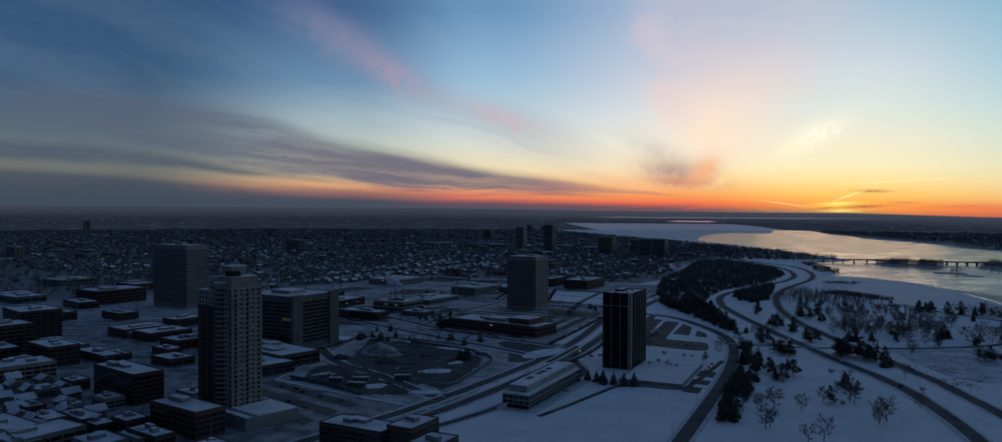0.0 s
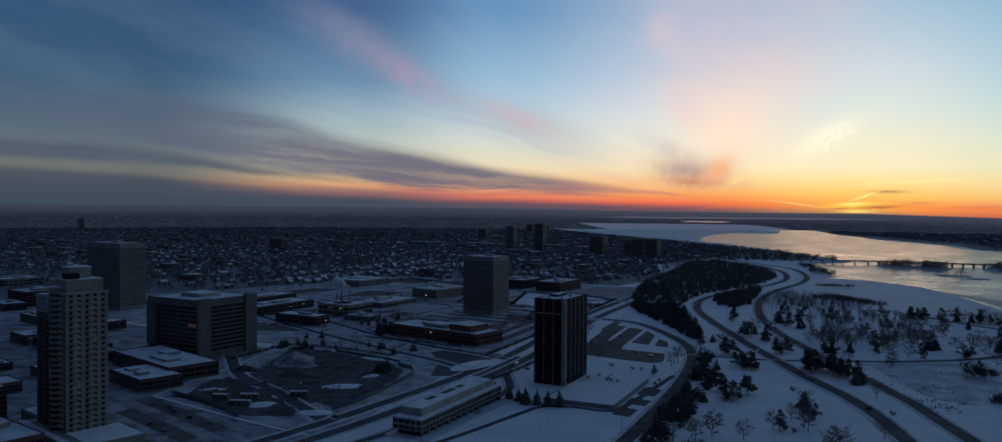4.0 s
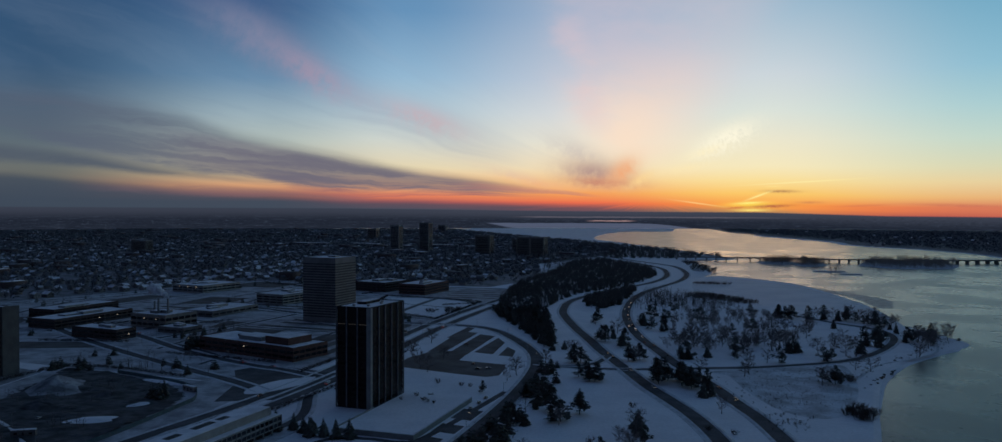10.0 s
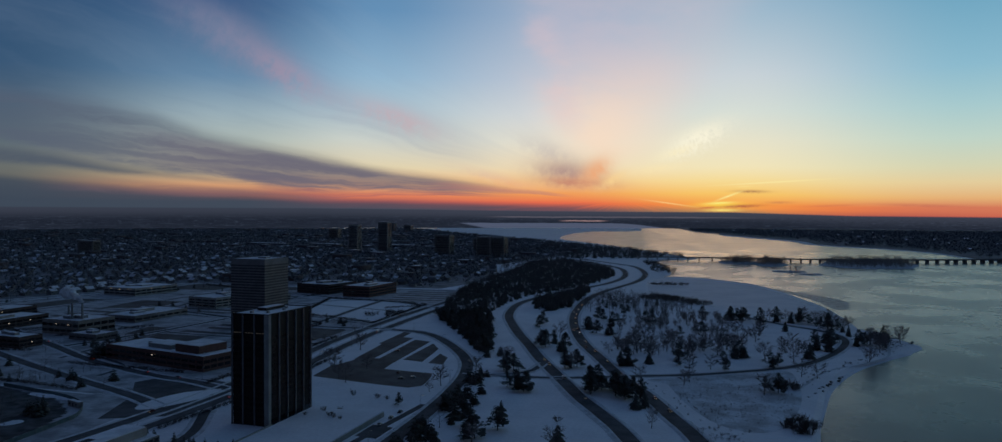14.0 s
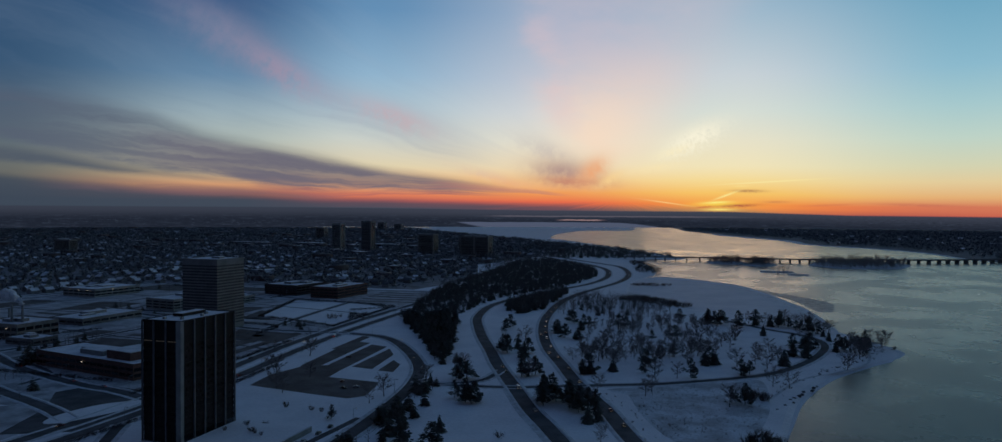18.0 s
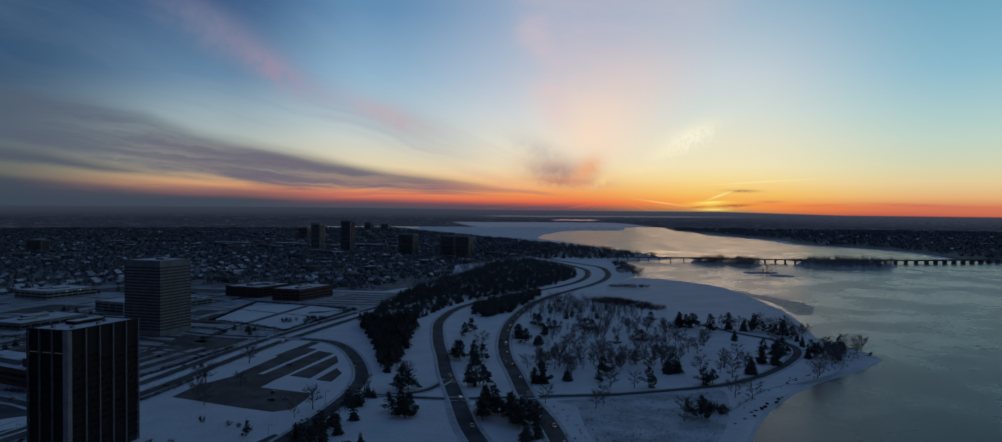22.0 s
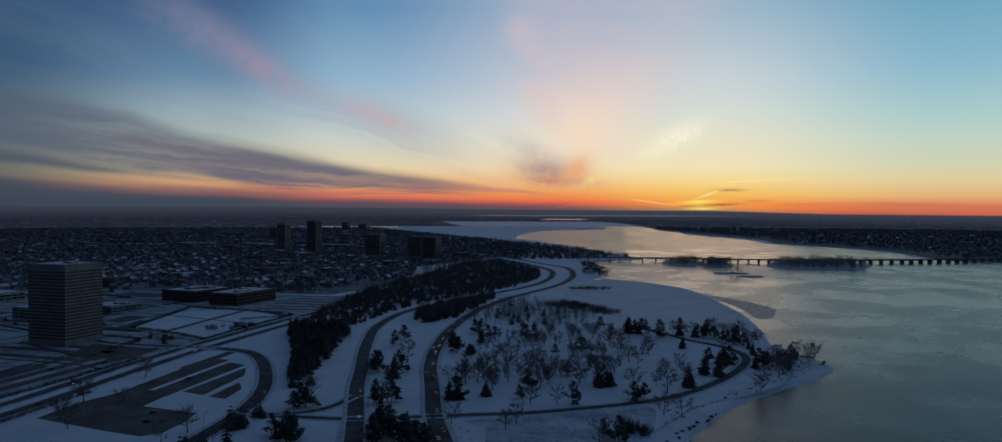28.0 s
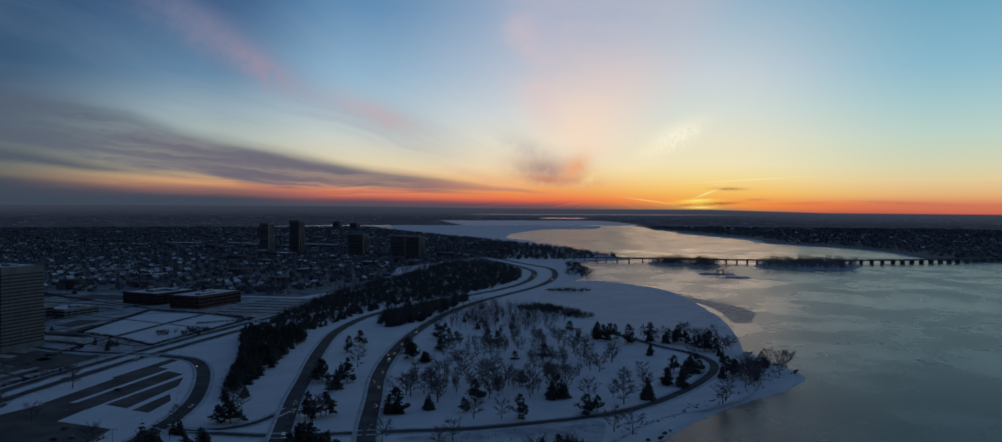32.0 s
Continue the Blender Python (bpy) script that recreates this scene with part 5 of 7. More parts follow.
    ("apartment_tower", "tall pale slender tower far beyond the town", (-910, 2222, 0), 27, 24, -4, 74, "precast", 24, (1, 1)),
    ("apartment_tower", "dark block of flats far beyond the town", (-560, 2300, 0), 40, 30, -8, 38, "tan", 12, (1, 1)),
    ("apartment_tower", "dark block of flats far across the town", (-1330, 2900, 0), 36, 28, 0, 44, "tan", 18, (1, 1)),
    ("apartment_tower", "squat block of flats in the town", (-1500, 1900, 0), 60, 22, -10, 34, "tan", 11, (1, 1)),
    ("apartment_tower", "squat block of flats in the town", (-1050, 1010, 0), 50, 20, -10, 30, "tan", 10, (1, 1)),
    ("apartment_tower", "squat block of flats in the town", (-1900, 1300, 0), 55, 20, -10, 30, "precast", 10, (1, 1)),
]:
    name, label, corner, a, b, yaw, h, wall, floors, bays, *more = spec
    building(name, label, corner, a, b, yaw, h, wall, floors, bays, lit=more[0] if more else 0.0, base=1.2 if h < 30 else 3.5, cap=1.2 if h < 30 else 3.0, units=0 if corner[1] > 1400 else 2)
penthouse = empty("brick_block", pose(-298, 737, 10.5, 0, 0, -13), "raised brick penthouse with a snowy roof on the laboratory", "building")
part("wall", boxes((-26, 0, 4, 30, -0.1, 6)), M["brick"], penthouse)
part("roof_snow", boxes((-25.6, -0.4, 4.4, 29.6, 6, 6.4)), M["roofsnow"], penthouse)
part("plant_room", boxes((-60, -34, 6, 24, 0.3, 3.5)), M["metal"], penthouse)
part("plant_snow", boxes((-59.6, -34.4, 6.4, 23.6, 3.5, 3.9)), M["roofsnow"], penthouse)


def stack(x, y, h):
    ob = empty("chimney", pose(x, y, 12), "tall steel chimney of the heating plant", "chimney")
    for name, r0, r1, z0, z1, mat in (("shaft", 1.3, 0.9, 0, h, "concrete"), ("rim", 1.1, 1.1, h, h + 0.6, "metal")):
        bm = bmesh.new()
        bmesh.ops.create_cone(bm, cap_ends=True, segments=12, radius1=r0, radius2=r1, depth=z1 - z0, matrix=Matrix.Translation((0, 0, (z0 + z1) / 2)))
        part(name, bm, M[mat], ob)


for x, y, h in ((-522, 850, 16), (-512, 852, 16), (-534, 858, 12)):
    stack(x, y, h)


# small lamps on the walls of the plant and the laboratories
lamp_box = box_mesh("wall_lamp", (-0.6, 0.6, -0.25, 0.25, -0.3, 0.3), M["wallamp"])
for x, y, z, yaw in ((-700, 1123, 9, -8), (-716, 1125, 9, -8), (-732, 1127, 9, -8), (-690, 1130, 6, 82), (-681, 1170, 9, 82), (-684, 1150, 9, 82), (-512, 835, 10, -6), (-528, 837, 10, -6), (-500, 850, 8, 84), (-590, 842, 7, 87), (-592, 868, 7, 87), (-650, 900, 6, 89), (-340, 742, 8, -13), (-480, 766, 7, -5), (-285, 745, 8, 77), (-470, 1046, 9, -10)):
    ob = new("wall_lamp", lamp_box)
    ob.matrix_basis = pose(x, y, z, 0, 0, yaw)
    tagged(ob, "small bright lamp fixed to a building wall", "wall lamp", "wall lamps")

for k, (x0, x1, y0, y1) in enumerate(((-108, -94, 590, 606), (-108, -95, 618, 640), (-108, -96, 560, 580))):
    lot("pavement_stall_%d" % (k + 1), [(x0, y0), (x1, y0 - 2), (x1, y1 - 2), (x0, y1)], 0.05, "road", "dark cleared parking stalls beside the terrace")

# ---- trees ----
def spruce(seed, layers=13, spread=0.30):
    """Unit-high spruce crown: whorls of drooping, ragged fronds round a thin stem."""
    r = random.Random(seed)
    v, f = [], []
    for k in range(layers):
        u = k / (layers - 1)
        z = 0.10 + 0.88 * u
        reach = spread * (1 - u) ** 0.85 + 0.015
        n = 9 if u < 0.6 else 6
        a0 = r.random() * 6.3
        for j in range(n):
            a = a0 + 6.283 * j / n + r.uniform(-0.25, 0.25)
            q = reach * r.uniform(0.5, 1.3)
            drop = q * r.uniform(0.25, 0.5)
            c, s = math.cos(a), math.sin(a)
            w = q * 0.34
            i = len(v)
            v += [(0.01 * c, 0.01 * s, z + 0.03), (c * q * 0.6 - s * w, s * q * 0.6 + c * w, z - drop * 0.5), (c * q, s * q, z - drop), (c * q * 0.6 + s * w, s * q * 0.6 - c * w, z - drop * 0.55),
                  (c * q * 0.55, s * q * 0.55, z - drop * 0.15 + 0.03)]
            f += [(i, i + 1, i + 4), (i + 1, i + 2, i + 4), (i + 2, i + 3, i + 4), (i + 3, i, i + 4), (i, i + 3, i + 2, i + 1)]
    return v, f


def pine(seed):
    """Unit-high pine crown: irregular flat clumps on a bare stem."""
    r = random.Random(seed)
    v, f = [], []
    for k in range(40):
        u = r.random()
        z = 0.16 + 0.80 * u
        reach = (0.33 * (1 - u) ** 0.85 + 0.03) * r.uniform(0.25, 1.0)
        a = r.random() * 6.283
        x, y = reach * math.cos(a), reach * math.sin(a)
        for j in range(9):
            b = r.random() * 6.283
            d = r.uniform(0.05, 0.12) * (1.15 - 0.6 * u)
            tilt = r.uniform(-0.07, 0.07)
            c, s = math.cos(b), math.sin(b)
            i = len(v)
            v += [(x, y, z + tilt), (x + c * d - s * d * 0.5, y + s * d + c * d * 0.5, z + tilt + 0.02), (x + c * d * 1.4, y + s * d * 1.4, z - 0.015 + tilt), (x + c * d + s * d * 0.5, y + s * d - c * d * 0.5, z + tilt - 0.02)]
            f += [(i, i + 1, i + 2), (i, i + 2, i + 3)]
    return v, f


def stick(v, f, p, q, r0, r1, sides=3):
    """A thin tapered prism from p to q."""
    d = (q - p).normalized()
    a = d.orthogonal().normalized()
    b = d.cross(a)
    i = len(v)
    for c, r in ((p, r0), (q, r1)):
        for k in range(sides):
            t = 6.283 * k / sides
            v.append(tuple(c + a * (r * math.cos(t)) + b * (r * math.sin(t))))
    for k in range(sides):
        f.append((i + k, i + (k + 1) % sides, i + sides + (k + 1) % sides, i + sides + k))


def bare_tree(seed, limbs=10, forks=5, twigs=5, spread=0.42, low=0.2):
    """Unit-high leafless tree: a leader with limbs, forks and fine twigs in a rounded crown."""
    r = random.Random(seed)
    trunk_v, trunk_f, v, f = [], [], [], []
    top = Vector((r.uniform(-0.03, 0.03), r.uniform(-0.03, 0.03), low))
    stick(trunk_v, trunk_f, Vector((0, 0, -0.02)), top, 0.028, 0.021, 6)
    tip = Vector((r.uniform(-0.08, 0.08), r.uniform(-0.08, 0.08), 0.9))
    stick(v, f, top, tip, 0.018, 0.004, 5)
    for k in range(limbs):
        u = (k + r.random() * 0.7) / limbs
        p = top.lerp(tip, u * 0.9)
        a = k * 2.4 + r.uniform(-0.4, 0.4)
        reach = spread * math.sin(0.55 + u * 2.25) * r.uniform(0.75, 1.2)
        q = p + Vector((math.cos(a) * reach, math.sin(a) * reach, reach * r.uniform(0.35, 1.0)))
        stick(v, f, p, q, 0.009, 0.0035, 4)
        for _ in range(forks):
            w = p.lerp(q, r.uniform(0.3, 1.0))
            d = ((q - p).normalized() + Vector((r.uniform(-1, 1), r.uniform(-1, 1), r.uniform(-0.5, 0.8)))).normalized()
            e = w + d * r.uniform(0.11, 0.25)
            stick(v, f, w, e, 0.004, 0.0025, 3)
            for _ in range(twigs):
                g = w.lerp(e, r.uniform(0.2, 1.0))
                d2 = (d + Vector((r.uniform(-1, 1), r.uniform(-1, 1), r.uniform(-0.6, 0.9)))).normalized() * r.uniform(0.05, 0.12)
                side = d2.orthogonal().normalized() * 0.0045
                i = len(v)
                v += [tuple(g - side), tuple(g + side), tuple(g + d2)]
                f.append((i, i + 1, i + 2))
    k = 1.0 / max(p[2] for p in v)
    return [tuple(c * k for c in p) for p in trunk_v], trunk_f, [tuple(c * k for c in p) for p in v], f


def thicket(seed, n=26, m=5):
    """A rounded leafless bush of many thin stems."""
    r = random.Random(seed)
    v, f = [], []
    for _ in range(n):
        a, lean = r.random() * 6.283, r.uniform(0.1, 0.75)
        d = Vector((math.cos(a) * lean, math.sin(a) * lean, 1)).normalized()
        p = Vector((math.cos(a), math.sin(a), 0)) * r.uniform(0, 0.35)
        q = p + d * r.uniform(0.6, 1.0)
        stick(v, f, p, q, 0.020, 0.010)
        for _ in range(m):
            e = (d + Vector((r.uniform(-1, 1), r.uniform(-1, 1), r.uniform(-0.2, 0.8))) * 0.8).normalized()
            w = p.lerp(q, r.uniform(0.35, 0.95))
            stick(v, f, w, w + e * r.uniform(0.2, 0.4), 0.012, 0.006)
    return v, f


STEM = []
stick(STEM_V := [], STEM, Vector((0, 0, -0.03)), Vector((0, 0, 0.9)), 0.016, 0.004, 6)
spruces = [(mesh("trunk", STEM_V, STEM, M["bark"]), mesh("crown", *spruce(k, 12 + k % 3, 0.24 + 0.035 * (k % 4)), M["needle"])) for k in range(6)]
pines = [(mesh("trunk", STEM_V, STEM, M["bark"]), mesh("crown", *pine(20 + k), M["needle"])) for k in range(4)]
bares = []
for k in range(7):
    tv, tf, bv, bf = bare_tree(40 + k, 13 + k % 4, 10, 9, 0.38 + 0.05 * (k % 3), 0.12 + 0.03 * (k % 4))
    bares.append((mesh("trunk", tv, tf, M["bark"]), mesh("crown", bv, bf, M["twig"])))
bushes = [mesh("crown", *thicket(70 + k), M["brush"]) for k in range(3)]
rnd = random.Random(5)


KEPT = [(p, w) for way, w in ((PK_LEFT, 7.5), (PK_RIGHT, 7.5), (LOOP, 5.5), (CROSS, 5.0), (LOTROAD, 7.0)) for p in curve(way, 4.0)]


def off_road(x, y):
    return all((p.x - x) ** 2 + (p.y - y) ** 2 > w * w for p, w in KEPT)


def plant(kind, x, y, h, name, label, category="tree", group="", wide=1.0, z=0.0):
    ob = empty(name, pose(x, y, z, 0, 0, rnd.uniform(0, 360)), label, category, group)
    w = h * wide
    ob.scale = (w, w, h)
    if isinstance(kind, tuple):
        part("trunk", kind[0], None, ob)
        part("crown", kind[1], None, ob)
    else:
        part("crown", kind, None, ob)
    return ob


CONIFERS = [(-55, 1020), (-42, 995), (-31, 988), (-27, 986), (-60, 1125), (-34, 1035), (-57, 1093), (-35, 1081), (0, 849), (7, 845), (42, 858), (3, 1079), (76, 853), (59, 932), (85, 902), (92, 906), (110, 872), (117, 875), (142, 915), (51, 1163), (82, 1127), (88, 1122),
            (111, 1108), (133, 1060), (21, 858), (54, 1027), (35, 1009), (-3, 1070), (-54, 880), (-54, 891), (-40, 818), (-38, 821), (-72, 802), (-79, 800), (-79, 807), (-62, 749), (-52, 740), (-102, 1009), (-105, 1036), (-53, 1018), (-28, 984), (-36, 1042), (-33, 925), (-4, 845), (2, 843), (6, 847)]
CONIFERS_C = [(103, 786), (111, 783), (-39, 649), (-45, 677), (-48, 745), (-56, 756), (-68, 926), (-74, 948), (-55, 909), (42, 881), (151, 959), (154, 998), (162, 962), (169, 1012), (185, 1006), (195, 1020), (173, 1003), (180, 1056), (144, 1135), (152, 1138), (0, 618), (6, 600), (205, 990), (215, 1030), (-98, 856), (-30, 830), (27, 717), (32, 722)]
CONIFERS_B = [(109, 1131), (133, 1066), (142, 1120), (151, 1129), (165, 1003), (190, 999), (187, 989), (196, 1005), (151, 960), (116, 877), (161, 955), (159, 1119), (0, 759), (9, 756), (22, 745), (30, 728), (36, 722), (-58, 756), (-48, 739), (-2, 630), (-112, 684), (-11, 567), (6, 763), (-51, 628),
              (-57, 651), (-46, 631), (-299, 605), (-401, 761), (-401, 767), (120, 1132), (128, 1126), (170, 1110), (176, 1098), (183, 1085), (166, 1112), (186, 1070), (188, 1045)]
for x, y in CONIFERS + CONIFERS_B + CONIFERS_C:
    if not off_road(x, y):
        continue
    big = rnd.random()
    kind = spruces[rnd.randrange(6)] if big < 0.32 else pines[rnd.randrange(4)]
    plant(kind, x, y, rnd.uniform(8, 14), "spruce" if big < 0.32 else "pine", "dark green spruce standing in snow" if big < 0.32 else "dark pine with a ragged crown in snow", group="park conifers", wide=rnd.uniform(1.1, 1.8))
for x, y in [(-8, 761), (-5, 746), (11, 745), (18, 737), (-77, 912), (-47, 833), (-38, 824), (-50, 1084), (-38, 1070), (-5, 841), (5, 846), (88, 905), (81, 1132), (94, 1121), (97, 1135), (128, 1131), (152, 1135), (178, 1117), (-77, 902), (-72, 906), (-10, 769), (-3, 762), (8, 757), (-7, 757), (28, 735), (16, 750), (23, 757), (82, 1129), (91, 1120), (111, 1110), (120, 1120), (150, 1118), (175, 1090)]:
    if not off_road(x, y):
        continue
    plant(pines[rnd.randrange(4)], x, y, rnd.uniform(12, 17), "pine", "tall dark pine with a ragged crown", group="park conifers", wide=rnd.uniform(1.0, 1.5))
BARE = [(67, 849), (52, 846), (54, 803), (7, 902), (5, 893), (9, 906), (-1, 885), (-5, 888), (18, 939), (29, 940), (48, 892), (47, 918), (51, 929), (60, 927), (71, 910), (78, 937), (84, 941), (90, 946), (88, 1031), (103, 986), (96, 989), (107, 1023), (124, 949), (121, 914), (129, 900), (134, 977), (139, 946), (108, 903), (130, 841),
        (20, 793), (73, 1055), (53, 1092), (37, 1088), (9, 965), (-5, 980), (29, 970), (21, 874), (140, 838), (-1, 981)]
BARE_C = [(-1, 614), (-7, 596), (4, 571), (18, 529), (-42, 488), (-44, 540), (-51, 529), (-27, 540), (-12, 474), (205, 983), (210, 1023), (210, 984), (188, 924), (233, 1041), (206, 1033), (220, 1043), (177, 1049), (189, 1090), (196, 1105), (158, 1155), (150, 1130), (166, 1140), (172, 1118), (132, 1128), (112, 1134), (-45, 623), (199, 999), (226, 1013), (165, 1066), (102, 776), (187, 1032), (122, 1138), (138, 1142), (180, 1100)]
BARE_B = [(-32, 828), (-34, 820), (-33, 823), (15, 799), (-2, 889), (-15, 892), (6, 905), (19, 880), (-70, 957), (-82, 827), (-86, 826), (186, 916), (201, 962), (208, 988), (212, 997), (229, 1028), (140, 923), (123, 956), (108, 1024), (156, 1158), (180, 1140), (185, 1113), (192, 1100), (-54, 533), (-46, 555), (-44, 485), (1, 580),
          (-15, 569), (17, 523), (22, 534), (43, 577), (56, 566), (-20, 468), (-107, 722), (-106, 741), (-181, 739), (-172, 731), (-206, 779), (-219, 848), (-98, 792), (-178, 776), (40, 677), (51, 789), (200, 1000), (214, 1012), (205, 975)]
for x, y in BARE + BARE_B + BARE_C:
    if not off_road(x, y):
        continue
    plant(bares[rnd.randrange(7)], x, y, rnd.uniform(11, 17), "bare_tree", "leafless tree with fine grey-brown twigs", group="park trees", wide=rnd.uniform(0.85, 1.25))
for k in range(150):
    x, y = rnd.uniform(-25, 98), rnd.uniform(895, 1130)
    if x > 95 - (y - 900) * 0.05 or x < -30 + 0.02 * y - (y - 900) * 0.17 or not off_road(x, y):
        continue
    plant(bares[rnd.randrange(7)], x, y, rnd.uniform(9, 14), "bare_tree", "slender leafless tree with fine twigs", group="park trees", wide=rnd.uniform(0.5, 0.85))
for x, y, h in [(-12, 676, 3.5), (-3, 567, 3), (-150, 640, 2.2), (-132, 640, 2.4), (-136, 643, 2.6), (-127, 638, 2.2), (-145, 652, 2.4), (112, 808, 6), (122, 797, 6), (-139, 660, 3), (-150, 700, 3.5), (110, 698, 5), (116, 694, 5), (122, 689, 5), (114, 707, 4), (49, 635, 3), (35, 640, 3), (-202, 580, 3), (-132, 698, 2.5), (-125, 696, 2.5), (-200, 560, 3), (-215, 560, 3.5),
                (-306, 1042, 5), (-301, 1044, 5), (-284, 1048, 5), (-280, 1059, 5), (-280, 1070, 5), (-291, 1067, 5), (118, 716, 4), (120, 702, 4.5), (125, 700, 4), (116, 800, 5)]:
    deck = 2.2 if (-156 < x < -110 and 571 < y < 658) else 0.0
    plant(bushes[rnd.randrange(3)], x, y, h, "shrub", "brown leafless shrub in the snow", "shrub", "shrubs", rnd.uniform(0.9, 1.4), deck)
for x, y in [(-205, 572), (-196, 568), (-190, 566), (-212, 566), (-180, 568), (-172, 565), (-165, 560), (-168, 567), (-186, 561), (-200, 562), (-158, 562), (-150, 561), (-143, 563)]:
    plant(spruces[rnd.randrange(6)], x, y, rnd.uniform(8, 12), "spruce", "dark spruce beside the terrace", group="terrace conifers", wide=1.5)


# ---- woods, grass and town as stuff ----
def scatter(name, shape, places, mats, label, category):
    """Many copies of a small shape joined in one mesh. places: rows of x, y, z, width, height, turn."""
    v0, f0 = np.array(shape[0], float), shape[1]
    index = shape[2] if len(shape) > 2 else None
    p = np.array(places, float)
    c, s = np.cos(p[:, 5]), np.sin(p[:, 5])
    x = v0[None, :, 0] * p[:, 3:4]
    y = v0[None, :, 1] * (p[:, 6:7] if p.shape[1] > 6 else p[:, 3:4])
    verts = np.stack([p[:, :1] + x * c[:, None] - y * s[:, None], p[:, 1:2] + x * s[:, None] + y * c[:, None], p[:, 2:3] + v0[None, :, 2] * p[:, 4:5]], -1).reshape(-1, 3)
    n, k = len(p), len(v0)
    sizes = np.array([len(q) for q in f0])
    flat = np.concatenate([np.array(q) for q in f0])
    loops = (flat[None] + (np.arange(n) * k)[:, None]).ravel()
    total = np.tile(sizes, n)
    me = bpy.data.meshes.new(name)
    me.vertices.add(len(verts))
    me.vertices.foreach_set("co", verts.ravel())
    me.loops.add(len(loops))
    me.loops.foreach_set("vertex_index", loops.astype(np.int32))
    me.polygons.add(len(total))
    me.polygons.foreach_set("loop_start", np.concatenate([[0], np.cumsum(total)[:-1]]).astype(np.int32))
    for m in mats:
        me.materials.append(m)
    if index is not None:
        me.polygons.foreach_set("material_index", np.tile(np.array(index, np.int32), n))
    me.update(calc_edges=True)
    ob = new(name, me)
    return tagged(ob, label, category, kind="stuff")


def inside(poly, x, y):
    hit = False
    for (x0, y0), (x1, y1) in zip(poly, poly[1:] + poly[:1]):
        if (y0 > y) != (y1 > y) and x < (x1 - x0) * (y - y0) / (y1 - y0) + x0:
            hit = not hit
    return hit


def strew(poly, n, h, wide, seed, z=0.0):
    """Places for n plants inside an outline."""
    r = random.Random(seed)
    xs, ys = [p[0] for p in poly], [p[1] for p in poly]
    out = []
    while len(out) < n:
        x, y = r.uniform(min(xs), max(xs)), r.uniform(min(ys), max(ys))
        if inside(poly, x, y):
            hh = r.uniform(*h)
            out.append((x, y, z, hh * r.uniform(*wide), hh, r.uniform(0, 6.28)))
    return out


def low_spruce():
    return spruce(3, 7, 0.34)


def low_bare(seed, n=8):
    tv, tf, bv, bf = bare_tree(seed, n, 3, 3, 0.36)
    return tv + bv, tf + [tuple(k + len(tv) for k in q) for q in bf]


def far_bare(seed, n=9):
    """A distant leafless crown: a fan of twig blades over a stem."""
    r = random.Random(seed)
    v, f = [(-0.02, 0, 0), (0.02, 0, 0), (0, 0, 0.6), (0, -0.02, 0), (0, 0.02, 0)], [(0, 1, 2), (3, 4, 2)]
    for _ in range(n):
        a, u = r.random() * 6.283, r.uniform(0.3, 1.0)
        c, s = math.cos(a) * 0.36 * math.sin(u * 2.6), math.sin(a) * 0.36 * math.sin(u * 2.6)
        i = len(v)
        d = r.uniform(0.05, 0.10)
        v += [(c * 0.1, s * 0.1, u * 0.6), (c - s * d * 2, s + c * d * 2, u - 0.05), (c * 1.1, s * 1.1, min(u + 0.08, 1.0)), (c + s * d * 2, s - c * d * 2, u - 0.02)]
        f += [(i, i + 1, i + 2), (i, i + 2, i + 3)]
    return v, f


BELT = [(-105, 838), (-120, 865), (-149, 924), (-181, 979), (-204, 1014), (-236, 1070), (-188, 1075), (-174, 1073), (-157, 1026), (-132, 947), (-111, 872)]
BELT_B = [(-236, 1070), (-248, 1130), (-270, 1200), (-290, 1300), (-310, 1420), (-150, 1405), (-170, 1345), (-188, 1270), (-190, 1200), (-186, 1120), (-176, 1073)]
GROVE = [(-310, 1420), (-320, 1690), (-345, 1980), (-290, 2060), (-205, 1930), (-145, 1800), (-121, 1690), (-116, 1598), (-124, 1514), (-142, 1437), (-152, 1405)]
POINT = [(-60, 2255), (-110, 2180), (-290, 2120), (-520, 2620), (-440, 2880), (-240, 2640), (-70, 2350), (-20, 2280)]
HEDGE = [(-94, 790), (-90, 740), (-84, 700), (-80, 650), (-78, 547), (-72, 470), (-60, 500), (-61, 585), (-64, 650), (-68, 700), (-76, 745), (-86, 785)]
COPSE = [(-95, 1200), (-96, 1330), (-30, 1330), (10, 1260), (40, 1225), (20, 1150), (-40, 1140), (-80, 1150)]
SPIT = [(-40, 1318), (-10, 1345), (30, 1310), (62, 1262), (50, 1245), (10, 1275), (-30, 1300)]
SPIT_B = [(-52, 1515), (-20, 1535), (20, 1530), (14, 1505), (-30, 1500)]
BANKS = [(-60, 1760), (-20, 1730), (-20, 1850), (-60, 1960), (-90, 2060), (-110, 2040), (-80, 1900)]
MEDIAN = [(-158, 1210), (-136, 1146), (-119, 1138), (-106, 1184), (-110, 1293), (-112, 1365), (-124, 1400), (-136, 1345), (-150, 1285)]
LEFTWOOD = [(-300, 1430), (-345, 1700), (-440, 2080), (-380, 2330), (-270, 2180), (-300, 1900), (-290, 1690), (-285, 1430)]
FOREST = [(-2535, 2239), (-2113, 2512), (-2900, 3500), (-3500, 3100)]
FARWOOD = [(-1900, 2600), (-1500, 2900), (-1700, 3300), (-2300, 3000), (-2400, 2700)]
spruce_s, bare_s, bare_t, far_s = low_spruce(), low_bare(1, 7), low_bare(2, 8), far_bare(4, 12)
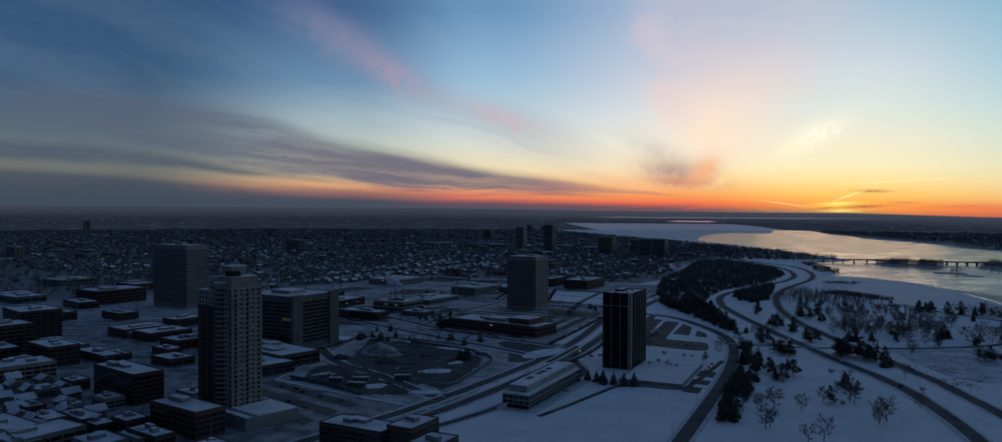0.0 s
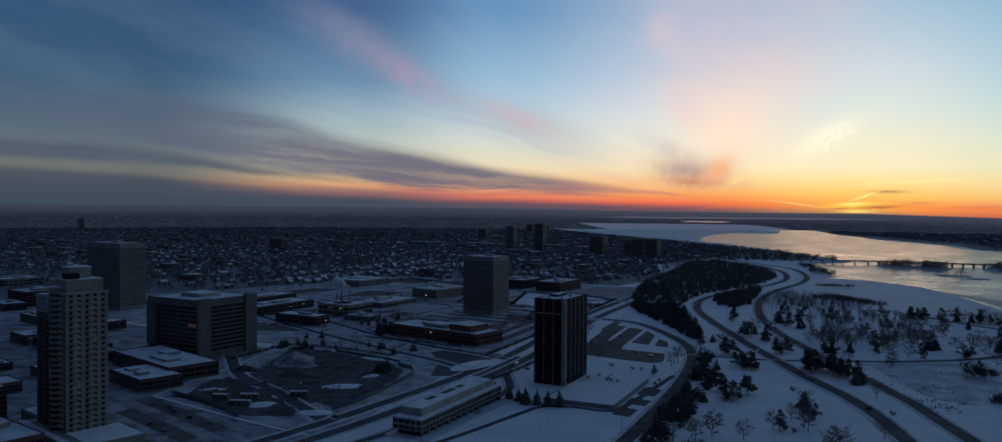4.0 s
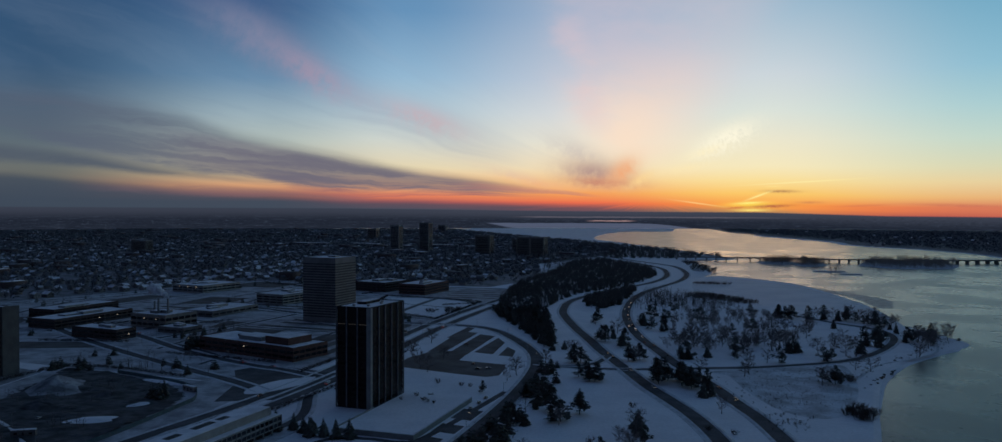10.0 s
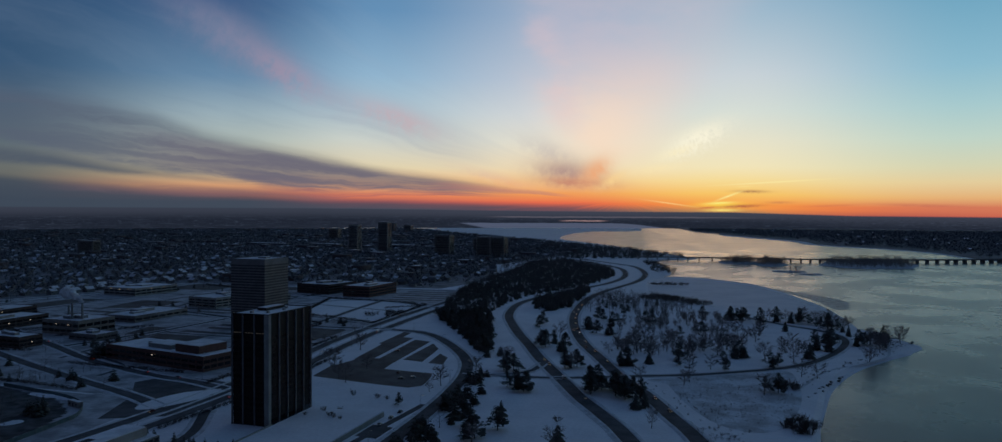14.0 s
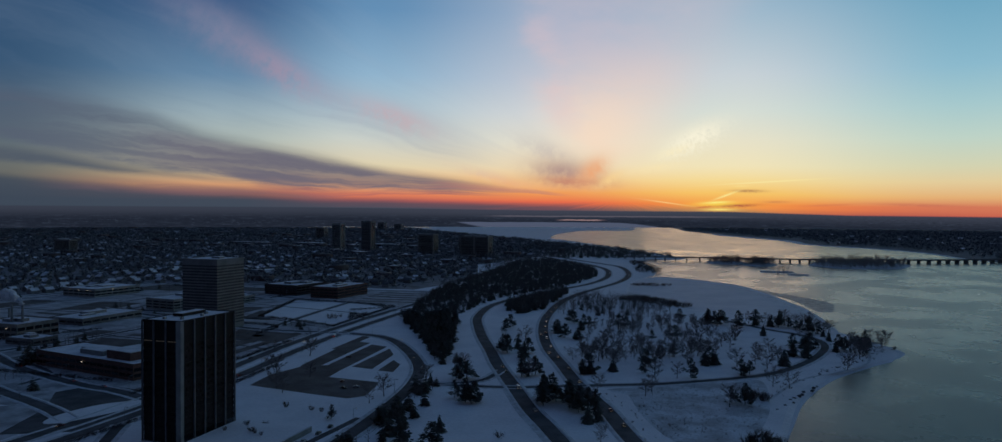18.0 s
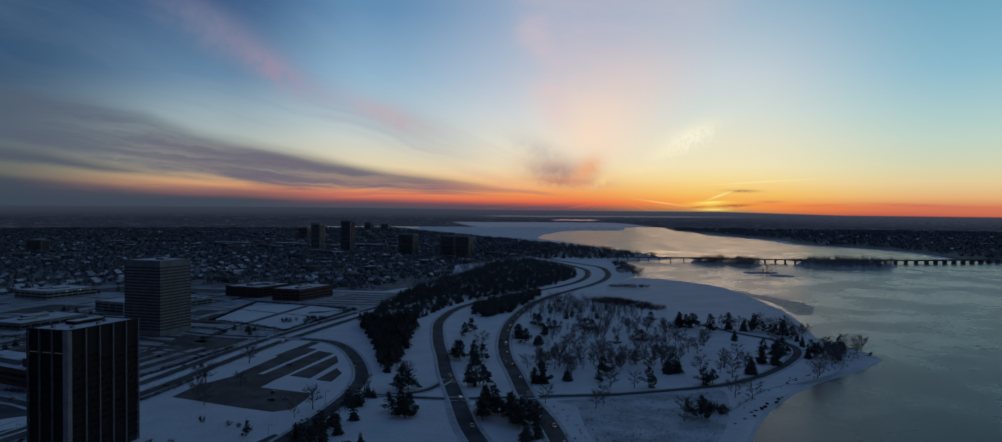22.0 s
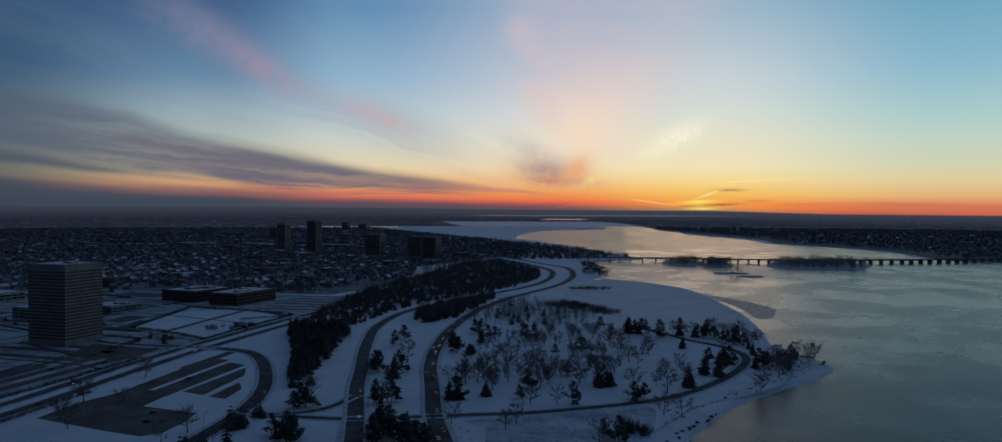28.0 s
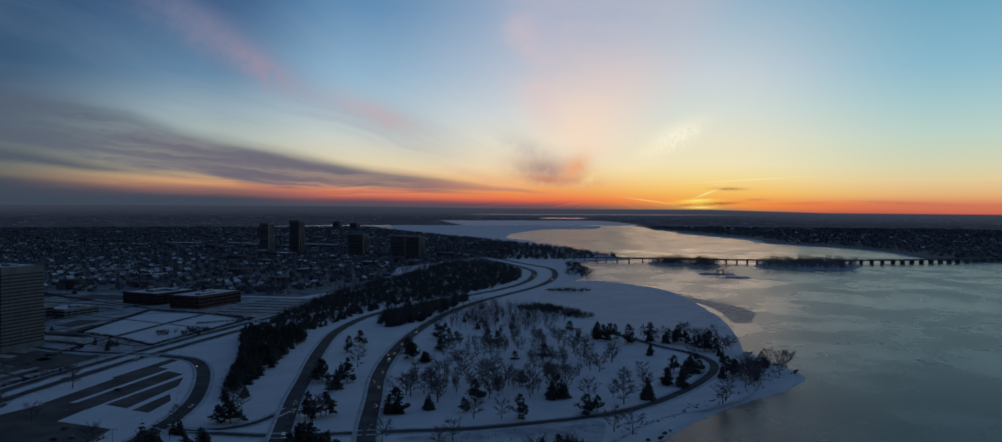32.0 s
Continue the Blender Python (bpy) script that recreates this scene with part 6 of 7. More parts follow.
scatter("spruce_belt", spruce_s, strew(BELT, 150, (7, 12), (0.9, 1.5), 1) + strew(BELT_B, 480, (5, 9), (1.0, 1.6), 16) + strew(HEDGE, 52, (6, 13), (0.9, 1.4), 2) + strew(MEDIAN, 110, (8, 14), (0.9, 1.3), 71), [M["needle"]], "dense dark belt of spruces beside the road", "woods")
scatter("bare_woods", bare_s, strew(BELT, 130, (8, 13), (0.8, 1.2), 3) + strew(BELT_B, 1000, (6, 10), (0.8, 1.2), 17) + strew(HEDGE, 55, (6, 11), (0.8, 1.2), 4) + strew(GROVE, 2300, (7, 11), (0.9, 1.3), 5) + strew(MEDIAN, 300, (8, 14), (0.9, 1.3), 72) + strew(LEFTWOOD, 500, (8, 13), (0.9, 1.3), 73), [M["twig"]], "leafless woods, brown and dense", "woods")
scatter("copse", bare_t, strew(COPSE, 330, (8, 14), (0.6, 1.0), 6) + strew(POINT, 1300, (8, 14), (0.9, 1.3), 7), [M["twig"]], "leafless copse of slender trunks", "woods")
scatter("pine_belt", pine(33), strew(BELT, 60, (8, 14), (0.9, 1.4), 18) + strew(HEDGE, 18, (7, 11), (0.9, 1.5), 19), [M["needle"]], "ragged dark pines beside the road", "woods")
STREET = [(-300, 720), (-420, 760), (-600, 850), (-620, 830), (-440, 735), (-340, 695)]
scatter("street_trees", bare_t, strew(STREET, 16, (6, 9), (0.8, 1.1), 51) + strew([(-265, 780), (-258, 960), (-268, 960), (-275, 780)], 14, (6, 9), (0.8, 1.1), 52) + strew([(-560, 880), (-440, 1000), (-420, 1100), (-520, 1040)], 14, (5, 8), (0.8, 1.1), 53)
        + strew([(-215, 560), (-200, 470), (-212, 470), (-228, 560)], 12, (6, 9), (0.8, 1.1), 54), [M["twig"]], "small leafless street trees", "trees")
scatter("spruce_woods", spruce_s, strew(GROVE, 1000, (6, 10), (1.0, 1.6), 8) + strew(POINT, 420, (8, 13), (0.9, 1.3), 9) + strew(COPSE, 14, (7, 11), (0.8, 1.2), 10), [M["needle"]], "dark spruces among leafless woods", "woods")
scatter("bank_brush", thicket(90, 10, 4), strew(SPIT, 230, (2.5, 6), (0.9, 1.6), 11) + strew([(112, 688), (124, 684), (128, 705), (118, 722), (110, 710)], 34, (3, 5), (0.9, 1.5), 61) + strew([(108, 802), (118, 790), (126, 800), (118, 812)], 16, (4, 6.5), (0.9, 1.4), 62) + strew(SPIT_B, 90, (2, 4), (0.9, 1.6), 12) + strew(BANKS, 160, (3, 7), (0.9, 1.5), 13) + strew([(14, 790), (55, 775), (100, 720), (60, 690), (40, 740)], 60, (0.8, 1.8), (0.6, 1.0), 14),
        [M["brush"]], "dense brown brush along the frozen bank", "brush")
TUFTS = [(40, 790), (60, 818), (95, 840), (118, 850), (122, 800), (118, 740), (100, 700), (70, 712), (50, 750)]
scatter("dead_grass", thicket(95, 6, 2), strew(TUFTS, 420, (0.5, 1.3), (0.7, 1.5), 15), [M["brush"]], "dead grass tufts standing in snow", "grass")


def hedge(line, width, step, seed):
    """Places for shrubs along a line."""
    r = random.Random(seed)
    out = []
    for p in curve(line, step):
        for _ in range(3):
            h = r.uniform(1.5, 3.0)
            out.append((p.x + r.uniform(-width, width), p.y + r.uniform(-width, width), 0, h * r.uniform(1.0, 1.7), h, r.uniform(0, 6.28)))
    return out


lines = [[(-345, 1021), (-310, 1008), (-276, 992)], [(-276, 992), (-279, 1080), (-282, 1156)], [(-345, 1021), (-385, 1032)], [(-282, 1156), (-345, 1172), (-426, 1181)], [(-385, 1032), (-428, 1180)], [(-315, 1109), (-284, 1140)], [(-320, 930), (-330, 975), (-400, 985)], [(-405, 730), (-300, 726)], [(-420, 790), (-400, 745)], [(-450, 660), (-400, 668), (-330, 660)],
         [(-440, 590), (-445, 650)], [(-560, 745), (-480, 765)], [(-660, 830), (-680, 960)], [(-600, 790), (-560, 900)], [(-520, 830), (-480, 910)], [(-460, 1020), (-480, 1110)], [(-260, 700), (-262, 780), (-268, 900)], [(-215, 600), (-212, 690), (-222, 800)], [(-470, 1190), (-450, 1300)], [(-560, 1240), (-700, 1290)]]
places = [p for k, line in enumerate(lines) for p in hedge(line, 1.2, 2.6, 300 + k)]
places += strew([(-318, 1050), (-300, 1085), (-272, 1078), (-280, 1042)], 26, (2, 5), (0.8, 1.3), 330)
scatter("hedges", thicket(91, 8, 3), places, [M["brush"]], "dark clipped hedges along the campus walks", "hedge")
GROUNDS = [((-430, 640), (-470, 700), (-430, 720), (-330, 690)), ((-440, 740), (-470, 820), (-430, 830), (-400, 760)), ((-600, 740), (-760, 850), (-740, 880), (-590, 770)), ((-470, 990), (-600, 1040), (-600, 1060), (-470, 1015)), ((-300, 960), (-330, 975), (-330, 1000), (-280, 985)), ((-760, 900), (-830, 960), (-780, 1100), (-745, 1000)),
           ((-400, 975), (-440, 1000), (-430, 1050), (-395, 1020)), ((-690, 1180), (-690, 1300), (-620, 1300), (-620, 1210)), ((-460, 800), (-450, 870), (-430, 870), (-440, 800)), ((-300, 650), (-320, 690), (-400, 690), (-420, 660))]
spots = [p for k, g in enumerate(GROUNDS) for p in strew(list(g), 13, (6, 11), (0.8, 1.2), 340 + k)]
scatter("campus_trees", bare_s, spots, [M["twig"]], "leafless trees on the campus grounds", "trees")
scatter("campus_spruces", spruce_s, [p for k, g in enumerate(GROUNDS) for p in strew(list(g), 5, (5, 10), (0.9, 1.4), 360 + k)] + strew([(-425, 740), (-400, 745), (-398, 772), (-412, 775)], 9, (8, 13), (1.1, 1.5), 380) + strew([(-440, 640), (-410, 655), (-420, 675), (-450, 660)], 12, (6, 10), (1.1, 1.5), 381)
        + strew([(-306, 598), (-296, 600), (-298, 610)], 2, (11, 13), (1.1, 1.3), 382), [M["needle"]], "dark spruces on the campus grounds", "trees")

SHOREBRUSH = [(132, 800), (150, 868), (185, 915), (214, 960), (228, 1000), (236, 1030), (228, 1046), (216, 1010), (196, 950), (160, 895), (128, 830)]
scatter("shore_brush", thicket(92, 8, 3), strew(SHOREBRUSH, 40, (0.8, 2.2), (0.9, 1.8), 75) + strew([(64, 686), (79, 690), (93, 688), (87, 654), (68, 645)], 60, (0.8, 2.0), (0.9, 1.6), 76), [M["brush"]], "low brown brush on the snowy bank", "brush")


def boulder(seed):
    r = random.Random(seed)
    bm = bmesh.new()
    bmesh.ops.create_icosphere(bm, subdivisions=1, radius=1.0)
    v = [tuple(p.co * r.uniform(0.7, 1.15)) for p in bm.verts]
    f = [tuple(p.index for p in q.verts) for q in bm.faces]
    bm.free()
    return v, f


rr = random.Random(77)
stones = []
for x, y in curve([(152, 868), (174, 912), (188, 938)], 3) + curve([(214, 988), (228, 1010), (240, 1030)], 4) + curve([(130, 780), (146, 820), (158, 850)], 5):
    w = rr.uniform(0.5, 1.7)
    stones.append((x + rr.uniform(-2, 2), y + rr.uniform(-2, 2), -0.3, w, w * 0.6, rr.uniform(0, 6)))
scatter("shore_stones", boulder(1), stones, [M["slate"]], "dark stones along the frozen bank", "stones")

scatter("site_brush", bare_s, strew([(-350, 470), (-290, 470), (-275, 500), (-285, 545), (-340, 540), (-370, 520)], 46, (3, 7), (1.0, 1.6), 78) + strew([(-420, 600), (-330, 640), (-300, 600), (-340, 560), (-390, 560)], 34, (3, 6), (1.0, 1.6), 79), [M["bark"]], "dark scrub on the building site", "brush")

# ---- the town ----
HOUSE_V = [(-0.5, -0.5, 0), (0.5, -0.5, 0), (0.5, 0.5, 0), (-0.5, 0.5, 0), (-0.5, -0.5, 0.6), (0.5, -0.5, 0.6), (0.5, 0.5, 0.6), (-0.5, 0.5, 0.6), (-0.5, 0, 1.0), (0.5, 0, 1.0),
           (-0.56, -0.57, 0.55), (0.56, -0.57, 0.55), (0.56, 0, 1.02), (-0.56, 0, 1.02), (0.56, 0.57, 0.55), (-0.56, 0.57, 0.55)]
HOUSE_F = [(0, 1, 5, 4), (1, 2, 6, 5), (2, 3, 7, 6), (3, 0, 4, 7), (4, 7, 8), (5, 9, 6), (10, 11, 12, 13), (13, 12, 14, 15)]
HOUSE_I = [0, 0, 0, 0, 0, 0, 1, 1]
FLAT_V = [(-0.5, -0.5, 0), (0.5, -0.5, 0), (0.5, 0.5, 0), (-0.5, 0.5, 0), (-0.5, -0.5, 1), (0.5, -0.5, 1), (0.5, 0.5, 1), (-0.5, 0.5, 1)]
FLAT_F, FLAT_I = [(0, 1, 5, 4), (1, 2, 6, 5), (2, 3, 7, 6), (3, 0, 4, 7), (4, 5, 6, 7)], [0, 0, 0, 0, 1]


def house_kind(seed):
    """A house with walls, snowy gable roof, chimney, door and windows; its parts are children."""
    r = random.Random(seed)
    w, d, e, top = r.uniform(9, 12), r.uniform(8, 10), r.uniform(4.6, 6.0), r.uniform(7.6, 9.4)
    ob = empty("house", pose(-420, 300, 0), "small house with dark walls and a snowy gable roof", "house", "houses")
    bm = bmesh.new()
    vs = [bm.verts.new(p) for p in [(-w / 2, -d / 2, -0.3), (w / 2, -d / 2, -0.3), (w / 2, d / 2, -0.3), (-w / 2, d / 2, -0.3), (-w / 2, -d / 2, e), (w / 2, -d / 2, e), (w / 2, d / 2, e), (-w / 2, d / 2, e), (-w / 2, 0, top), (w / 2, 0, top)]]
    for q in [(0, 1, 5, 4), (1, 2, 6, 9, 5), (2, 3, 7, 6), (3, 0, 4, 8, 7)]:
        bm.faces.new([vs[k] for k in q])
    part("wall", bm, M["siding"], ob)
    for s in (-1, 1):
        bm = bmesh.new()
        o, t = 0.5, 0.35
        lo, hi = e - 0.35, top + 0.05
        y = s * (d / 2 + o)
        vs = [bm.verts.new(p) for p in [(-w / 2 - o, y, lo), (w / 2 + o, y, lo), (w / 2 + o, 0, hi), (-w / 2 - o, 0, hi), (-w / 2 - o, y, lo + t), (w / 2 + o, y, lo + t), (w / 2 + o, 0, hi + t), (-w / 2 - o, 0, hi + t)]]
        for q in [(0, 1, 2, 3), (4, 5, 6, 7), (0, 1, 5, 4), (1, 2, 6, 5), (3, 0, 4, 7)]:
            bm.faces.new([vs[k] for k in q])
        bmesh.ops.recalc_face_normals(bm, faces=bm.faces)
        part("roof_slope", bm, M["roofsnow"], ob, "snow-covered roof slope")
    part("chimney", boxes((w * 0.2, w * 0.2 + 0.8, 0.6, 1.4, top - 1.4, top + 1.0)), M["brick"], ob)
    part("door", boxes((-0.5, 0.5, -d / 2 - 0.06, -d / 2 + 0.05, 0, 2.1)), M["dark"], ob)
    for x in (-w * 0.3, w * 0.3):
        part("window", boxes((x - 0.7, x + 0.7, -d / 2 - 0.05, -d / 2 + 0.05, 2.9, 4.2)), M["glass"], ob)
        part("window", boxes((w / 2 - 0.05, w / 2 + 0.05, x * 0.7 - 0.6, x * 0.7 + 0.6, 2.9, 4.2)), M["glass"], ob)
    return ob


kinds = [house_kind(k) for k in range(4)]
rt = random.Random(11)
near = [(-557, 378), (-532, 385), (-512, 359), (-501, 376), (-478, 364), (-459, 346), (-439, 331), (-535, 364), (-490, 340), (-455, 312), (-436, 308), (-473, 322), (-508, 337), (-528, 345), (-422, 338), (-470, 300), (-495, 318), (-548, 352), (-575, 345), (-560, 330), (-520, 312), (-600, 362)]
for x, y in near:
    copy_thing(kinds[rt.randrange(4)], pose(x, y, 0, 0, 0, -14 + rt.choice((0, 90)) + rt.uniform(-4, 4)))
towns, halls, trees_town, singles = [], [], [], []
COSY, SINY = math.cos(radians(-9)), math.sin(radians(-9))
BLOCKED = [(-1000, 690, 90), (-606, 2145, 60), (-490, 2100, 70), (-816, 2195, 40), (-920, 2230, 40), (-580, 2310, 50), (-1520, 1910, 60), (-1075, 1020, 60), (-1920, 1310, 60), (-1195, 900, 75), (-1352, 2910, 40), (-1320, 2420, 85), (-1145, 2460, 75), (-890, 2440, 75), (-745, 2400, 60)]
for i in range(-110, 12):
    for j in range(0, 150):
        u, w = i * 34.0, 900 + j * 24.0 if j % 3 else 900 + j * 24.0 + 4
        if i % 7 == 0:
            continue
        x = u * COSY - w * SINY - 330 + rt.uniform(-7, 7)
        y = u * SINY + w * COSY + rt.uniform(-4, 4)
        if not inside(TOWN, x, y) or any(abs(x - bx) < r and abs(y - by) < r for bx, by, r in BLOCKED) or rt.random() < 0.2:
            continue
        turn = radians(-9 + 90 * (rt.random() < 0.4) + rt.uniform(-5, 5))
        if y < 1640 and x > -900 and len(singles) < 70:
            singles.append((x, y, turn))
        elif rt.random() < 0.05:
            halls.append((x, y, 0, rt.uniform(22, 45), rt.uniform(6, 13), turn, rt.uniform(16, 28)))
        else:
            towns.append((x, y, 0, rt.uniform(8, 12.5), rt.uniform(6, 8.5), turn, rt.uniform(7, 10)))
for x, y, turn in singles:
    copy_thing(kinds[rt.randrange(4)], pose(x, y, 0, 0, 0, math.degrees(turn)))
scatter("houses", (HOUSE_V, HOUSE_F, HOUSE_I), towns, [M["siding"], M["townroof"]], "rows of small houses with snowy roofs", "houses")
scatter("town_halls", (FLAT_V, FLAT_F, FLAT_I), halls, [M["brickdark"], M["townroof"]], "flat-roofed blocks scattered among the houses", "buildings")
nearer = [(x0, y0) for x0, y0 in TOWN]
scatter("town_trees", far_bare(8, 14), strew(nearer, 24000, (7, 14), (0.9, 1.5), 21), [M["farwood"]], "leafless street trees between the houses", "trees")
scatter("town_spruces", spruce(9, 4, 0.3), strew(nearer, 1300, (6, 12), (0.8, 1.3), 22) + strew(FARWOOD, 500, (12, 18), (1.4, 2.2), 23) + strew(FOREST, 1300, (11, 17), (1.2, 2.0), 29), [M["needle"]], "dark spruces between the houses", "trees")
BLOCK = [(-620, 320), (-300, 250), (-260, 300), (-300, 340), (-480, 430), (-760, 560), (-900, 640), (-900, 520)]
scatter("yard_trees", bare_s, strew(BLOCK, 170, (6, 10), (0.8, 1.2), 24) + strew([(-420, 560), (-400, 640), (-330, 640), (-270, 600), (-300, 490), (-370, 500)], 34, (3, 7), (0.9, 1.4), 25), [M["twig"]], "leafless yard trees among low roofs", "trees")
NORTHWOOD = [(700, 2420), (690, 2600), (600, 2920), (420, 3180), (370, 3500), (130, 4100), (-110, 4700), (-150, 5050), (1400, 5000), (2600, 3600), (2600, 2200), (1500, 2050), (1050, 2330)]
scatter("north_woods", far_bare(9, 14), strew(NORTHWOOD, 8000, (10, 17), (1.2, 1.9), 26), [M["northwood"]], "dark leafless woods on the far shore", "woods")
# far spruces take the pale tone that stands for haze, not the needle green
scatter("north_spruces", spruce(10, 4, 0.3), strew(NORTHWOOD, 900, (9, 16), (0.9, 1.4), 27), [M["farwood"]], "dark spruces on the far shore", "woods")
FARTOWN = [(-600, 3050), (-330, 2650), (-330, 2100), (-420, 1950), (-1000, 1900), (-2200, 1500), (-3600, 900), (-4500, 700), (-4300, 2300), (-3200, 3700), (-1650, 4450), (-1000, 3560)]
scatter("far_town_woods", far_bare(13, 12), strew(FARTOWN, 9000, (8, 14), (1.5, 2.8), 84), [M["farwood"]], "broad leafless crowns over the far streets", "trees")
rn = random.Random(31)
scatter("north_houses", (HOUSE_V, HOUSE_F, HOUSE_I), [(x, y, 0, rn.uniform(10, 18), rn.uniform(7, 11), rn.uniform(0, 6), rn.uniform(9, 13)) for x, y, *_ in strew(NORTHWOOD, 80, (1, 2), (1, 1), 28)], [M["siding"], M["roofsnow"]], "scattered houses on the far shore", "houses")


# ---- bridge and islands ----
def island(name, cx, cy, rx, ry, turn, label, trees, seed):
    ring = []
    for k in range(36):
        a = 6.283 * k / 36
        q = 1 + 0.18 * noise.noise((math.cos(a) * 1.7, math.sin(a) * 1.7, seed))
        x, y = rx * q * math.cos(a), ry * q * math.sin(a)
        ring.append((cx + x * math.cos(turn) - y * math.sin(turn), cy + x * math.sin(turn) + y * math.cos(turn)))
    sheet(name, ring, 0.2, M["marsh"], label, "island", skirt=1.9)
    if trees:
        scatter("island_woods", low_bare(seed, 8), [(*p[:3], p[3], p[4] * (0.6 + 0.6 * abs(noise.noise((p[0] * 0.04, p[1] * 0.04, seed)) * 1.9)), p[5]) for p in strew(ring, int(trees * 1.3), (11, 19), (0.7, 1.1), seed)], [M["twig"]], "leafless trees on a snowy island", "woods")


island("ground_island_west", 98, 2110, 38, 52, 0.1, "low wooded island beside the bridge", 150, 41)
island("ground_island_mid", 168, 2075, 32, 62, 0.0, "low wooded island with snowy edges", 150, 44)
island("ground_island_east", 372, 2120, 92, 120, -0.3, "snowy wooded island under the bridge", 420, 42)
island("ground_rocks", 192, 1868, 27, 8, 0.1, "low snowy rocks in the river", 14, 43)
island("ground_bar", 226, 1809, 17, 5, 0.1, "pale gravel bar with snow in the river", 0, 45)

DECK = curve([(-130, 2140), (-60, 2150), (40, 2158), (190, 2160), (300, 2172), (425, 2205), (555, 2245), (698, 2320), (820, 2400)], 22)
bridge = empty("road_bridge", pose(0, 0, 0), "long low road bridge on many piers across the river", "bridge")
verts, faces = [], []
PROFILE = [(-7, 5.2), (-7, 7.1), (-6.6, 7.1), (-6.6, 6.2), (6.6, 6.2), (6.6, 7.1), (7, 7.1), (7, 5.2), (5, 4.6), (-5, 4.6)]
for i, p in enumerate(DECK):
    d = (DECK[min(i + 1, len(DECK) - 1)] - DECK[max(i - 1, 0)]).normalized()
    for s, z in PROFILE:
        verts.append((p.x + d.y * s, p.y - d.x * s, z))
k = len(PROFILE)
for i in range(len(DECK) - 1):
    for j in range(k):
        faces.append((i * k + j, i * k + (j + 1) % k, (i + 1) * k + (j + 1) % k, (i + 1) * k + j))
part("deck", mesh("deck", verts, faces, M["concrete"]), None, bridge)
pier_mesh = box_mesh("pier", (-1.3, 1.3, -6, 6, -2.5, 4.8), M["concrete"])
for i, p in enumerate(DECK):
    d = (DECK[min(i + 1, len(DECK) - 1)] - DECK[max(i - 1, 0)]).normalized()
    pier = part("pier", pier_mesh, None, bridge)
    pier.location = (p.x, p.y, 0)
    pier.rotation_euler = (0, 0, math.atan2(d.y, d.x))
lamp_post = box_mesh("lamp_post", (-0.12, 0.12, -0.12, 0.12, 6.2, 15), M["metal"])
for i in range(0, len(DECK), 3):
    part("lamp_post", lamp_post, None, bridge).location = (DECK[i].x, DECK[i].y + 6.4, 0)

# dark floes frozen into the river
rf = random.Random(19)
floes = [(x + rf.uniform(-9, 9), y + rf.uniform(-9, 9), -1.585, rf.uniform(1.2, 4.5), 1.0, rf.uniform(-0.4, 0.4), rf.uniform(0.7, 1.8)) for x, y in ((345, 1257), (345, 1224), (327, 1152), (302, 986), (311, 956), (319, 950), (335, 1093), (290, 1106), (369, 1608), (371, 1776), (252, 1274), (340, 1100), (260, 900), (420, 1300)) for _ in range(3)]
ring = [(math.cos(a * 0.7854) * (0.8 + 0.25 * (a % 3)), math.sin(a * 0.7854) * (1.1 - 0.2 * (a % 2)), 0.0) for a in range(8)]
scatter("ice_floes", (ring, [tuple(range(8))]), floes, [M["slush"]], "small dark floes frozen into the river", "ice")

# lookout at the tip of the point
lookout = empty("lookout", pose(214, 1046, 0, 0, 0, 12), "low round stone lookout with snow on its roof", "pavilion")
bm = bmesh.new()
bmesh.ops.create_cone(bm, cap_ends=True, segments=20, radius1=9, radius2=8.6, depth=4.4, matrix=Matrix.Translation((0, 0, 1.6)))
part("wall", bm, M["concrete"], lookout)
bm = bmesh.new()
bmesh.ops.create_cone(bm, cap_ends=True, segments=20, radius1=8.0, radius2=7.6, depth=0.5, matrix=Matrix.Translation((0, 0, 4.0)))
part("roof_snow", bm, M["roofsnow"], lookout)
for x, y in ((-3, -2), (3, -1), (0, 3)):
    bm = bmesh.new()
    bmesh.ops.create_cone(bm, cap_ends=True, segments=12, radius1=1.4, radius2=1.3, depth=0.5, matrix=Matrix.Translation((x, y, 4.4)))
    part("roof_light", bm, M["dark"], lookout)
part("terrace_wall", boxes((-14, -9, -6, -5.2, -0.2, 1.2), (9, 18, -4, -3.2, -0.2, 1.0)), M["concrete"], lookout)


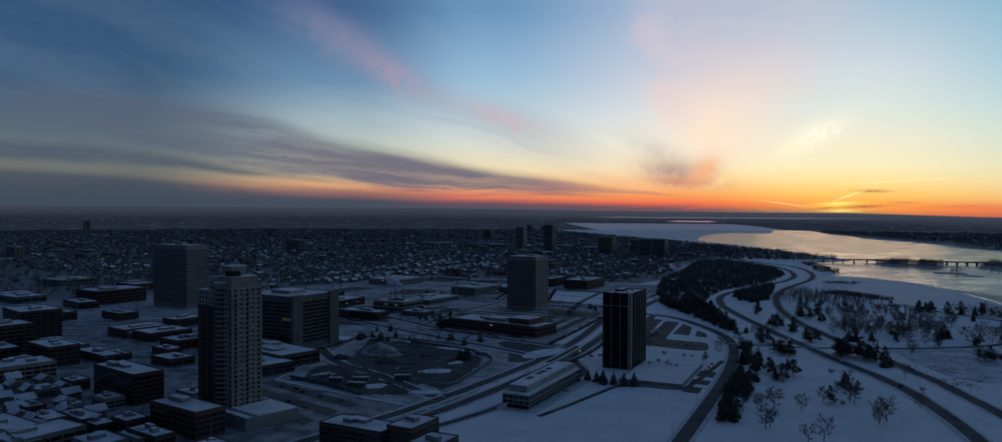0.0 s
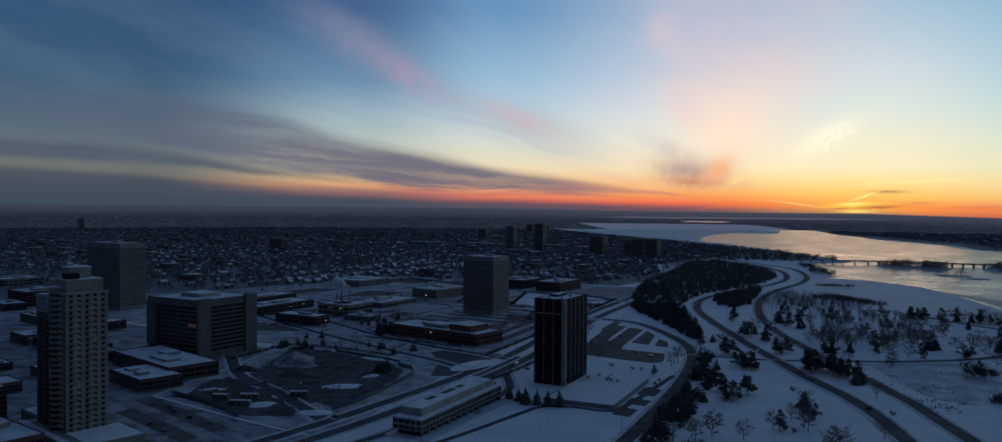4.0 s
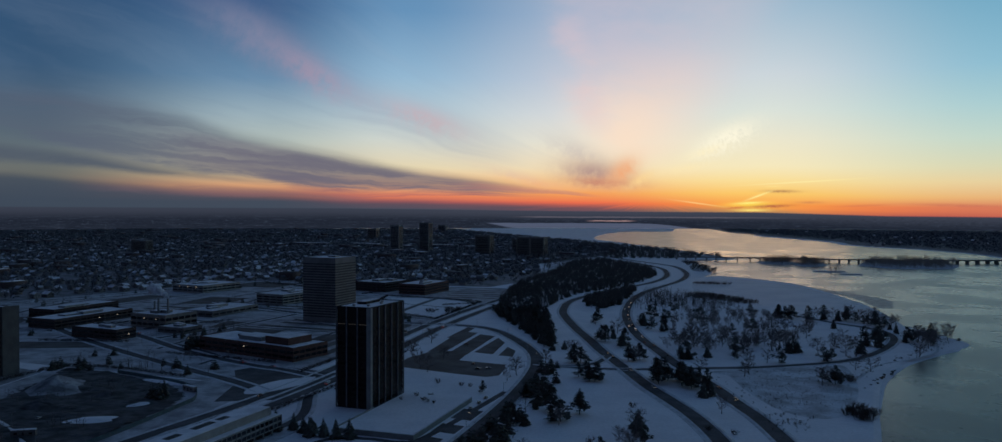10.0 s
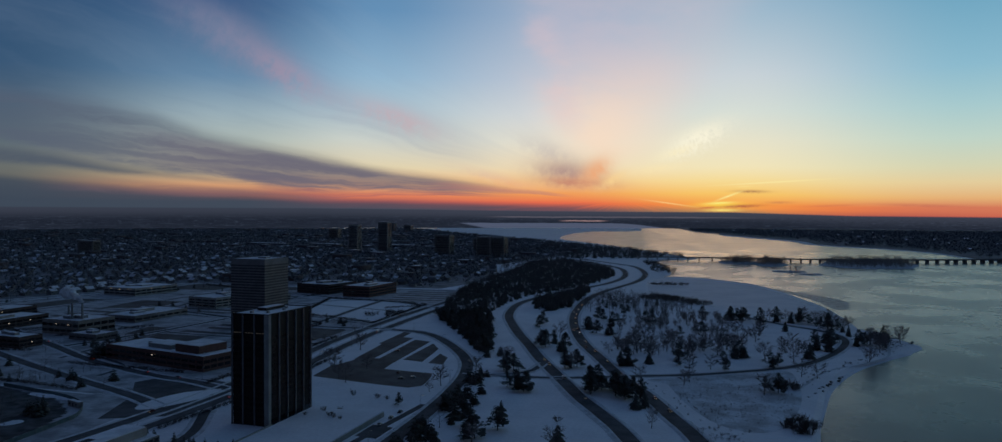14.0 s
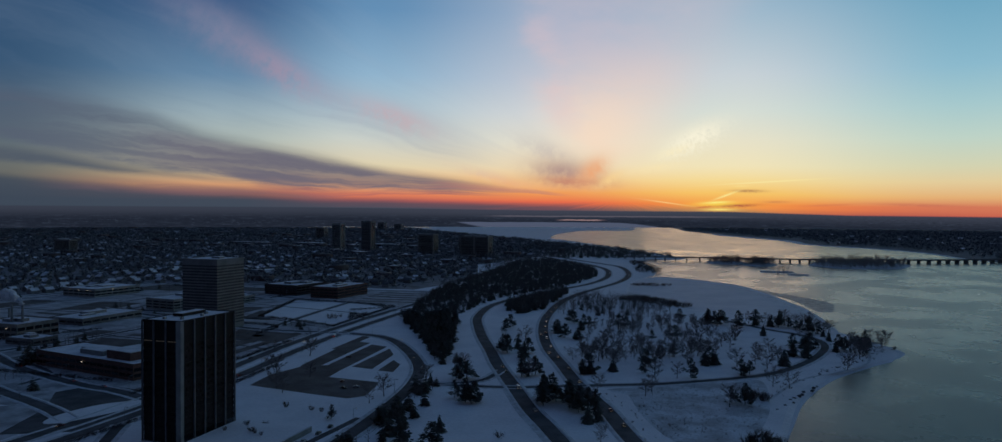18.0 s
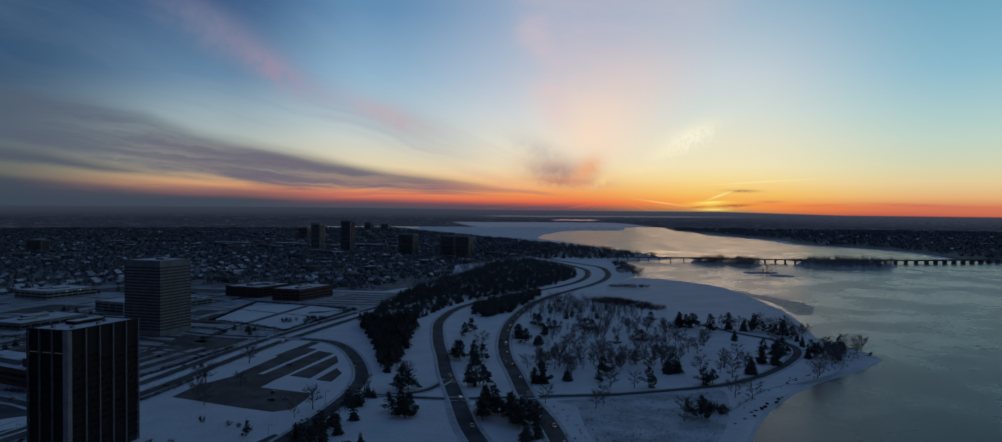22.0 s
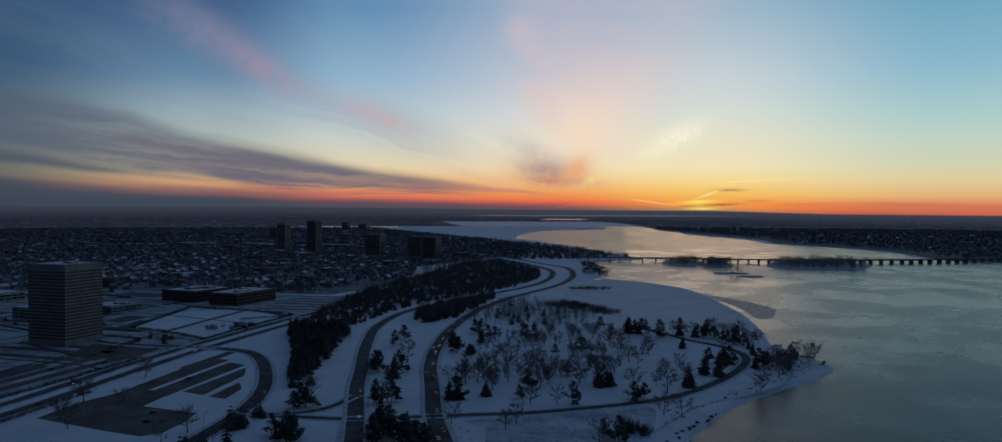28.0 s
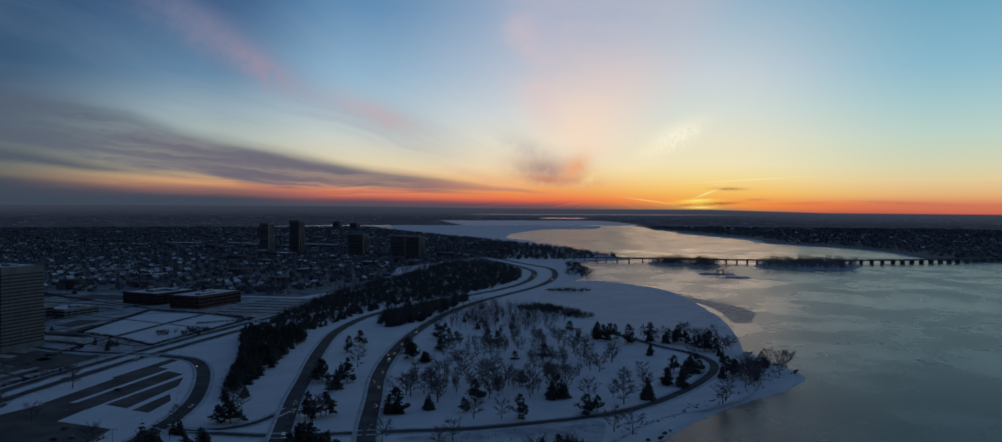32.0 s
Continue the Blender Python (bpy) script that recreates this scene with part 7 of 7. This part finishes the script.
# ---- vehicles, lamps ----
def car_kind(paint, label, van=False, lit=True):
    ob = empty("van" if van else "car", pose(0, 0, 0.1), label, "van" if van else "car", "traffic" if lit else "parked cars")
    L, W, H = (5.4, 2.0, 2.1) if van else (4.5, 1.8, 1.0)
    bm = boxes((-W / 2, W / 2, -L / 2, L / 2, 0.35, H), bevel=0.15)
    part("body", bm, paint, ob)
    if not van:
        bm = boxes((-0.8, 0.8, -1.4, 0.9, 0.95, 1.5), bevel=0.2)
        part("cabin", bm, M["glass"], ob)
        part("roof_panel", boxes((-0.7, 0.7, -1.1, 0.6, 1.5, 1.54)), paint, ob)
    else:
        part("windscreen", boxes((-0.85, 0.85, L / 2 - 0.2, L / 2 + 0.02, 1.3, 1.9)), M["glass"], ob)
    for x in (-W / 2, W / 2):
        for y in (-L * 0.3, L * 0.3):
            bm = bmesh.new()
            bmesh.ops.create_cone(bm, cap_ends=True, segments=12, radius1=0.34, radius2=0.34, depth=0.22, matrix=Matrix.Translation((x, y, 0.34)) @ Matrix.Rotation(radians(90), 4, "Y"))
            part("wheel", bm, M["black"], ob)
    for x in (-0.62, 0.62):
        part("headlight", boxes((x - 0.17, x + 0.17, L / 2 - 0.04, L / 2 + 0.05, 0.6, 0.82)), M["cool" if lit else "metal"], ob)
        part("tail_light", boxes((x - 0.17, x + 0.17, -L / 2 - 0.05, -L / 2 + 0.04, 0.65, 0.85)), M["tail" if lit else "plastic"], ob)
    return ob


paints = [material("car_paint_%s" % n, c, 0.3, metal=0.3, spec=0.5) for n, c in (("black", (0.02, 0.02, 0.022)), ("silver", (0.35, 0.36, 0.38)), ("red", (0.14, 0.02, 0.02)), ("white", (0.6, 0.6, 0.6)))]
cars = [car_kind(paints[0], "black car on the cleared road"), car_kind(paints[1], "silver car on the cleared road"), car_kind(paints[2], "dark red car on the cleared road"), car_kind(paints[3], "white van on the cleared road", True)]


def along(line, u, offset, back=False):
    """A pose on a road, u of the way along it."""
    pts = curve(line, 3.0)
    i = min(int(u * (len(pts) - 1)), len(pts) - 2)
    d = (pts[i + 1] - pts[i]).normalized()
    p = pts[i] + Vector((d.y, -d.x)) * offset
    turn = math.degrees(math.atan2(-d.x, d.y)) + (180 if back else 0)
    return pose(p.x, p.y, 0.16, 0, 0, turn)


rc = random.Random(3)
first = {}
spots = [(PK_RIGHT, u, 2.0, True) for u in (0.20, 0.215, 0.232, 0.25, 0.27, 0.292, 0.315, 0.335, 0.35, 0.368, 0.385, 0.40, 0.42, 0.44, 0.47, 0.5, 0.62, 0.66)]
spots += [(PK_RIGHT, u, -2.2, True) for u in (0.225, 0.3, 0.345, 0.41)]
spots += [(PK_LEFT, u, 2.0, True) for u in (0.19, 0.215, 0.235, 0.243, 0.62, 0.7)] + [(AVENUE, u, 2.0, False) for u in (0.16, 0.28, 0.37, 0.45, 0.6, 0.8)] + [(AVENUE_B, u, -2.0, True) for u in (0.2, 0.33, 0.5, 0.56, 0.7)]
spots += [(CROSS_ST, u, 2.0, False) for u in (0.1, 0.16, 0.3, 0.5)] + [(LOTROAD, 0.72, 2.0, True), (SIDE_ST, 0.4, 2.0, False)]
for line, u, off, back in spots:
    k = rc.choice((0, 0, 1, 1, 2, 3)) if line is not PK_RIGHT else rc.choice((0, 0, 0, 1, 2, 3))
    m = along(line, u, off, back)
    if k not in first:
        first[k] = cars[k]
        cars[k].matrix_basis = m
    else:
        copy_thing(cars[k], m)
parked = [(-140, 752, 80), (-133, 757, 80), (-150, 770, 10), (-200, 668, 75), (-206, 660, 75), (-196, 676, 75), (-118, 600, 5), (-104, 640, 5), (-104, 655, 5), (-104, 668, 5), (-340, 420, 72), (-350, 446, 72), (-330, 440, 72), (-322, 414, 72), (-360, 452, 72), (-310, 437, 72), (-344, 396, 72), (-330, 392, 72), (-375, 455, 72),
          (-186, 850, 90), (-300, 850, 0), (-300, 862, 0), (-281, 880, 0), (-365, 540, 40), (-350, 560, 60), (-330, 540, 20)]
still = [car_kind(paints[k], label, lit=False) for k, label in ((0, "black car parked on the salted lot"), (1, "silver car parked on the salted lot"), (2, "dark red car parked on the salted lot"))]
for n, (x, y, turn) in enumerate(parked):
    m = pose(x, y, 0.06, 0, 0, turn)
    if n < 3:
        still[n].matrix_basis = m
    else:
        copy_thing(still[rc.choice((0, 0, 1, 2))], m)


def lamp_kind(lit):
    ob = empty("street_lamp", pose(0, 0, 0), "slim steel street lamp" + (" with a lit head" if lit else ", unlit"), "street lamp", "street lamps")
    bm = bmesh.new()
    bmesh.ops.create_cone(bm, cap_ends=True, segments=8, radius1=0.12, radius2=0.07, depth=9.0, matrix=Matrix.Translation((0, 0, 4.5)))
    part("pole", bm, M["metal"], ob)
    part("arm", boxes((-0.05, 1.8, -0.05, 0.05, 8.9, 9.02)), M["metal"], ob)
    head = part("head", boxes((1.4, 2.2, -0.2, 0.2, 8.8, 9.0)), M["metal"], ob)
    part("lens", boxes((1.5, 2.1, -0.16, 0.16, 8.7, 8.8)), M["lamp" if lit else "glass"], head)
    return ob


lamps = [lamp_kind(True), lamp_kind(False)]
used = set()
for line, n, off in ((AVENUE, 16, 7), (CROSS_ST, 8, 6), (LOTROAD, 9, -6), (SIDE_ST, 6, 6.5), (SOUTH_ST, 4, 6.5), (FIELD_ST, 5, 6)):
    for i in range(n):
        k = 0 if rc.random() < 0.35 else 1
        m = along(line, (i + 0.5) / n, off)
        m.translation.z = 0.0
        if k not in used:
            used.add(k)
            lamps[k].matrix_basis = m
        else:
            copy_thing(lamps[k], m)

# ploughed snow along the roads, in one mesh
verts, faces = [], []
for rows in banks:
    for i, row in enumerate(rows):
        b = len(verts)
        verts += row
        if i:
            faces += [(b - 4 + j, b - 3 + j, b + 1 + j, b + j) for j in range(3)]
tagged(new("snow_banks", mesh("snow_banks", verts, faces, M["bank"])), "ploughed ridges of snow along the roads", "snow bank", kind="stuff")

# steam over the heating plant
steam = empty("steam_cloud", pose(-512, 852, 29), "white steam drifting from the chimneys", "steam", kind="stuff")
bm = bmesh.new()
rs = random.Random(8)
for k in range(16):
    r = 1.2 + 0.28 * k
    m = Matrix.Translation((-1.3 * k + rs.uniform(-1, 1), rs.uniform(-1, 1), 2 + 6.5 * math.sin(min(k / 9, 1.5)) + rs.uniform(-1, 1)))
    bmesh.ops.create_icosphere(bm, subdivisions=2, radius=r, matrix=m)
for v in bm.verts:
    v.co += Vector(noise.noise_vector(v.co * 0.35)) * 1.6
M["steam"] = material("steam", (0.8, 0.8, 0.82), 1.0, scale=0.2, fine=0.6, spread=0.05)
part("puff", bm, M["steam"], steam)
